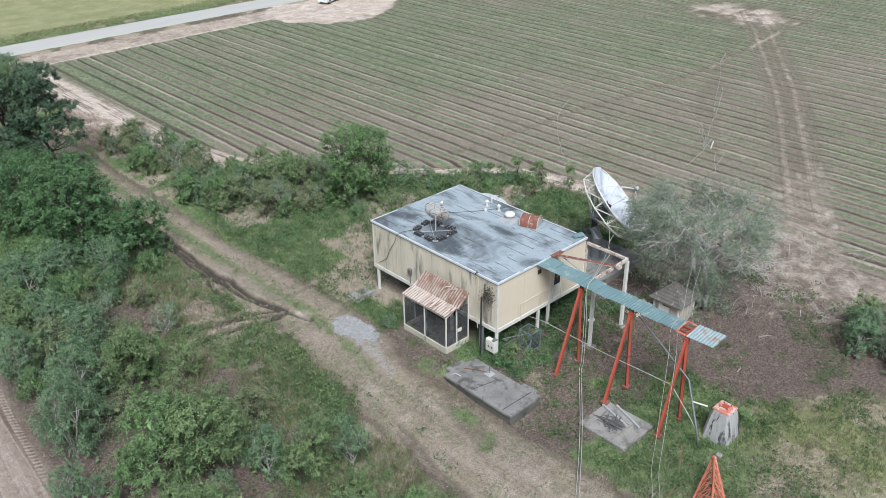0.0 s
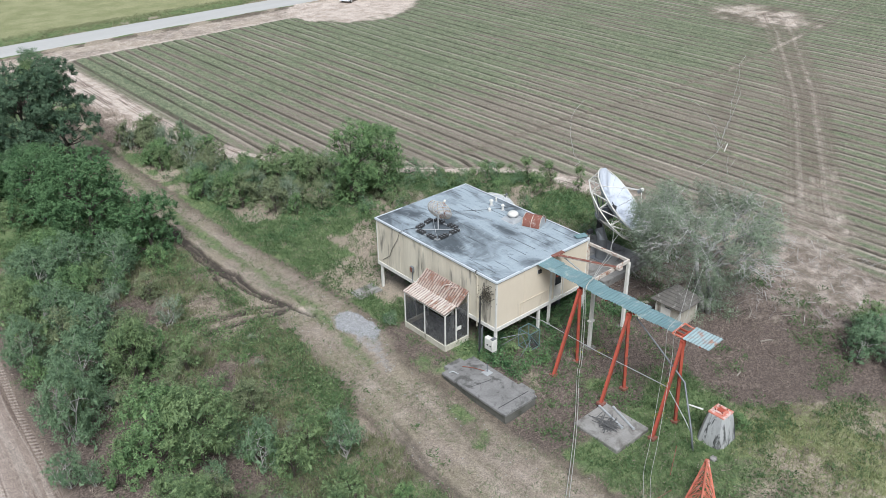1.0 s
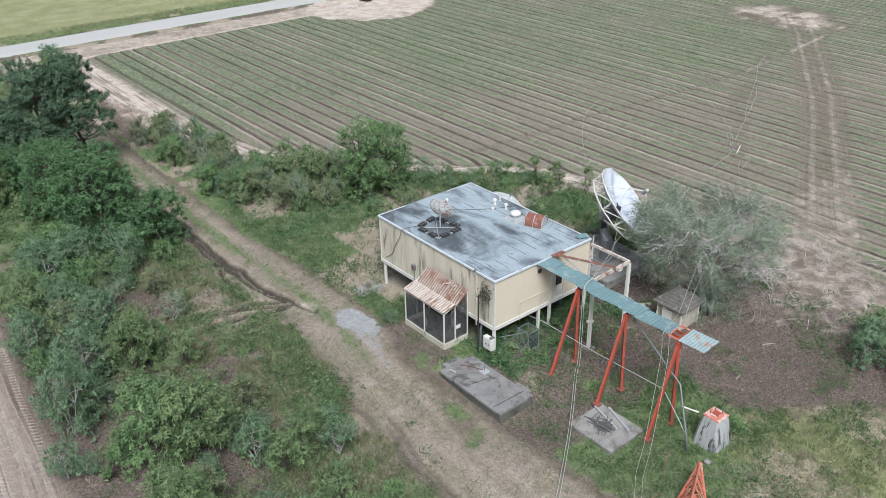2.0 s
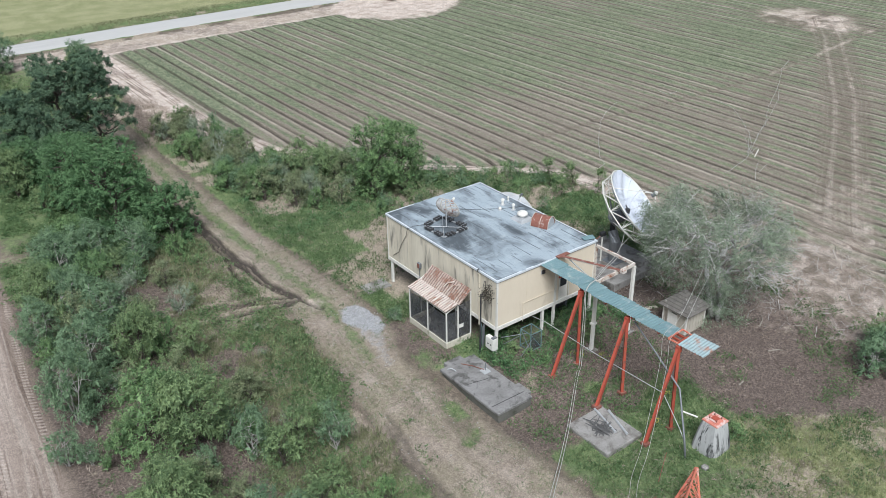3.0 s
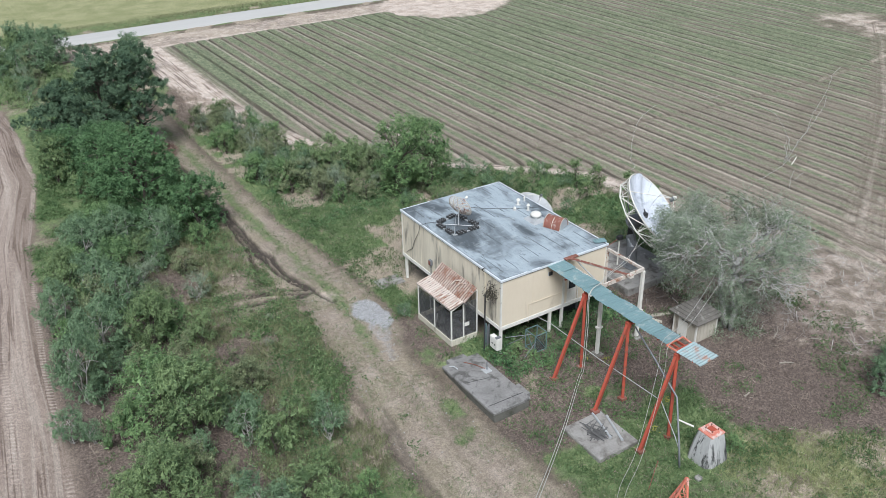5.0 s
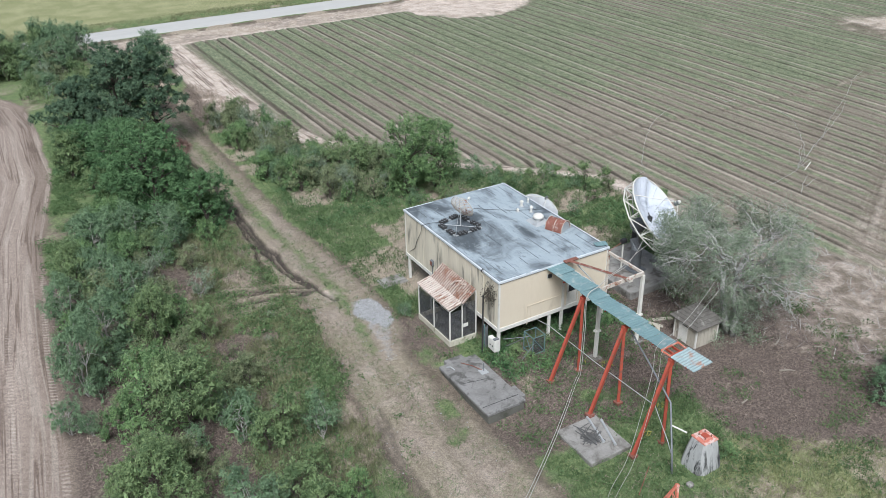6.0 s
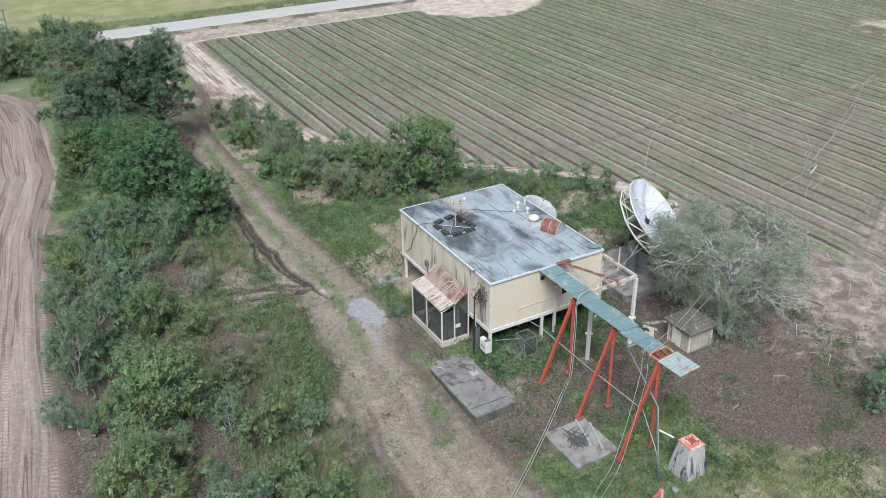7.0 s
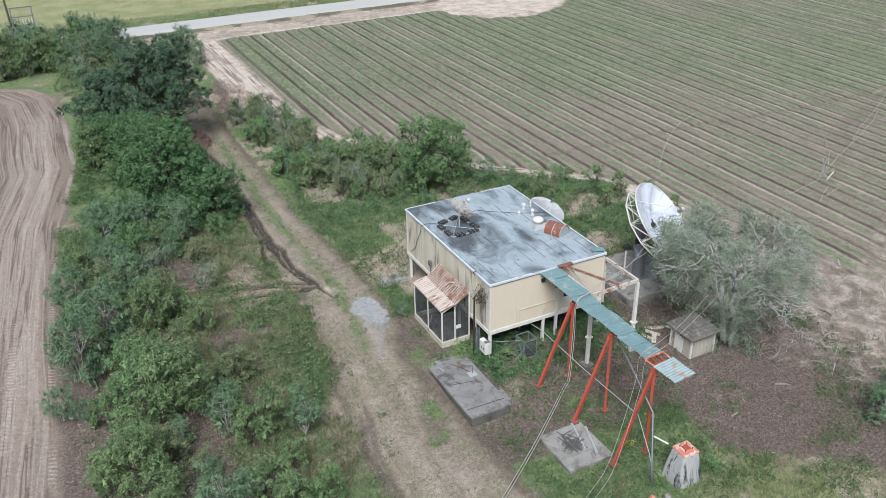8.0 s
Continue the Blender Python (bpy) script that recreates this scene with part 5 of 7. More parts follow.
    for lo, hi in (((-o + 0.07, -o + 0.07, 5.312), (W + o - 0.07, -o + 0.12, 5.322)), ((-o + 0.07, -o + 0.12, 5.312), (-o + 0.12, D + o - 0.07, 5.322)), ((W + o - 0.12, -o + 0.12, 5.312), (W + o - 0.07, D + o - 0.07, 5.322))):
        part("edge_flashing", boxed(lo, hi), SEAM, roof)
    # lapped joints of the membrane, broken where they have been patched
    rng = random.Random(12)
    for k in range(8):
        x = 0.7 + k * 1.0
        y = 0.3 + rng.random()
        while y < D - 1.2:
            n = min(rng.uniform(0.8, 3.2), D - 0.3 - y)
            bm = bmesh.new()
            z = 5.297 + 0.05 * math.sin(math.pi * (x + o) / (W + 2 * o))
            beam(bm, (x, y, z), (x + rng.uniform(-0.03, 0.03), y + n, z), rng.uniform(0.012, 0.026), 0.03)
            part("seam", bm, SEAM, roof)
            y += n + rng.uniform(1.5, 4.5)
    # conduit and pipes on the walls
    part("conduit", tube(tubed([(2.12, -0.035, 2.0), (2.12, -0.035, 2.92), (4.78, -0.035, 2.92)], 0.018, sides=6), [(2.12, -0.035, 2.0), (2.12, -0.035, 1.6)], 0.018, sides=6), CREAM, house)
    part("downpipe", tubed([(-0.19, 1.62, 5.38), (-0.22, 1.62, 5.2), (-0.05, 1.62, 5.0), (-0.05, 1.62, 1.4)], 0.035), STREAKED, house)
    part("pipe_bend", tubed([(-0.19, 1.62, 5.22), (-0.24, 1.62, 5.42), (-0.1, 1.62, 5.45)], 0.04), DARK_STEEL, house)
    # wall meter box
    box_ = thing("meter_box", (-0.1, 7.95, 2.75), "small grey metal box with a rusted lid on the wall", "box")
    part("case", boxed((-0.2, 7.78, 2.72), (-0.016, 8.08, 3.12), 0.02), GREY_STEEL, box_)
    part("lid", boxed((-0.215, 7.81, 2.76), (-0.202, 8.05, 3.08)), RUST, box_)
    part("conduit", tubed([(-0.09, 7.92, 2.72), (-0.09, 7.92, 1.98)], 0.03), GREY_STEEL, box_)
    # vent opening under the bridge
    vent = thing("wall_vent", (3.55, -0.1, 4.55), "small dark vent box high on the wall", "vent")
    part("hood", boxed((3.62, -0.12, 4.5), (3.88, -0.009, 4.74), 0.02), DARK_STEEL, vent)
    part("flange", boxed((3.585, -0.03, 4.46), (3.618, -0.009, 4.78)), GALV, vent)
    # cable looping from the roof dish down the streaked wall
    pts = [(1.2, 8.6, 5.4), (0.2, 8.9, 5.42), (-0.2, 9.05, 5.3), (-0.1, 9.4, 4.6), (-0.06, 10.1, 3.6), (-0.06, 10.4, 2.9), (-0.06, 11.2, 2.3)]
    single("drop_cable", tubed(pts, 0.018, sides=6), DARK_WIRE, (-0.1, 10, 2.3), "thin black cable hanging down the stained wall", "cable", smooth=True)


build_house()


def build_roof_things():
    # ballasted mount with a small mesh dish
    cx, cy, z = 1.88, 7.45, 5.345
    corners = [Vector((0.75, 8.45, z)), Vector((2.62, 8.9, z)), Vector((2.95, 6.48, z)), Vector((0.85, 6.4, z))]
    mount = thing("roof_dish_mount", (cx, cy, z), "tripod mast with a small mesh dish on a ballasted square frame", "antenna")
    for a, b in zip(corners, corners[1:] + corners[:1]):
        part("frame_rail", beam(bmesh.new(), a + Vector((0, 0, 0.03)), b + Vector((0, 0, 0.03)), 0.1, 0.05), GALV, mount)
    mid = Vector((1.95, 7.56, z + 1.2))
    part("mast", tubed([(1.95, 7.56, z + 0.05), mid], 0.05), GALV, mount)
    part("tie", tubed([corners[0] + Vector((0, 0, 0.07)), corners[2] + Vector((0, 0, 0.07))], 0.02, sides=6), GALV, mount)
    part("tie", tubed([corners[1] + Vector((0, 0, 0.09)), corners[3] + Vector((0, 0, 0.09))], 0.02, sides=6), GALV, mount)
    # curved grid reflector at the head of the mast
    n = Vector((0.845, 0.36, 0.40)).normalized()
    gu = n.cross(Vector((0, 0, 1))).normalized()
    gv = n.cross(gu)
    gc = Vector((2.02, 7.53, 6.68))
    grid_at = lambda a, b: gc + gu * a + gv * b * 0.9 + n * (0.28 * (a * a + b * b) - 0.12)
    for k in range(15):
        b = -0.91 + 0.13 * k
        half = 0.84 * math.sqrt(max(0.12, 1 - (b / 1.0) ** 2))
        part("grid_rod", tubed([grid_at(half * q, b) for q in (-1, -0.5, 0, 0.5, 1)], 0.022, sides=4), RUSTY_WHITE, mount)
    for q in (-1, -0.5, 0, 0.5, 1):
        pts = [grid_at(q * 0.84 * math.sqrt(max(0.12, 1 - (-0.91 + 0.13 * k) ** 2)), -0.91 + 0.13 * k) for k in range(15)]
        part("grid_rail", tubed(pts, 0.03, sides=5), RUSTY_WHITE, mount)
    part("feed_arm", tubed([gc - n * 0.1, gc + n * 0.85], 0.02, sides=6), GALV, mount)
    part("feed", tubed([gc + n * 0.82, gc + n * 1.02], 0.085), WHITE, mount)
    rng = random.Random(8)
    proto = None
    for a, b in zip(corners, corners[1:] + corners[:1]):
        d = b - a
        # two groups of blocks on each rail, the corners and the middle left free
        for q in (0.14, 0.26, 0.38, 0.62, 0.74, 0.86):
            p = a + d * (q + rng.uniform(-0.012, 0.012))
            turn = math.degrees(math.atan2(d.y, d.x)) + 90 + rng.uniform(-6, 6)
            if proto is None:
                proto = thing("concrete_block", (0, 0, 0), "dark weathered concrete block weighing down the roof frame", "block", "ballast blocks")
                part("body", boxed((-0.17, -0.08, 0), (0.17, 0.08, 0.15), 0.004), DARK_BLOCK, proto)
                for sx in (-0.1, 0.1):
                    part("core", boxed((sx - 0.045, -0.045, 0.1505), (sx + 0.045, 0.045, 0.155)), GREY_STEEL, proto)
                proto.matrix_basis = pose(p.x, p.y, z + 0.056, 0, 0, turn)
            else:
                copy_thing(proto, pose(p.x, p.y, z + 0.056, 0, 0, turn))
    # roof ventilator on its curb
    v = thing("roof_ventilator", (6.75, 5.3, 5.33), "white domed roof ventilator on a metal curb", "vent")
    bm = bmesh.new()
    ring = []
    for s, h in ((0.62, 5.325), (0.42, 5.52)):
        ring.append([bm.verts.new((6.75 + a * s, 5.3 + b * s, h)) for a, b in ((-1, -1), (1, -1), (1, 1), (-1, 1))])
    for k in range(4):
        bm.faces.new((ring[0][k], ring[0][(k + 1) % 4], ring[1][(k + 1) % 4], ring[1][k]))
    bm.faces.new(ring[1])
    part("curb", bm, GALV, v)
    part("neck", tubed([(6.75, 5.3, 5.5), (6.75, 5.3, 5.7)], 0.26, sides=16), GALV, v)
    cap = bmesh.new()
    prof = [(0.36, 5.66), (0.385, 5.7), (0.36, 5.8), (0.27, 5.88), (0.12, 5.92)]
    rings = [[cap.verts.new((6.75 + r * math.cos(2 * math.pi * k / 20), 5.3 + r * math.sin(2 * math.pi * k / 20), h)) for k in range(20)] for r, h in prof]
    for a, b in zip(rings, rings[1:]):
        for k in range(20):
            cap.faces.new((a[k], a[(k + 1) % 20], b[(k + 1) % 20], b[k]))
    cap.faces.new(rings[-1])
    cap.faces.new(rings[0][::-1])
    part("cap", cap, WHITE, v, smooth=True)
    # rusted half-round exhaust hood
    h = thing("exhaust_hood", (7.35, 3.75, 5.33), "rust-red half-round metal exhaust hood", "vent")
    ax, wd = Vector((0.93, 0.36, 0)).normalized(), Vector((-0.36, 0.93, 0)).normalized()
    c0 = Vector((7.25, 3.8, 5.34))
    bm, arcs = bmesh.new(), []
    for s in (-0.62, 0.62):
        for rad in (0.62, 0.58):
            arcs.append([bm.verts.new(c0 + wd * s + ax * (rad * 0.95 * math.cos(math.pi * k / 12)) + Vector((0, 0, rad * 1.12 * math.sin(math.pi * k / 12)))) for k in range(13)])
    for k in range(12):
        bm.faces.new((arcs[0][k], arcs[0][k + 1], arcs[2][k + 1], arcs[2][k]))
        bm.faces.new((arcs[1][k], arcs[3][k], arcs[3][k + 1], arcs[1][k + 1]))
        bm.faces.new((arcs[0][k], arcs[1][k], arcs[1][k + 1], arcs[0][k + 1]))
        bm.faces.new((arcs[2][k], arcs[2][k + 1], arcs[3][k + 1], arcs[3][k]))
    part("shell", bm, RUST, h, smooth=False)
    for s in (-0.62, 0.0, 0.62):
        bm = bmesh.new()
        pts = [c0 + wd * s + ax * (0.64 * 0.95 * math.cos(math.pi * k / 12)) + Vector((0, 0, 0.64 * 1.12 * math.sin(math.pi * k / 12))) for k in range(13)]
        part("band", tube(bm, pts, 0.022, sides=5), RUSTY_WHITE, h)
    bm = bmesh.new()
    fan = [bm.verts.new(c0 - wd * 0.60 + ax * (0.57 * 0.95 * math.cos(math.pi * k / 12)) + Vector((0, 0, 0.57 * 1.12 * math.sin(math.pi * k / 12)))) for k in range(13)]
    bm.faces.new(fan)
    part("end_plate", bmesh_thick(bm, 0.02), GALV, h)
    # small vent pipes
    for x, y, r, t in ((7.2, 7.88, 0.09, 0.36), (7.24, 6.78, 0.08, 0.36), (7.95, 8.15, 0.05, 0.22), (6.49, 7.33, 0.07, 0.12)):
        p = thing("vent_pipe", (x, y, 5.33), "short white vent pipe with a cap on the roof", "pipe", "roof vent pipes")
        part("pipe", tubed([(x, y, 5.33), (x, y, 5.33 + t)], r), WHITE, p)
        part("flashing", tubed([(x, y, 5.33), (x, y, 5.37)], r * 2.2, r * 1.2, 10), GALV, p)
        part("cap", tubed([(x, y, 5.34 + t), (x, y, 5.4 + t), (x, y, 5.45 + t)], r * 1.7, r * 0.7, 10), WHITE, p)
    single("roof_cable", tubed([(2.4, 7.9, 5.4), (3.4, 8.9, 5.37), (4.15, 9.3, 5.375), (4.9, 8.6, 5.38), (6.43, 7.5, 5.38), (7.5, 6.95, 5.375), (8.3, 6.7, 5.345)], 0.014, sides=5), DARK_WIRE, (6.8, 7.5, 5.38), "thin dark cable lying across the roof", "cable")
    # loose sheet at the corner
    single("loose_sheet", corrugated((7.7, 0.35, 5.38), (0.75, -0.28, 0.04), (0.1, 0.42, 0.06), 0.2, 0.02), TEAL, (8.0, 0.6, 5.42), "loose grey-green metal sheet at the roof corner", "sheet")


def bmesh_thick(bm, t):
    made = bmesh.ops.extrude_face_region(bm, geom=list(bm.faces))
    bm.normal_update()
    n = bm.faces[:][0].normal.copy()
    for v in (g for g in made["geom"] if isinstance(g, bmesh.types.BMVert)):
        v.co += n * t
    return bm


def dish_axes(n):
    n = Vector(n).normalized()
    u = n.cross(Vector((0, 0, 1))).normalized()
    return n, u, u.cross(n) * -1


def dish_point(c, n, u, w, r, ang, focal):
    return c + u * (r * math.cos(ang)) + w * (r * math.sin(ang)) + n * (r * r / (4 * focal))


build_roof_things()


def solid_dish(parent, c, n, radius, focal, material, panels=16, rings=6, label=""):
    """A panelled paraboloid with thickness: one reflector panel a part, so that its joints show."""
    n, u, w = dish_axes(n)
    for p in range(panels):
        a0, a1 = 2 * math.pi * (p + 0.02) / panels, 2 * math.pi * (p + 0.98) / panels
        bm, dent = bmesh.new(), 0.034 * math.sin(p * 2.7) + 0.016 * math.cos(p * 5.1)
        for back in (0, 1):
            grid = []
            for i in range(rings + 1):
                r = radius * (0.08 + 0.92 * i / rings)
                grid.append([bm.verts.new(dish_point(c, n, u, w, r, a0 + (a1 - a0) * j / 3, focal) + n * (0.03 * (1 - back) + dent * (0, 1, 0.7, 0)[j] * (i / rings) * radius)) for j in range(4)])
            for i in range(rings):
                for j in range(3):
                    q = (grid[i][j], grid[i][j + 1], grid[i + 1][j + 1], grid[i + 1][j])
                    bm.faces.new(q[::-1] if back else q)
        part("reflector_panel", bm, material, parent, label, True)


DISH_RIM = Vector((14.96, 2.31, 5.04))


def build_dishes():
    # pad and big dish
    pad = boxed((11.4, 0.6, -0.2), (16.6, 6.4, 0.55), 0.04)
    single("antenna_pad", pad, PALE_CONCRETE, (14, 3.5, 0), "stained concrete pad under the large dish", "slab")
    n, R, f = Vector((0.441, -0.608, 0.66)).normalized(), 2.88, 2.43
    c = DISH_RIM - n * (R * R / (4 * f))
    d = thing("dish_antenna", (13.9, 3.0, 0.55), "large white satellite dish with a lattice back on a steel pedestal", "antenna")
    nn, u, w = dish_axes(n)
    solid_dish(d, c, n, R, f, DISH)
    rim = [dish_point(c, nn, u, w, R, 2 * math.pi * k / 48, f) for k in range(49)]
    part("rim", tubed(rim, 0.05, sides=6), WHITE, d)
    back = c - nn * 1.15
    for k in range(12):
        a = 2 * math.pi * k / 12
        edge = dish_point(c, nn, u, w, R, a, f)
        midp = dish_point(c, nn, u, w, R * 0.97, a, f) - nn * 0.85
        hub = back + (u * math.cos(a) + w * math.sin(a)) * 0.45
        rib = part("back_rib", tubed([hub, midp, edge], 0.035, sides=5), WHITE, d)
        part("strut", tubed([midp, dish_point(c, nn, u, w, R * 0.5, a, f) - nn * 0.03], 0.025, sides=4), WHITE, rib)
        part("strut", tubed([midp, dish_point(c, nn, u, w, R * 0.82, a, f) - nn * 0.03], 0.025, sides=4), WHITE, rib)
        b = 2 * math.pi * (k + 1) / 12
        mid2 = dish_point(c, nn, u, w, R * 0.97, b, f) - nn * 0.85
        part("ring_bar", tubed([midp, mid2], 0.045, sides=5), WHITE, d)
        part("diagonal", tubed([midp, dish_point(c, nn, u, w, R, b, f)], 0.035, sides=4), WHITE, d)
    part("hub", tubed([back - nn * 0.15, back + nn * 0.9], 0.5, sides=14), GREY_STEEL, d)
    part("hub_opening", tubed([c + nn * 0.04, c + nn * 0.09], 0.24, sides=14), DARK_STEEL, d)
    part("hub_motor", boxed(c + nn * 0.1 - Vector((0.13, 0.13, 0.1)), c + nn * 0.1 + Vector((0.13, 0.13, 0.16)), 0.04), DARK_STEEL, d)
    part("hub_bracket", tubed([c + nn * 0.1 - u * 0.1, c + nn * 0.25 - w * 0.45], 0.05, 0.035, 6), DARK_STEEL, d)
    focus = c + nn * f
    for k in (1.05, 3.15, 5.25):
        edge = dish_point(c, nn, u, w, R * 0.97, k, f)
        part("feed_strut", tubed([edge, focus], 0.03, sides=5), WHITE, d)
    part("feed", tubed([focus - nn * 0.28, focus + nn * 0.05], 0.13, 0.17, 12), GREY_STEEL, d)
    part("feed_box", boxed(focus - Vector((0.1, 0.1, 0.1)) + nn * 0.1, focus + Vector((0.1, 0.1, 0.1)) + nn * 0.1, 0.02), WHITE, d)
    foot = Vector((13.95, 3.1, 0.55))
    part("pedestal", tubed([foot, foot + Vector((0.0, 0, 1.6)), back - Vector((0, 0, 0.9))], 0.42, 0.36, 14), GREY_STEEL, d)
    part("yoke", tubed([back - Vector((0, 0, 1.0)), back], 0.24, 0.2, 10), DARK_STEEL, d)
    for s in (-1, 1):
        part("jack_arm", tubed([foot + Vector((0.3 * s, -0.2, 1.2)), dish_point(c, nn, u, w, R * 0.62, 4.4 + 0.6 * s, f) - nn * 0.5], 0.05, sides=6), GREY_STEEL, d)
    part("base_plate", boxed(foot + Vector((-0.6, -0.6, 0.0)), foot + Vector((0.6, 0.6, 0.05))), GREY_STEEL, d)
    # control post beside it
    post = thing("control_post", (13.1, 3.7, 0.55), "thin post with a dark motor box beside the dish", "post")
    part("post", tubed([(13.2, 3.7, 0.55), (13.2, 3.7, 2.6)], 0.06), WHITE, post)
    part("motor_box", boxed((13.0, 3.55, 2.6), (13.45, 3.85, 2.9), 0.03), DARK_STEEL, post)
    part("arm", tubed([(13.1, 3.7, 2.7), (12.2, 4.1, 2.0)], 0.035, sides=6), RUST, post)
    # second dish behind the building
    d2 = thing("dish_antenna", (11.6, 11.2, 0), "smaller white mesh satellite dish standing behind the building", "antenna")
    c2, n2 = Vector((11.2, 11.1, 2.7)), Vector((0.25, -0.35, 0.9)).normalized()
    solid_dish(d2, c2, n2, 1.42, 1.3, GALV, 12, 5)
    m2, u2, w2 = dish_axes(n2)
    part("rim", tubed([dish_point(c2, m2, u2, w2, 1.42, 2 * math.pi * k / 36, 1.3) for k in range(37)], 0.03, sides=5), WHITE, d2)
    part("pole", tubed([(11.4, 11.1, -0.2), (11.4, 11.1, 2.5), c2 - m2 * 0.1], 0.09), GREY_STEEL, d2)
    for k in (0.4, 2.5, 4.6):
        part("feed_strut", tubed([dish_point(c2, m2, u2, w2, 1.45, k, 1.3), c2 + m2 * 1.3], 0.02, sides=5), WHITE, d2)
    part("feed", tubed([c2 + m2 * 1.1, c2 + m2 * 1.4], 0.09), GREY_STEEL, d2)


build_dishes()


# ---- screened porch against the streaked wall ----
def build_porch():
    p = thing("screened_porch", (-1.1, 4.4, 0), "small screened porch with a rust-stained corrugated tin roof", "porch")
    x0, x1, y0, y1 = -2.06, -0.1, 2.38, 6.33
    part("floor_slab", boxed((x0 + 0.02, y0 + 0.02, -0.3), (x1, y1 - 0.02, 0.12)), CONCRETE, p)
    for lo, hi in (((x0 - 0.06, y0 - 0.06, -0.35), (x0 + 0.1, y1 + 0.06, 0.42)), ((x0 + 0.102, y0 - 0.06, -0.35), (x1, y0 + 0.1, 0.42)), ((x0 + 0.102, y1 - 0.1, -0.35), (x1, y1 + 0.06, 0.42))):
        part("low_wall", boxed(lo, hi, 0.02), LIMED, p, "chipped pale concrete kerb wall")
    posts = [(x0, y0, 2.62), (x0, 4.35, 2.64), (x0, y1, 2.64), (-1.15, y0, 2.98), (-1.15, y1, 2.98), (x1 - 0.03, y0, 3.5), (x1 - 0.03, y1, 3.5)]
    for x, y, h in posts:
        part("post", boxed((x - 0.04, y - 0.04, 0.42), (x + 0.04, y + 0.04, h), 0.006), WHITE, p)
    for a, b in (((x0, y0, 2.6), (x0, y1, 2.6)), ((x0, y0, 2.6), (-1.15, y0, 2.95)), ((-1.15, y0, 2.95), (x1, y0, 3.6)), ((x0, y1, 2.6), (-1.15, y1, 2.95)), ((-1.15, y1, 2.95), (x1, y1, 3.6))):
        part("rail", beam(bmesh.new(), a, b, 0.05, 0.07), WHITE, p)
    for lo, hi in (((x0 - 0.004, y0 + 0.05, 0.43), (x0 + 0.004, 4.3, 2.38)), ((x0 - 0.004, 4.4, 0.43), (x0 + 0.004, y1 - 0.05, 2.4)), ((x0 + 0.05, y0 - 0.004, 0.43), (-1.2, y0 + 0.004, 2.5)), ((-1.1, y0 - 0.004, 0.43), (x1 - 0.08, y0 + 0.004, 2.9)), ((x0 + 0.05, y1 - 0.004, 0.43), (-1.2, y1 + 0.004, 2.5)), ((-1.1, y1 - 0.004, 0.43), (x1 - 0.08, y1 + 0.004, 2.9))):
        part("screen", boxed(lo, hi), SCREEN, p, "torn grey insect screen")
    # dark sheets that show between the paler ribs
    part("lower_roof", corrugated((x0 - 0.1, 6.42, 2.70), (0.0, -4.1, 0.03), (0.92, -0.12, 0.34), 0.2, 0.02, seed=2), DARK_TIN, p, "rust-stained lower tin roof sheet")
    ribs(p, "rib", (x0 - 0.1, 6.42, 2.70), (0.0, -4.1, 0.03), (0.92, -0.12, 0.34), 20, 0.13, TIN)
    part("upper_roof", corrugated((x0 + 0.8, 6.16, 3.03), (0.0, -4.1, 0.03), (0.98, 0.06, 0.76), 0.2, 0.02, seed=3), DARK_TIN, p, "steep upper tin roof sheet")
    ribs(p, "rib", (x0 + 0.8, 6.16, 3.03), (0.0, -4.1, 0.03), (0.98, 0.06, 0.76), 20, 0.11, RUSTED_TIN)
    part("ridge_flashing", beam(bmesh.new(), (x0 + 0.8, 6.2, 3.03), (x0 + 0.8, 2.0, 3.06), 0.1, 0.03), BLOCK, p)
    # dark boxes stand in for the shade inside holes in the lower sheet
    for x, y, z, a, b in ((-1.62, 5.75, 2.95, 0.34, 0.16), (-1.75, 5.3, 2.9, 0.2, 0.1), (-1.5, 5.1, 2.99, 0.26, 0.1), (-1.55, 4.2, 2.98, 0.2, 0.12), (-1.45, 3.6, 3.01, 0.24, 0.1)):
        part("hole_patch", boxed((x, y - a / 2, z - 0.03), (x + b, y + a / 2, z + 0.03)), DARK_STEEL, p)
    for k, s in enumerate((0.0, 0.5)):
        pts = [(-1.15, 4.05 - s, 3.15), (-1.02, 4.0 - s, 3.42), (-0.78, 3.85 - s, 3.72), (-0.5, 3.5 - s, 3.82)]
        single("bent_pipe", tubed(pts, 0.04), TIN, (-0.9, 4.0 - s, 3.1), "pale bent conduit pipe lying over the tin roof", "pipe", smooth=True)
    board = beam(bmesh.new(), (-1.9, 4.65, 0.43), (-1.72, 4.55, 1.05), 0.55, 0.025, 0.004)
    single("leaning_board", board, WHITE, (-1.8, 4.6, 0.43), "white board leaning inside the porch screen", "board")
    sign = boxed((-1.08, y0 - 0.03, 1.15), (-0.72, y0 - 0.012, 1.42), 0.004)
    single("small_notice", sign, WHITE, (-0.9, y0 - 0.02, 1.15), "small blank white notice on the porch screen", "sign")


build_porch()


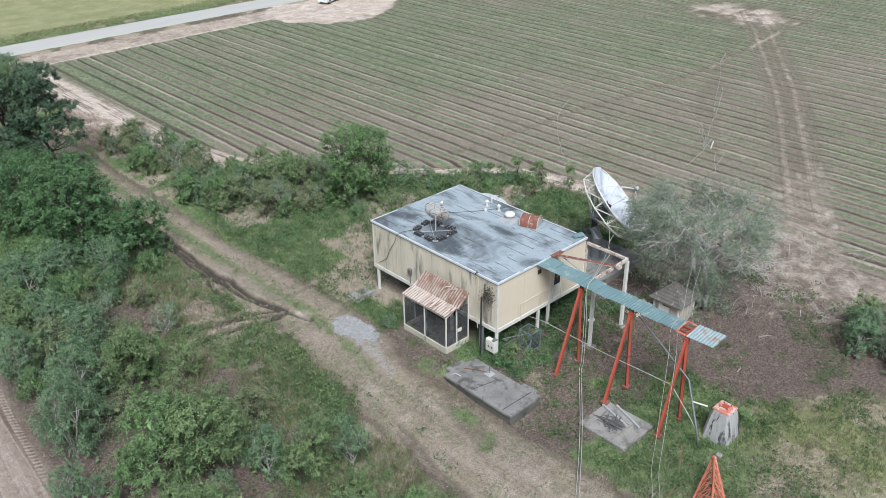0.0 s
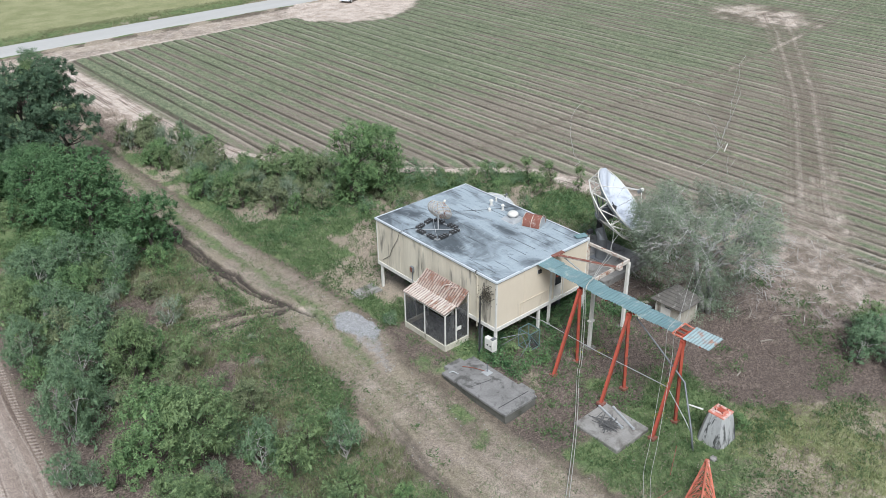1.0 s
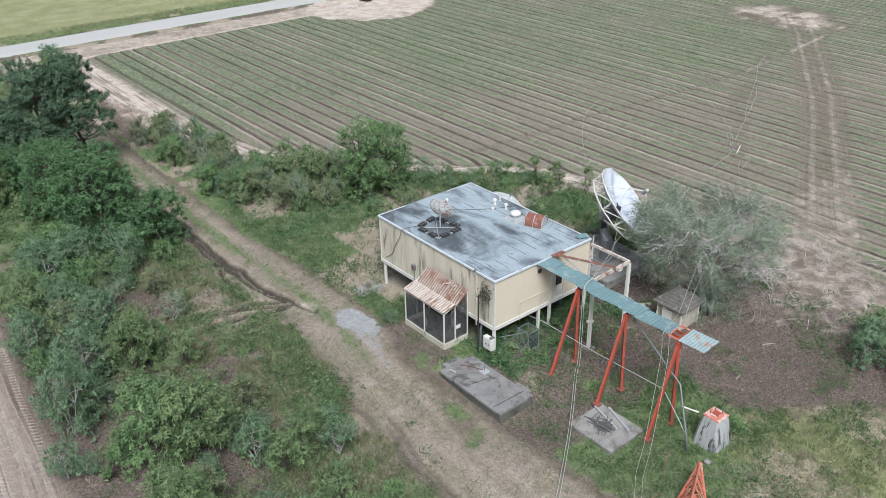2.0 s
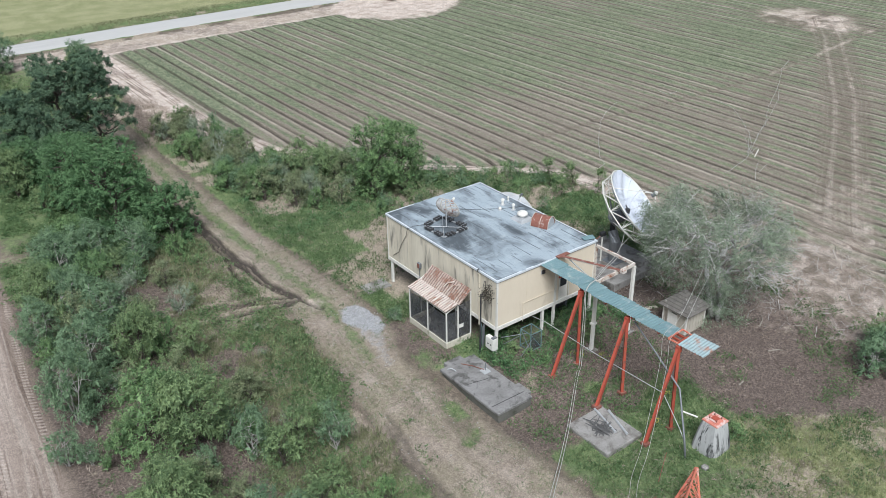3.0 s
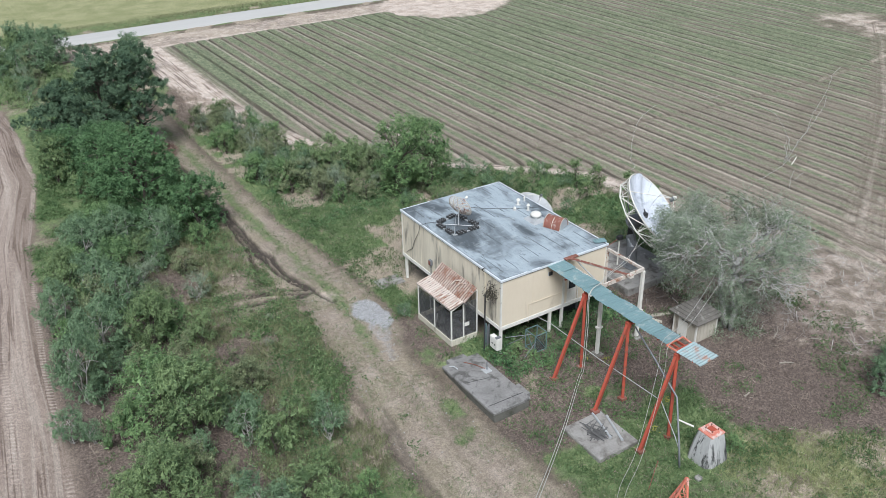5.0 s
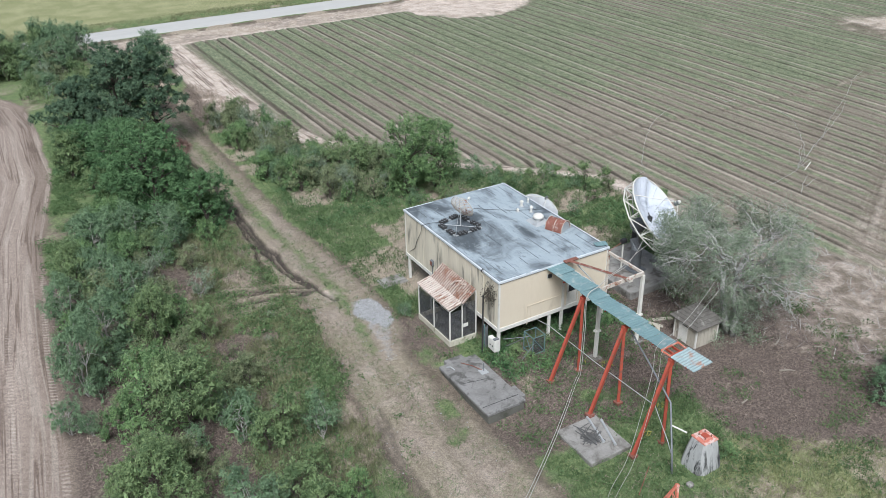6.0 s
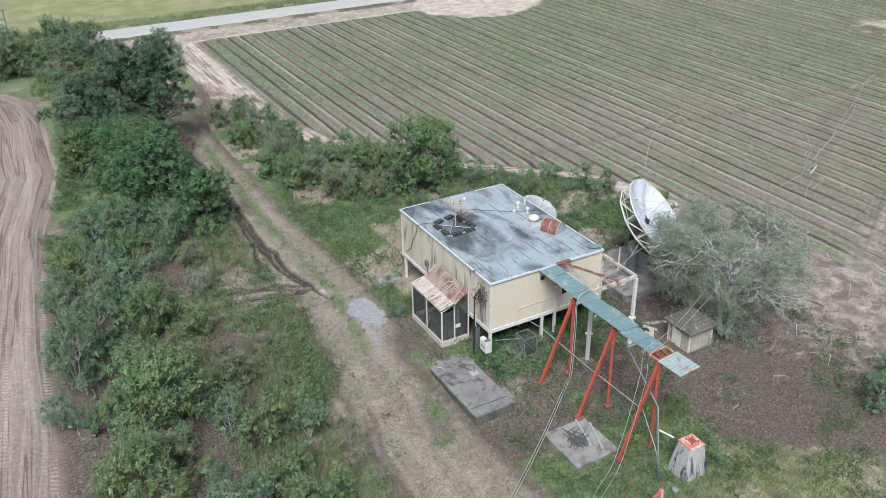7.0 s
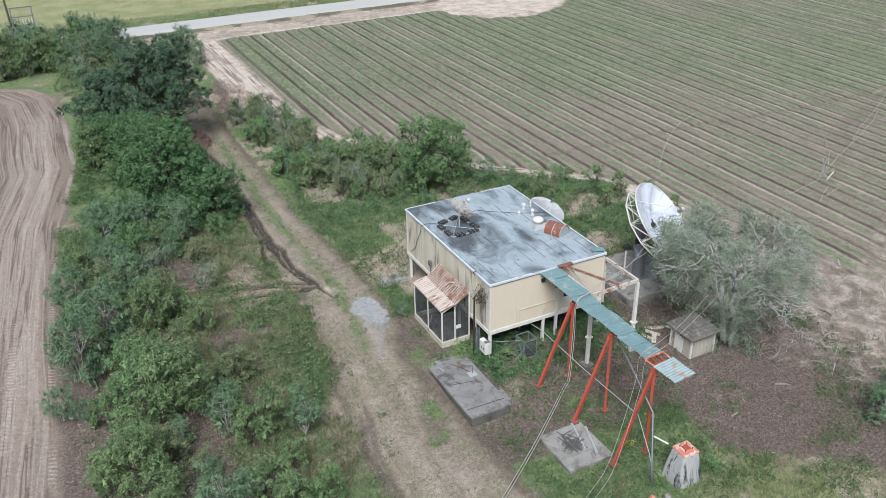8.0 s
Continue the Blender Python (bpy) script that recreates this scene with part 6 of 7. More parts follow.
def build_wall_side():
    # dead vine and a skeleton antenna on a dark pole
    a = thing("vine_pole", (-0.72, 0.68, 0), "dark pole topped by a small antenna overgrown with dead vine", "pole")
    part("pole", tubed([(-0.72, 0.68, -0.2), (-0.70, 0.68, 4.3)], 0.06, 0.05), DARK_STEEL, a)
    part("loop", tubed([(-0.5 + 0.42 * math.cos(k * math.pi / 8), 0.62 + 0.36 * math.cos(k * math.pi / 8), 4.62 + 0.5 * math.sin(k * math.pi / 8)) for k in range(17)], 0.016, sides=5), DARK_STEEL, a)
    rng = np.random.default_rng(9)
    pts = np.array([-0.42, 0.46, 4.35]) + rng.normal(size=(420, 3)) * np.array([0.2, 0.2, 0.3])
    v, f = leaf_cards(rng, pts - np.array([-0.72, 0.68, 0]), 0.11, 0.6)
    link("vine", fast_mesh("vine", v, f, leaf_material("dead_vine_leaves", (0.05, 0.045, 0.035), (0.11, 0.095, 0.07), (0.07, 0.06, 0.05))), a, "dark dead vine leaves")
    # conduits below the corner
    for k, y in enumerate((1.05, 1.22, 0.92)):
        single("standpipe", tubed([(-0.12 - 0.1 * k, y, -0.2), (-0.12 - 0.1 * k, y, 1.7)], 0.05), (GREY_STEEL, TEAL, GREY_STEEL)[k], (-0.12 - 0.1 * k, y, 0), "upright grey conduit pipe under the building", "pipe", "corner conduits")
    b = thing("breaker_box", (-0.15, 0.2, 0.75), "white steel breaker box fixed to the corner post", "box")
    part("case", boxed((-0.34, -0.12, 0.38), (-0.04, 0.62, 1.24), 0.02), WHITE, b)
    part("cover", boxed((-0.365, -0.09, 0.42), (-0.342, 0.59, 1.2), 0.006), WHITE, b)
    for y in (0.08, 0.34):
        part("knockout", tubed([(-0.366, y, 0.78), (-0.378, y, 0.78)], 0.06, sides=10), DARK_STEEL, b)
    part("bracket", boxed((-0.34, -0.1, 1.25), (0.0, 0.1, 1.32)), GREY_STEEL, b)
    # steel cage left on the ground
    c = thing("steel_cage", (2.3, -0.75, 0), "open faded green steel cage frame standing in weeds", "frame")
    x0, x1, y0, y1, h = 1.72, 2.62, -1.3, -0.35, 1.38
    for x in (x0, x1):
        for y in (y0, y1):
            part("upright", tubed([(x, y, -0.1), (x, y, h)], 0.035, sides=6), CAGE_STEEL, c)
    for z in (0.15, h):
        for p, q in (((x0, y0), (x1, y0)), ((x1, y0), (x1, y1)), ((x1, y1), (x0, y1)), ((x0, y1), (x0, y0))):
            part("rail", tubed([(*p, z), (*q, z)], 0.03, sides=6), CAGE_STEEL, c)
    part("brace", tubed([(x0, y0, 0.15), (x0, y1, h)], 0.022, sides=5), CAGE_STEEL, c)
    part("brace", tubed([(x0, y0, h), (x1, y0, 0.15)], 0.022, sides=5), CAGE_STEEL, c)
    part("panel", boxed((x0 + 0.05, y0 + 0.02, 0.2), (x1 - 0.05, y0 + 0.03, h - 0.06)), SCREEN, c)
    for k, (p, q) in enumerate((((0.25, -0.2, 1.25), (1.75, -0.9, 1.3)), ((0.6, 0.3, 0.2), (1.6, -0.5, 1.0)), ((1.75, -1.35, 1.0), (0.9, -1.3, 0.05)))):
        single("scrap_pipe", tubed([p, q], 0.022, sides=6), GREY_STEEL, p, "thin loose pipe propped against the cage", "pipe", "scrap pipes")
    # dark machine under the floor
    g = thing("old_generator", (6.6, 1.6, 0), "dark machine on a skid under the building", "machine")
    part("skid", boxed((5.7, 1.0, -0.05), (7.5, 2.2, 0.18), 0.02), DARK_STEEL, g)
    part("block", boxed((5.9, 1.15, 0.18), (7.0, 2.05, 0.95), 0.06), DARK_STEEL, g)
    part("radiator", boxed((7.05, 1.1, 0.18), (7.3, 2.1, 1.1), 0.03), GREY_STEEL, g)
    for x in (6.1, 6.45, 6.8):
        part("pipe", tubed([(x, 1.4, 0.95), (x, 1.4, 1.25), (x + 0.2, 1.8, 1.3)], 0.06), GREY_STEEL, g)


build_wall_side()


# ---- steel frame at the corner, cable bridge and its legs ----
def build_bridge():
    s = thing("steel_canopy_frame", (6.6, -1.7, 0), "rusting white steel frame on two tall posts beside the building", "frame")
    a, b, c, d = (8.38, -0.16, 4.98), (8.38, -3.35, 5.0), (4.98, -3.4, 4.95), (4.95, -0.2, 4.95)
    for p, q in ((a, b), (b, c), (c, d)):
        part("beam", beam(bmesh.new(), p, q, 0.12, 0.2, 0.01), RUSTY_WHITE, s)
    for x, y in ((8.38, -3.35), (4.98, -3.4)):
        col = part("post", boxed((x - 0.1, y - 0.1, -0.2), (x + 0.1, y + 0.1, 4.88), 0.012), WHITE, s)
        part("footing", boxed((x - 0.32, y - 0.32, -0.2), (x + 0.32, y + 0.32, 0.1), 0.03), PALE_CONCRETE, col)
        part("bracket", boxed((x - 0.2, y - 0.14, 1.95), (x + 0.2, y + 0.14, 2.08), 0.01), WHITE, col)
    part("wall_post", boxed((8.36, -0.15, 1.7), (8.5, -0.03, 4.9)), RUSTY_WHITE, s)
    r = thing("rusted_beam", (6.0, -1.6, 5.1), "fallen rust-brown steel beam lying across the frame", "beam")
    part("web", beam(bmesh.new(), (5.1, -0.15, 5.32), (6.9, -3.65, 5.16), 0.14, 0.1, 0.01), RUSTY_WHITE, r)
    part("flange", beam(bmesh.new(), (5.1, -0.15, 5.38), (6.9, -3.65, 5.22), 0.2, 0.02), RUST, r)
    part("plate", boxed((4.75, -0.32, 5.335), (5.75, -0.02, 5.4), 0.01), RUST, r)
    part("end_tab", boxed((6.75, -3.9, 5.1), (7.05, -3.6, 5.3), 0.01), RUSTY_WHITE, r)
    single("diagonal_brace", beam(bmesh.new(), (5.45, -0.3, 5.25), (5.55, -2.2, 4.6), 0.06, 0.06), GALV, (5.5, -1, 4.6), "grey steel strut hanging below the rusted beam", "strut")
    # the covered cable bridge: rails, sheets and painted legs
    g = thing("cable_bridge", (4.1, -6, 0), "raised cable bridge roofed with teal corrugated sheets on red steel legs", "bridge")
    for x in (3.98, 4.42):
        part("rail", beam(bmesh.new(), (x, -0.2, 5.02), (x - 0.02, -12.1, 4.9), 0.07, 0.12), RED_PAINT, g)
    for y in (-1.6, -3.4, -5.4, -7.4, -9.3, -10.6, -11.8):
        part("cross_bar", beam(bmesh.new(), (3.58, y, 4.98), (4.56, y, 4.98), 0.08, 0.1), RED_PAINT, g)
    for k in range(9):
        y = -0.02 - k * 1.115
        rng = random.Random(k)
        tilt, side = rng.uniform(-0.04, 0.04), rng.uniform(-0.05, 0.05)
        part("roof_sheet", corrugated((3.42 + side, y, 5.2 - 0.008 * k + 0.012 * (k % 2)), (0.02, -1.16, tilt * 0.4), (1.36 - 0.02 * k, 0.05 * rng.uniform(-1, 1), tilt), 0.19, 0.045, seed=k), TEAL, g)
    part("roof_sheet", corrugated((3.5, -10.75, 5.02), (0.1, -1.62, -0.02), (1.25, -0.05, 0.2), 0.19, 0.045, seed=31), BLEACHED, g, "loose teal end sheet, bleached along its edge")
    part("end_frame", beam(bmesh.new(), (3.45, -10.12, 5.12), (4.65, -10.12, 5.2), 0.07, 0.07), FADED_RED, g)
    part("end_frame", beam(bmesh.new(), (3.45, -10.12, 5.1), (3.62, -10.75, 5.0), 0.07, 0.07), FADED_RED, g)
    part("end_frame", beam(bmesh.new(), (4.65, -10.12, 5.18), (4.7, -10.8, 5.08), 0.07, 0.07), FADED_RED, g)
    for y, ft in ((-3.45, 0.0), (-7.1, 0.0), (-10.75, -0.25)):
        fy = y - 0.4
        for foot in ((1.2, fy, ft), (3.3, fy, ft)):
            leg = part("leg", beam(bmesh.new(), (3.6, y, 4.9), foot, 0.16, 0.16, 0.015), RED_PAINT, g)
            part("foot_plate", boxed((foot[0] - 0.2, foot[1] - 0.2, foot[2] - 0.1), (foot[0] + 0.2, foot[1] + 0.2, foot[2] + 0.05)), RUST, leg)
        part("gusset", boxed((3.45, y - 0.12, 4.5), (3.75, y + 0.12, 4.92), 0.02), RED_PAINT, g)
    # pipes strung along the legs
    single("strung_pipe", tubed([(2.9, 0.6, 1.6), (3.2, -1.0, 1.62), (3.15, -5.5, 1.62), (3.1, -10.5, 1.85), (2.6, -12.2, 0.75), (2.3, -12.9, 0.3)], 0.024, sides=6), GALV, (3.1, -5, 1.6), "thin pale pipe strung along the red legs", "pipe", smooth=True)
    single("bent_standpipe", tubed([(2.1, -13.15, -0.4), (2.35, -12.75, 0.6), (3.25, -11.42, 2.6), (3.5, -9.4, 3.75), (3.62, -7.6, 4.85)], 0.06, 0.045), GREY_STEEL, (2.1, -13.1, -0.3), "grey bent standpipe leaning up to the bridge", "pipe", smooth=True)


build_bridge()


def cable(name, pts, r, label, mat=WIRE, group=""):
    """A slack cable through points, rounded by Catmull-Rom."""
    out = []
    p = [Vector(q) for q in pts]
    p = [p[0] * 2 - p[1]] + p + [p[-1] * 2 - p[-2]]
    for a, b, c, d in zip(p, p[1:], p[2:], p[3:]):
        for k in range(6):
            t = k / 6
            out.append(0.5 * ((2 * b) + (c - a) * t + (2 * a - 5 * b + 4 * c - d) * t * t + (3 * b - a - 3 * c + d) * t**3))
    out.append(p[-2])
    return single(name, tubed(out, r, sides=5), mat, pts[0], label, "cable", group, smooth=True)


def build_cables():
    for k in (0, 1):
        o = 0.16 * k
        cable("guy_cable", [(12.9 + 0.6 * k, 1.4 - 0.5 * k, 4.1), (10.2, -0.6, 4.5), (7.6 + 0.5 * k, -2.2, 5.1), (5.6 + 0.3 * k, -3.2, 5.5), (4.4 + o, -3.75, 5.5), (3.36 + o * 0.4, -4.05, 5.28), (3.2, -4.15 - o, 3.2), (2.9, -4.4 - o, 0.5), (2.3, -4.75 - o, 0.06), (-1.5, -7.85 - o, 0.06), (-5.6, -10.9 - 1.2 * o, 0.06), (-12, -15.4 - 2 * o, 0.05)], 0.019, "slack pale guy cable draped from the dish over the bridge", group="guy cables")
    for k in (0, 1):
        o = 0.45 * k
        cable("guy_cable", [(15.0 + o, -4.0 - o, 5.5), (13.2 + o, -5.3 - o, 4.9), (8.6, -7.6 - o, 4.7), (4.9, -9.55 - o, 5.45), (3.32, -9.9 - o, 5.25), (2.9, -10.2 - o, 3.9), (1.6, -10.9 - o, 1.5), (0.3, -11.6 - o, 0.1), (-1.6, -12.65 - o, 0.0), (-3.2, -13.8 - o, 0.05), (-9, -17.6 - o, 0.05)], 0.012, "slack pale guy cable hanging from the tree over the bridge", group="guy cables")


build_cables()


def build_field_wires():
    """Loose guy wires of the fallen mast, lying over the crop rows."""
    runs = [
        [(26.5, 16.4), (27.4, 16.7), (28.4, 18.2), (32.5, 22.3), (36.7, 25.8), (39.3, 27.2), (41.5, 28.1)],
        [(48.5, 28.5), (48.3, 26.6), (49.8, 26.5)],
        [(50.7, 22.0), (50.4, 20.6), (50.0, 19.0), (47.4, 16.1), (44.6, 13.1), (42.3, 11.6), (39.6, 9.7)],
        [(34.6, 8.5), (38.3, 9.2), (39.9, 9.7), (42.2, 10.5)],
        [(40.1, 9.9), (45.2, 12.5), (48.5, 14.0), (53.4, 16.9), (57.2, 18.8), (62.2, 21.4), (66.7, 24.2), (70.9, 25.9)],
        [(42.6, 11.2), (48.6, 14.0), (51.2, 15.2), (55.8, 17.4), (59.4, 19.6)],
        [(44.3, 13.2), (42.5, 12.0), (41.0, 10.6), (39.5, 9.8)],
        [(43.9, 12.5), (42.5, 11.3), (40.7, 10.3), (40.0, 9.5)],
        [(38.9, 8.1), (37.2, 7.2), (35.2, 5.8)],
        [(39.0, 7.3), (36.7, 6.6)],
    ]
    rng = random.Random(8)
    for run in runs:
        pts = []
        for (ax, ay), (bx, by) in zip(run, run[1:]):
            n = max(2, int(math.hypot(bx - ax, by - ay) / 0.5))
            for k in range(n):
                x, y = ax + (bx - ax) * k / n + rng.uniform(-0.06, 0.06), ay + (by - ay) * k / n + rng.uniform(-0.06, 0.06)
                pts.append((x, y, max(ground_at(x, y), ground_at(x + 0.3, y), ground_at(x - 0.3, y)) + 0.06))
        pts.append((run[-1][0], run[-1][1], ground_at(*run[-1]) + 0.1))
        cable("loose_wire", pts, 0.016, "pale loose guy wire lying across the crop rows", group="loose wires")
    single("wire_anchor", tubed([(39.9, 9.2, ground_at(39.9, 9.2) + 0.1), (41.5, 9.9, ground_at(41.5, 9.9) + 0.12)], 0.05, sides=6), WHITE, (40.7, 9.6, 0), "white anchor rod lying among the loose wires", "rod")


build_field_wires()


# ---- yard: slabs, pier, shed, fallen mast ----
def build_yard():
    s = thing("foundation_slab", (-2.6, -2, 0), "low dark-stained concrete foundation slab with ledges", "slab")
    part("cap", boxed((-3.93, -4.8, 0.06), (-1.3, 0.62, 0.25), 0.03), CONCRETE, s)
    # side faces in a darker concrete than the cap
    part("base", boxed((-3.84, -4.77, -1.1), (-1.36, 0.55, 0.055), 0.03), DARK_CONCRETE, s, "dark base under the slab")
    part("ledge", boxed((-1.298, -4.35, -0.4), (-0.98, -3.25, 0.19), 0.03), CONCRETE, s)
    part("ledge", boxed((-3.3, 0.622, -0.4), (-2.0, 1.1, 0.19), 0.03), CONCRETE, s)
    part("crack_ridge", beam(bmesh.new(), (-3.8, -4.1, 0.252), (-1.4, -4.15, 0.252), 0.04, 0.012), DARK_STEEL, s)
    part("crack_ridge", beam(bmesh.new(), (-3.6, -1.6, 0.252), (-2.2, -1.9, 0.252), 0.03, 0.012), DARK_STEEL, s)
    single("bent_rebar", tubed([(-2.6, 0.2, 0.29), (-2.2, -0.4, 0.31), (-1.9, -1.1, 0.29)], 0.025, sides=6), RUST, (-2.2, -0.4, 0.28), "rusty bent bar lying on the slab", "bar")
    st = thing("pipe_stub", (-1.85, -1.1, 0.25), "short pipe stub standing on the slab", "pipe")
    part("pipe", tubed([(-1.85, -1.2, 0.25), (-1.85, -1.2, 0.85)], 0.035), GREY_STEEL, st)
    part("flange", boxed((-2.15, -1.5, 0.25), (-1.65, -1.0, 0.29), 0.005), GALV, st)
    single("scrap_heap", tubed([(-3.6, 0.3, 0.28), (-3.4, 0.1, 0.34), (-3.3, -0.2, 0.28)], 0.03, sides=6), GALV, (-3.5, 0.2, 0.28), "small twist of scrap wire on the slab", "scrap")
    single("broken_slab", boxed((-2.3, 11.0, -0.2), (-0.35, 12.3, 0.08), 0.04), PALE_CONCRETE, (-1.2, 11.6, 0), "cracked pale concrete slab beside the building corner", "slab")
    # second pad
    single("small_pad", boxed((-1.2, -10.6, -0.8), (1.6, -7.5, -0.14), 0.04), PALE_CONCRETE, (0.2, -9, -0.5), "weathered pale concrete pad in the grass", "slab")
    ash = bmesh.new()
    arng = random.Random(31)
    ring = [ash.verts.new((0.1 + math.cos(a * 0.35) * 0.6 * arng.uniform(0.6, 1.1), -9.0 + math.sin(a * 0.35) * 0.5 * arng.uniform(0.6, 1.1), -0.134)) for a in range(18)]
    top = ash.verts.new((0.1, -9.0, -0.115))
    for a in range(18):
        ash.faces.new((ring[a], ring[(a + 1) % 18], top))
    single("ash_patch", ash, BLOCK, (0.1, -9.0, -0.13), "black ash of an old fire on the pad", "ash")
    for p, q in (((1.0, -7.6, -0.08), (0.45, -9.6, -0.08)), ((1.5, -8.2, -0.08), (0.85, -10.1, -0.08))):
        pipe = thing("flanged_pipe", p, "pale grey pipe with a flanged end lying on the pad", "pipe", "pad pipes")
        part("pipe", tubed([p, q], 0.07, sides=10), GALV, pipe)
        for e in (p, q):
            part("flange", tubed([Vector(e) - Vector((0.02, 0.06, 0)), Vector(e) + Vector((0.02, 0.06, 0))], 0.085, sides=10), GALV, pipe)
    rng = random.Random(4)
    for k in range(26):
        x, y = rng.uniform(-0.3, 0.55), rng.uniform(-9.3, -8.1)
        a, n = (0.35 if k % 2 else 1.85) + rng.uniform(-0.25, 0.25), rng.uniform(0.25, 0.55)
        dx, dy = math.cos(a) * n, math.sin(a) * n
        z = -0.13 + rng.uniform(0, 0.14)
        single("broken_stick", tubed([(x - dx, y - dy, z), (x, y, z + 0.03), (x + dx, y + dy, z + rng.uniform(-0.02, 0.06))], 0.03, 0.018, 5), BLOCK, (x, y, z), "dark broken stick in a pile on the pad", "stick", "stick pile")
    # tapered mast pier with a red cap
    p = thing("mast_pier", (3.8, -13.5, -0.3), "tapered streaked concrete mast pier with a red painted top", "pier")
    bm, rings = bmesh.new(), []
    for h, half in ((-0.8, 0.88), (0.0, 0.80), (0.8, 0.67), (1.42, 0.54), (1.5, 0.51)):
        ring = []
        for k in range(24):
            a = 2 * math.pi * (k + 0.5) / 24 + math.pi / 4
            m = max(abs(math.cos(a - math.pi / 4)), abs(math.sin(a - math.pi / 4)))
            rad = half / (0.85 * m + 0.15)
            ring.append(bm.verts.new((3.8 + rad * math.cos(a - math.pi / 4), -13.5 + rad * math.sin(a - math.pi / 4), h)))
        rings.append(ring)
    for a, b in zip(rings, rings[1:]):
        for k in range(24):
            bm.faces.new((a[k], a[(k + 1) % 24], b[(k + 1) % 24], b[k]))
    bm.faces.new(rings[-1])
    part("body", bm, PIER, p)
    part("cap", boxed((3.3, -14.0, 1.48), (4.3, -13.0, 1.58), 0.03), CAP_RED, p, "faded red painted cap")
    part("base_plate", boxed((3.5, -13.8, 1.58), (4.1, -13.2, 1.63), 0.008), CAP_RED, p)
    part("socket", boxed((3.62, -13.68, 1.642), (3.98, -13.32, 1.68), 0.008), RED_PAINT, p)
    for dx in (-0.22, 0.22):
        for dy in (-0.22, 0.22):
            part("bolt", tubed([(3.8 + dx, -13.5 + dy, 1.64), (3.8 + dx, -13.5 + dy, 1.76)], 0.03, sides=6), RUST, p)
    single("cast_off_rod", tubed([(3.35, -12.7, 1.45), (2.9, -11.9, 1.62)], 0.05, 0.04), WHITE, (3.3, -12.7, 1.45), "white insulator rod leaning on the pier", "rod")
    single("loose_stone", boxed((2.0, -14.55, -0.35), (2.35, -14.2, -0.1), 0.07), PALE_CONCRETE, (2.2, -14.4, -0.3), "pale lump of broken concrete in the grass", "stone")
    # pump shed
    h = thing("pump_shed", (11.9, -4.9, 0), "small weathered board shed with a mossy hipped roof", "shed")
    x0, x1, y0, y1, t = 10.9, 12.75, -5.95, -4.1, 1.5
    part("wall", boxed((x0, y0, -0.1), (x0 + 0.08, y1, t)), WOOD, h)
    part("wall", boxed((x0 + 0.082, y0, -0.1), (x1, y0 + 0.08, t)), WOOD, h)
    part("wall", boxed((x1 - 0.08, y0 + 0.082, -0.1), (x1, y1, t)), WOOD, h)
    part("wall", boxed((x0 + 0.082, y1 - 0.08, -0.1), (x1 - 0.082, y1, t)), WOOD, h)
    for k in range(6):
        y = y0 + 0.05 + k * 0.3
        part("board", boxed((x0 - 0.024, y, -0.05), (x0, y + 0.27, t - 0.03)), WOOD, h)
        x = x0 + 0.1 + k * 0.3
        part("board", boxed((x, y0 - 0.024, -0.05), (x + 0.27, y0, t - 0.03)), WOOD, h)
    for x, y in ((x0 - 0.04, y0 - 0.04), (x1 - 0.06, y0 - 0.04), (x0 - 0.04, y1 - 0.06)):
        part("corner_board", boxed((x, y, -0.08), (x + 0.1, y + 0.1, t)), WHITE, h)
    door = part("door", boxed((x0 - 0.06, -5.25, 0.0), (x0 - 0.025, -4.5, 1.5), 0.006), WHITE, h, "white plank door, slightly ajar")
    part("strap", boxed((x0 - 0.075, -5.25, 1.2), (x0 - 0.061, -4.8, 1.26)), DARK_STEEL, door)
    ap, o = (11.75, -4.95, 2.62), 0.3
    eaves = [(x0 - o, y0 - o), (x1 + o, y0 - o), (x1 + o, y1 + o), (x0 - o, y1 + o)]
    for k in range(4):
        a, b = eaves[k], eaves[(k + 1) % 4]
        bm = bmesh.new()
        for c in range(7):
            f0, f1 = c / 7, min((c + 1.12) / 7, 1)
            q = []
            for f, lift in ((f0, 0.045), (f1, 0.0)):
                for e in (a, b):
                    q.append(bm.verts.new((e[0] + (ap[0] - e[0]) * f, e[1] + (ap[1] - e[1]) * f, t + 0.02 + (ap[2] - t) * f + lift)))
            bm.faces.new((q[0], q[1], q[3], q[2]))
            low = [bm.verts.new(v.co - Vector((0, 0, 0.05))) for v in (q[0], q[1])]
            bm.faces.new((q[1], q[0], low[0], low[1]))
        part("roof_slope", bm, SHINGLE, h)
    part("soffit", boxed((x0 - o + 0.03, y0 - o + 0.03, t - 0.02), (x1 + o - 0.03, y1 + o - 0.03, t + 0.02)), WOOD, h)
    for k, (p_, q_) in enumerate((((10.2, -3.2, 0.06), (9.5, -1.2, 0.1)), ((10.6, -2.9, 0.25), (10.0, -3.6, 0.08)), ((10.9, -3.1, 0.1), (10.2, -2.5, 0.3)), ((12.2, -2.6, 0.06), (10.6, -2.0, 0.06)))):
        single("fallen_board", beam(bmesh.new(), p_, q_, 0.3, 0.04), WOOD, p_, "fallen weathered board beside the shed", "board", "shed boards")
    # the foot of the fallen mast: three legs that taper to its pivot
    m = thing("fallen_mast", (0.62, -14.85, 0.7), "foot of a fallen red lattice mast tapering to a point", "mast")
    tip = Vector((0.62, -14.85, 0.8))
    ax = Vector((-0.882, -0.472, -0.02)).normalized()
    sd = Vector((0, 0, 1)).cross(ax).normalized()
    up = ax.cross(sd)

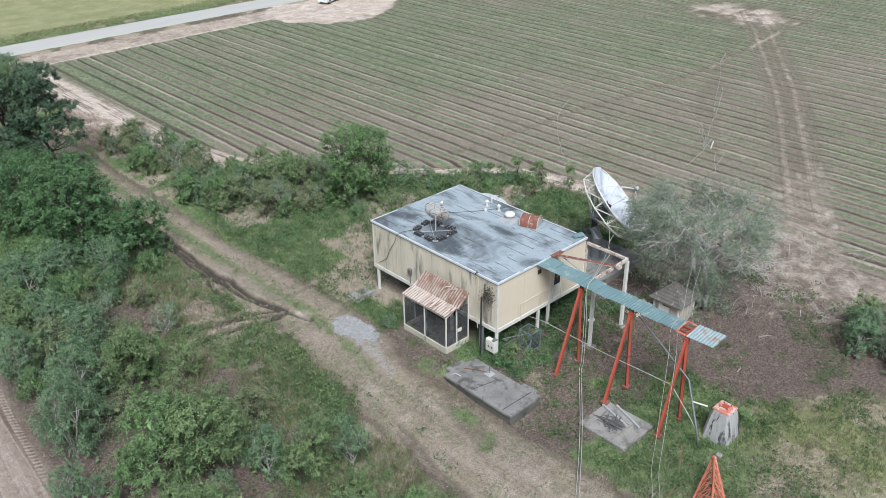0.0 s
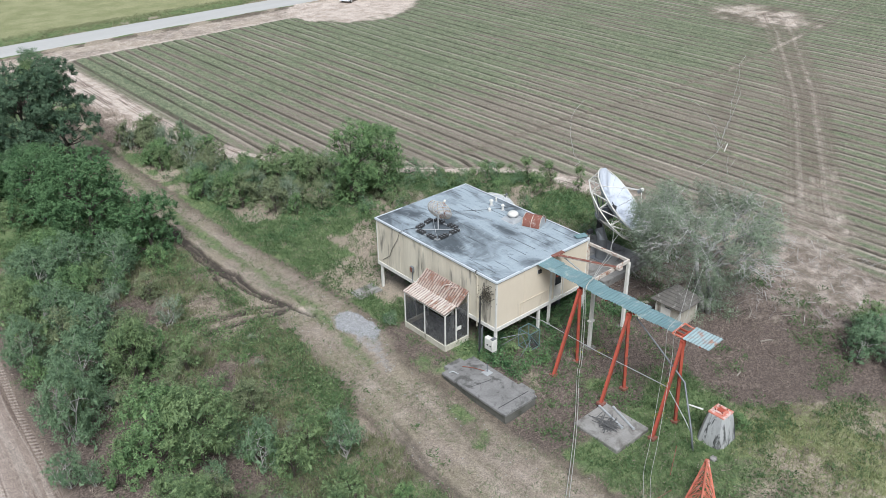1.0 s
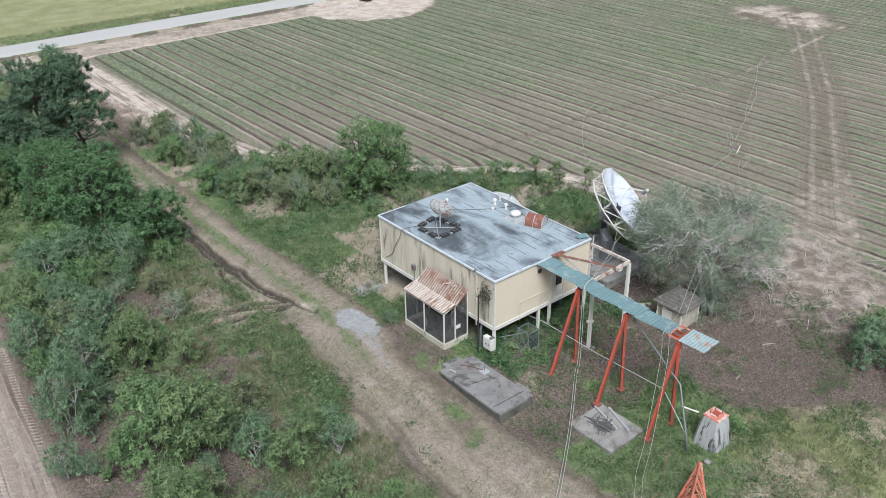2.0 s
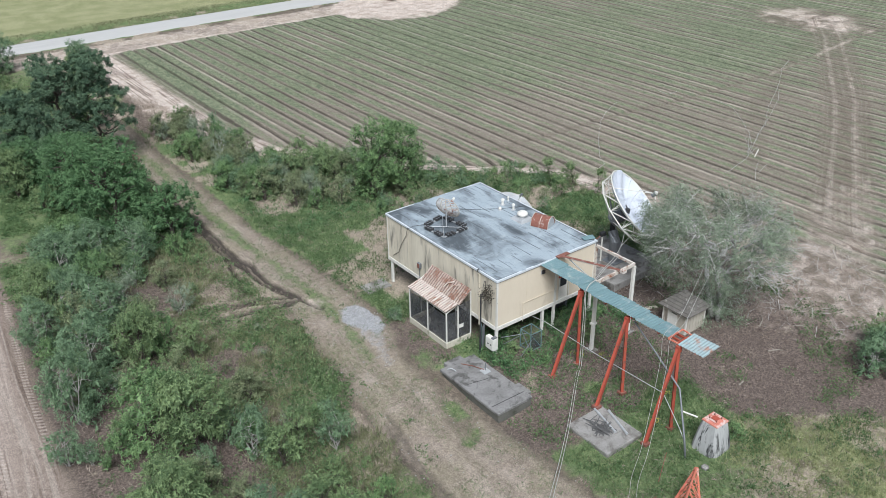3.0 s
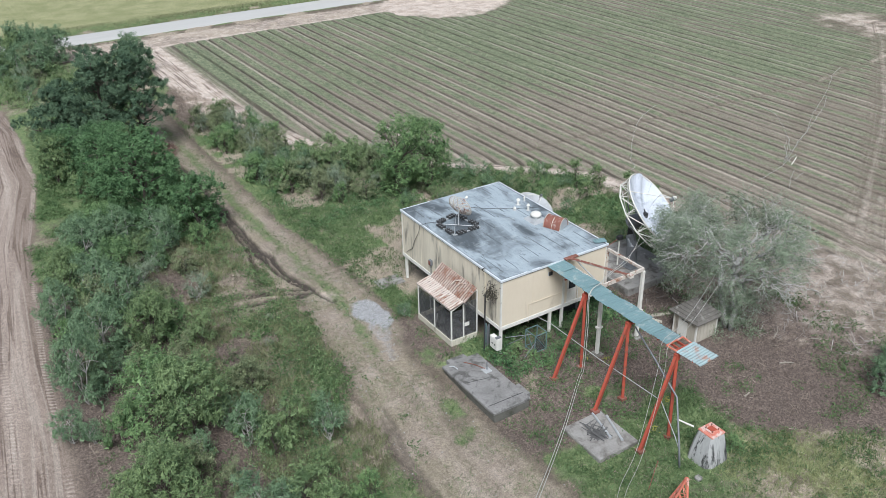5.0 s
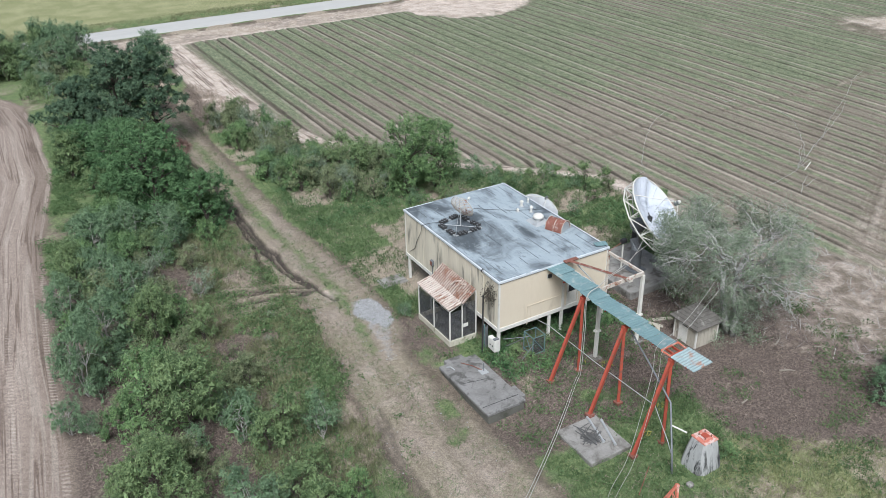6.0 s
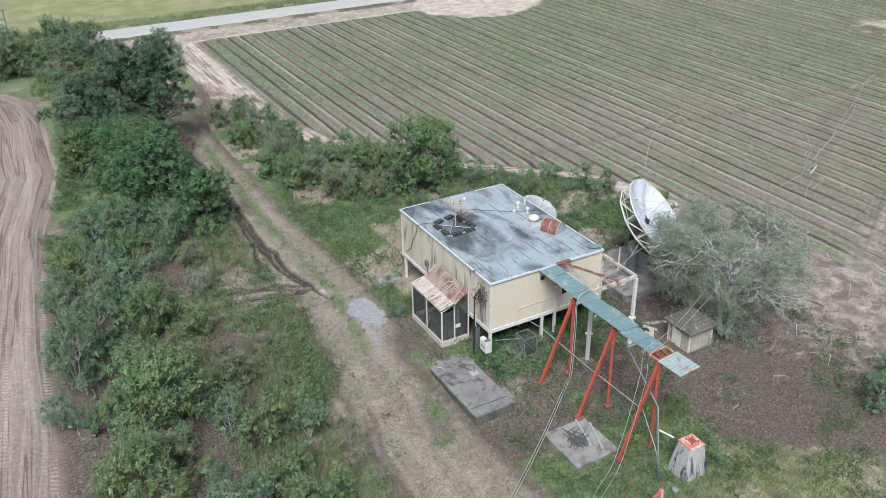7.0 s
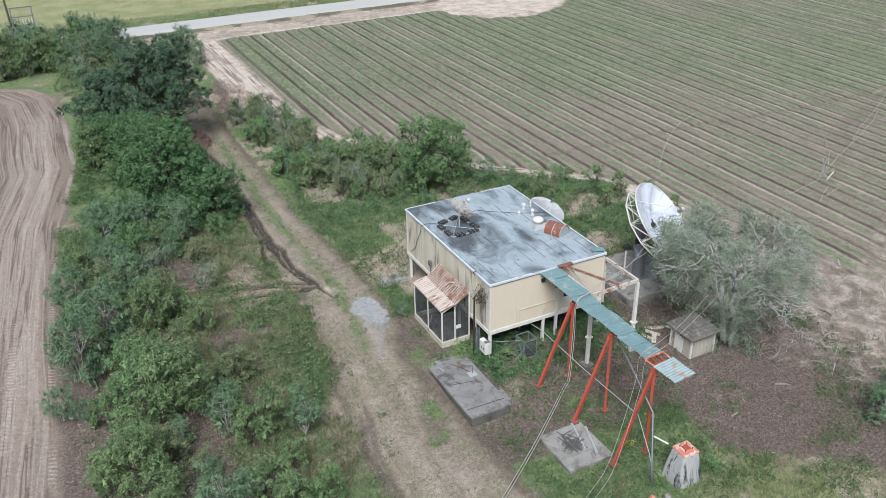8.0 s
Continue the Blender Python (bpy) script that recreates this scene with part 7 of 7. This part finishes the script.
    def station(s):
        r = 0.1 + 0.95 * min(s / 3.2, 1)
        return [tip + ax * s + (sd * math.cos(a) + up * math.sin(a)) * r for a in (math.pi / 2, math.pi * 7 / 6, math.pi * 11 / 6)]

    stops = [0.0, 0.8, 1.55, 2.35, 3.2, 4.4, 5.6, 6.8, 8.0, 9.2]
    for k in range(3):
        part("leg", tubed([station(s)[k] for s in stops], 0.055, sides=8), FADED_RED, m)
    for a, b in zip(stops, stops[1:]):
        A, B = station(a), station(b)
        for k in range(3):
            part("brace", tubed([B[k], B[(k + 1) % 3]], 0.026, sides=5), FADED_RED, m)
            part("brace", tubed([A[k], B[(k + 1) % 3]], 0.024, sides=5), FADED_RED, m)
            part("brace", tubed([B[k], A[(k + 1) % 3]], 0.024, sides=5), FADED_RED, m)
    part("pivot", tubed([tip - ax * 0.12, tip + ax * 0.1], 0.13, sides=10), FADED_RED, m)
    # rods and wire in the grass by the mast
    for p_, q_ in (((-0.6, -13.6, -0.2), (0.3, -13.2, 1.0)), ((-2.6, -14.2, -0.1), (-2.0, -14.6, 0.4))):
        single("ground_rod", tubed([p_, q_], 0.02, sides=6), RUST, p_, "thin rusting rod sticking out of the grass", "rod")
    # dead limbs on the cleared ground
    for k, (x, y, n, a) in enumerate(((16.1, -8.0, 1.5, 0.5), (18.6, -7.0, 1.3, 1.2), (20.2, -6.2, 1.4, 1.5), (13.9, -10.6, 0.9, -0.6), (17.5, -10, 0.8, 2.2), (22.4, -6.0, 1.2, 1.8), (9.6, -11.2, 0.7, 0.3))):
        dx, dy = math.cos(a) * n / 2, math.sin(a) * n / 2
        z = ground_at(x, y)
        bm = tubed([(x - dx, y - dy, z + 0.05), (x + 0.1, y - 0.08, z + 0.13), (x + dx, y + dy, z + 0.06)], 0.06, 0.03, 6)
        tube(bm, [(x, y, z + 0.1), (x + dy * 0.6, y + dx * 0.5, z + 0.22)], 0.03, 0.012, 5)
        single("dead_limb", bm, LOG, (x, y, z), "pale dead limb lying on bare ground", "branch", "dead limbs")


build_yard()


# ---- along the road ----
def build_roadside():
    paint = surface("white_car_paint", (0.78, 0.80, 0.82), (0.70, 0.72, 0.74), 0.3, 0, 1, 4, 0.3, bump=0)
    rubber = surface("tyre_rubber", (0.03, 0.03, 0.03), (0.02, 0.02, 0.02), 0.85)
    c = thing("parked_car", (54, 89.6, 0), "white car parked on the bare ground by the road", "car")
    prof = [(-2.3, 0.35), (-2.32, 0.8), (-2.1, 0.98), (-1.55, 1.05), (-0.95, 1.5), (0.6, 1.52), (1.3, 1.08), (2.15, 0.95), (2.3, 0.7), (2.28, 0.35)]
    bm, sides = bmesh.new(), []
    for s, tuck in ((-0.9, 0.16), (0.9, -0.16)):
        sides.append([bm.verts.new((54 + x, 89.6 + s + (tuck if h > 1.1 else 0), h)) for x, h in prof])
    n = len(prof)
    for k in range(n):
        bm.faces.new((sides[0][k], sides[0][(k + 1) % n], sides[1][(k + 1) % n], sides[1][k]))
    bm.faces.new(sides[0][::-1])
    bm.faces.new(sides[1])
    body = part("body", bm, paint, c)
    for s in (-1, 1):
        y = 89.6 + s * 0.84
        part("side_window", boxed((54 - 0.9, y - 0.03, 1.1), (54 + 0.65, y + 0.03, 1.42)), GLASS, body)
        for x in (-1.45, 1.45):
            w = part("wheel", tubed([(54 + x, 89.6 + s * 0.7, 0.34), (54 + x, 89.6 + s * 0.93, 0.34)], 0.34, sides=18), rubber, c)
            part("rim", tubed([(54 + x, 89.6 + s * 0.93, 0.34), (54 + x, 89.6 + s * 0.945, 0.34)], 0.2, sides=12), GALV, w)
        part("headlight", boxed((54 + 2.2, 89.6 + s * 0.62 - 0.15, 0.72), (54 + 2.31, 89.6 + s * 0.62 + 0.15, 0.84)), GALV, body)
    part("windscreen", beam(bmesh.new(), (54 + 1.27, 89.6, 1.13), (54 + 0.68, 89.6, 1.5), 1.35, 0.03), GLASS, body)
    part("rear_window", beam(bmesh.new(), (54 - 1.5, 89.6, 1.12), (54 - 1.0, 89.6, 1.47), 1.35, 0.03), GLASS, body)
    c.rotation_euler = (0, 0, 0.35)
    # utility pole and rack of transformers beside the far hedge
    u = thing("utility_pole", (-21.2, 103.5, 0), "dark wooden utility pole beside the road", "pole")
    part("pole", tubed([(-21.2, 103.5, -0.4), (-21.6, 103.7, 9.5)], 0.17, 0.12, 10), BARK, u)
    arm = part("crossarm", beam(bmesh.new(), (-22.7, 103.7, 8.9), (-20.4, 103.7, 8.9), 0.1, 0.12), BARK, u)
    for x in (-22.6, -22.0, -21.1, -20.5):
        part("insulator", tubed([(x, 103.7, 8.96), (x, 103.7, 9.15)], 0.05), GALV, arm)
    r = thing("switch_rack", (-19.6, 101, 0), "grey steel switch rack with white insulators by the road", "frame")
    for x in (-21.0, -18.2):
        part("upright", boxed((x - 0.08, 100.9, -0.8), (x + 0.08, 101.1, 4.4)), GREY_STEEL, r)
    for h in (1.8, 3.0, 4.3):
        part("crossbar", boxed((-21.2, 100.92, h), (-18.0, 101.08, h + 0.14)), GREY_STEEL, r)
    for k in range(7):
        x = -20.8 + k * 0.4
        part("insulator", tubed([(x, 101, 1.95), (x, 101, 2.7)], 0.09, 0.05, 8), WHITE, r)
    for x in (-20.4, -19.2):
        part("transformer", tubed([(x, 101.0, 0.6), (x, 101.0, 1.75)], 0.34, sides=14), GREY_STEEL, r)


build_roadside()


# ---- ground cover that nobody could count ----
def cover():
    rng = np.random.default_rng(42)

    def spread(n, x0, x1, y0, y1, weight):
        x, y = rng.uniform(x0, x1, n), rng.uniform(y0, y1, n)
        keep = rng.random(n) < weight(x, y, zones(x, y))
        x, y = x[keep], y[keep]
        blocked = (np.abs(x - W / 2) < W / 2) & (np.abs(y - D / 2 - 1.2) < D / 2 - 1.2)
        for lo, hi, bot, top in ((-4.0, -0.95, -4.9, 1.15), (-2.2, 0, 2.2, 6.6), (-1.25, 1.65, -10.7, -7.4), (2.8, 4.8, -14.5, -12.5), (11.3, 16.7, 0.5, 6.5), (10.8, 13.1, -6, -3.8)):
            blocked |= (x > lo) & (x < hi) & (y > bot) & (y < top)
        return x[~blocked], y[~blocked]

    def tufts(name, n, area, weight, per, size, aspect, mat, high, label, upright, wide):
        x, y = spread(n, *area, weight)
        base = np.stack([x, y, ground_height(x, y)], 1)
        pts = np.repeat(base, per, 0)
        off = rng.normal(size=pts.shape) * np.array([wide, wide, 0])
        off[:, 2] = rng.random(len(pts)) * high
        v, f = leaf_cards(rng, pts + off, size, aspect, 0.3, upright)
        ob = new(name, fast_mesh(name, v, f, mat))
        tagged(ob, label, "vegetation", kind="stuff")

    yard = (-24, 26, -21, 30)
    open_ = lambda z: (1 - z["gravel"]) * (1 - z["plot"]) * (1 - z["crop"]) * (1 - 0.8 * z["track"]) * (1 - z["rut"])
    tufts("green_grass", 64000, yard, lambda x, y, z: z["green"] * open_(z) * (1 - np.clip(z["bright"], 0, 1) * 0.8) * (0.25 + 0.75 * step(0.4, 0.58, fractal(x * 1.2, y * 1.2, 19))), 7, 0.26, 0.14, GRASS, 0.16, "green grass tufts over the yard and thicket", 0.9, 0.12)
    tufts("dry_grass", 22000, yard, lambda x, y, z: np.clip(z["straw"] * 1.1, 0, 1) * open_(z), 6, 0.28, 0.11, STRAW, 0.1, "straw-coloured dry grass between the weeds", 0.35, 0.16)
    tufts("low_weeds", 12000, (-23.5, -8, -14, 47), lambda x, y, z: step(0.42, 0.6, fractal(x * 0.45, y * 0.45, 23) + 0.25 * z["green"] - 0.1) * open_(z) * (1 - 0.6 * z["dense"]), 16, 0.16, 0.55, WEED, 0.3, "low broad-leaved weeds of the thicket floor", 0.0, 0.24)
    tufts("rank_grass", 9000, (-16.5, -8.4, -13, 27), lambda x, y, z: (1 - z["rut"]) * (1 - z["track"]) * (1 - z["plot"]) * step(0.4, 0.58, fractal(x * 0.5, y * 0.5, 37)), 8, 0.42, 0.1, RANK_GRASS, 0.3, "rank olive grass between thicket and track", 0.8, 0.16)
    tufts("tall_weeds", 2600, (-17, -8.6, -13, 26), lambda x, y, z: (1 - z["rut"]) * (1 - z["track"]) * (1 - z["plot"]) * step(0.46, 0.62, fractal(x * 0.4, y * 0.4, 39)), 22, 0.14, 0.42, LEAF_SHRUB, 0.75, "tall leafy weeds at the edge of the thicket", 0.2, 0.2)
    tufts("yard_weeds", 9500, (-3.5, 24, -20, 30), lambda x, y, z: step(0.5, 0.72, fractal(x * 0.4, y * 0.4, 77) + 0.22 * z["green"] + 0.22 * (np.hypot(x - 3, y + 5) < 6) + 0.3 * (np.hypot((x - 4.5) / 5.5, (y + 0.6) / 3.4) < 1) + 0.25 * (np.abs(x + 2.6) < 2.5) * (np.abs(y + 1.9) < 3.9)) * open_(z) * (1 - 0.35 * z["litter"]), 18, 0.14, 0.55, WEED, 0.24, "patches of green weeds in the yard", 0.0, 0.22)
    tufts("shade_weeds", 2600, (-1.2, 10.2, -2.6, 9), lambda x, y, z: step(0.38, 0.6, fractal(x * 0.6, y * 0.6, 29)) * step(7, 2, y), 20, 0.15, 0.5, LEAF_OAK, 0.42, "dark green weeds in the shade of the building", 0.0, 0.24)
    tufts("dead_twigs", 15000, (2, 27, -16, 3), lambda x, y, z: np.clip(z["litter"] + 0.6 * z["bright"] * (x > 12), 0, 1) * 0.9, 4, 0.24, 0.09, LITTER, 0.05, "dead twigs and leaf litter on bare ground", 0.0, 0.3)
    tufts("thicket_twigs", 13000, (-20, -8.5, -12, 26), lambda x, y, z: np.clip(0.25 + 0.3 * z["straw"] + 0.5 * z["litter"], 0, 1) * open_(z), 5, 0.32, 0.07, LITTER, 0.12, "dead twigs lying among the weeds", 0.1, 0.3)
    wear = lambda x, y, z: z["track"] * (1 - z["gravel"]) * (1 - z["rut"]) * step(0.36, 0.56, fractal(x * 0.55, y * 0.3, 35)) * (1 - 0.6 * step(0.45, 0.8, z["bright"]))
    tufts("track_grass", 9000, (-10.5, -3, -20, 56), wear, 5, 0.17, 0.16, GRASS, 0.07, "short worn grass on the dirt track", 0.4, 0.16)
    tufts("track_straw", 8000, (-10.5, -3, -20, 56), lambda x, y, z: z["track"] * (1 - z["gravel"]) * (1 - z["rut"]) * 0.6, 4, 0.2, 0.1, STRAW, 0.04, "trodden dry straw on the dirt track", 0.0, 0.2)
    tufts("fallen_branches", 620, (11, 29, -13, 6), lambda x, y, z: np.clip(z["litter"] + z["bright"], 0, 1) * step(10, 16, x + 0.4 * y), 3, 1.0, 0.035, PALE_BARK, 0.1, "pale fallen branches on the bare ground", 0.0, 0.25)
    tufts("brush_stalks", 3000, (-4, 2.5, 43, 67), lambda x, y, z: z["litter"] * 0.9, 5, 0.45, 0.08, STRAW, 0.2, "dead brown stalks beside the headland", 0.5, 0.2)
    tufts("lawn_grass", 9000, (3, 26, -22, -9), lambda x, y, z: step(0.6, -1.2, y + 0.87 * np.maximum(x - 7.5, 0) + 13.2 + 2.5 * (fractal(x * 0.3, y * 0.3, 15) - 0.5)) * (0.3 + 0.7 * step(0.4, 0.6, fractal(x * 0.5, y * 0.5, 16))), 6, 0.24, 0.16, LAWN, 0.12, "fresh yellow-green grass at the edge of the yard", 0.5, 0.16)
    tufts("verge_grass", 9000, (-60, 110, 101.2, 105.0), lambda x, y, z: 0.35 + 0.6 * step(0.4, 0.6, fractal(x * 0.2, y * 0.6, 14)), 6, 0.3, 0.2, RANK_GRASS, 0.16, "rank grass on the road verge", 0.5, 0.3)
    tufts("hedge_weeds", 5200, (-3, 24, 5, 50), lambda x, y, z: z["green"] * open_(z) * step(0.35, 0.5, fractal(x * 0.4, y * 0.4, 66)) * ((x > 9.2) | (y > 22)), 16, 0.17, 0.5, LEAF_OAK, 0.5, "rank dark weeds at the foot of the hedge", 0.0, 0.3)
    tufts("headland_grass", 6000, (-4, 27, 10, 54), lambda x, y, z: z["green"] * open_(z) * 0.9, 8, 0.34, 0.13, GRASS, 0.25, "rank grass along the hedge", 0.8, 0.18)
    tufts("yellowing_weeds", 10, (2.6, 5.5, -10.5, -2.5), lambda x, y, z: 0.5 + 0 * x, 40, 0.16, 0.5, YELLOW_LEAF, 0.35, "yellowing weeds under the cable bridge", 0.0, 0.18)
    # crop plants on the nearer ridges
    x, y = rng.uniform(6, 78, 22000), rng.uniform(-16, 84, 22000)
    k = np.round((x - ROW0) / ROW - 0.5)
    x = ROW0 + (k + 0.5) * ROW + rng.normal(size=len(x)) * 0.26
    z = zones(x, y)
    keep = rng.random(len(x)) < z["crop"] * np.clip(2.2 * (fractal(x * 0.06, y * 0.06, 91) - 0.2), 0.1, 1)
    x, y = x[keep], y[keep]
    base = np.stack([x, y, ground_height(x, y)], 1)
    pts = np.repeat(base, 4, 0) + rng.normal(size=(len(base) * 4, 3)) * np.array([0.1, 0.2, 0.0]) + np.array([0, 0, 0.06])
    v, f = leaf_cards(rng, pts, 0.17, 0.2, 0.3, 0.5)
    mat = leaf_material("young_cane", (0.22, 0.24, 0.155), (0.31, 0.32, 0.22), (0.26, 0.27, 0.18), 0.2)
    tagged(new("crop_plants", fast_mesh("crop_plants", v, f, mat)), "young grass-like crop in long field rows", "vegetation", kind="stuff")
    # loose stones on the gravel and the track
    n = 2600
    x, y = spread(9000, -10.5, -3, -12, 14, lambda x, y, z: np.clip(z["gravel"] * 0.7 + z["track"] * 0.03, 0, 1))
    x, y = x[:n], y[:n]
    r = rng.uniform(0.02, 0.055, len(x))
    oct_ = np.array([(1, 0, 0), (0, 1, 0), (-1, 0, 0), (0, -1, 0), (0, 0, 0.8), (0, 0, -0.8)], float)
    tri = np.array([(0, 1, 4), (1, 2, 4), (2, 3, 4), (3, 0, 4), (1, 0, 5), (2, 1, 5), (3, 2, 5), (0, 3, 5)])
    base = np.stack([x, y, ground_height(x, y) + r * 0.4], 1)
    v = base[:, None] + oct_[None] * r[:, None, None] * rng.uniform(0.7, 1.4, (len(x), 6, 1))
    f = tri[None] + 6 * np.arange(len(x))[:, None, None]
    mat = surface("pale_stones", (0.42, 0.415, 0.40), (0.27, 0.265, 0.255), 0.9, 0, 3, 14, 0.7)
    tagged(new("gravel_stones", fast_mesh("gravel_stones", v.reshape(-1, 3), f.reshape(-1, 3), mat)), "loose pale gravel stones on the track", "gravel", kind="stuff")

    # heap of dead brush at the edge of the track
    n = 900
    a, r = rng.uniform(0, 6.283, n), rng.random(n) ** 0.6
    pts = np.stack([-7.5 + np.cos(a) * r * 1.5, 46.2 + np.sin(a) * r * 2.3, (1 - r**2) * 0.9 * rng.random(n) + 0.05], 1)
    v, f = leaf_cards(rng, pts, 0.75, 0.07, 0.3)
    mat = leaf_material("dead_brush", (0.13, 0.08, 0.065), (0.30, 0.20, 0.165), (0.20, 0.13, 0.105), 0.3)
    tagged(new("brush_heap", fast_mesh("brush_heap", v, f, mat)), "heap of dead reddish-brown brush beside the track", "brush", kind="stuff")


cover()
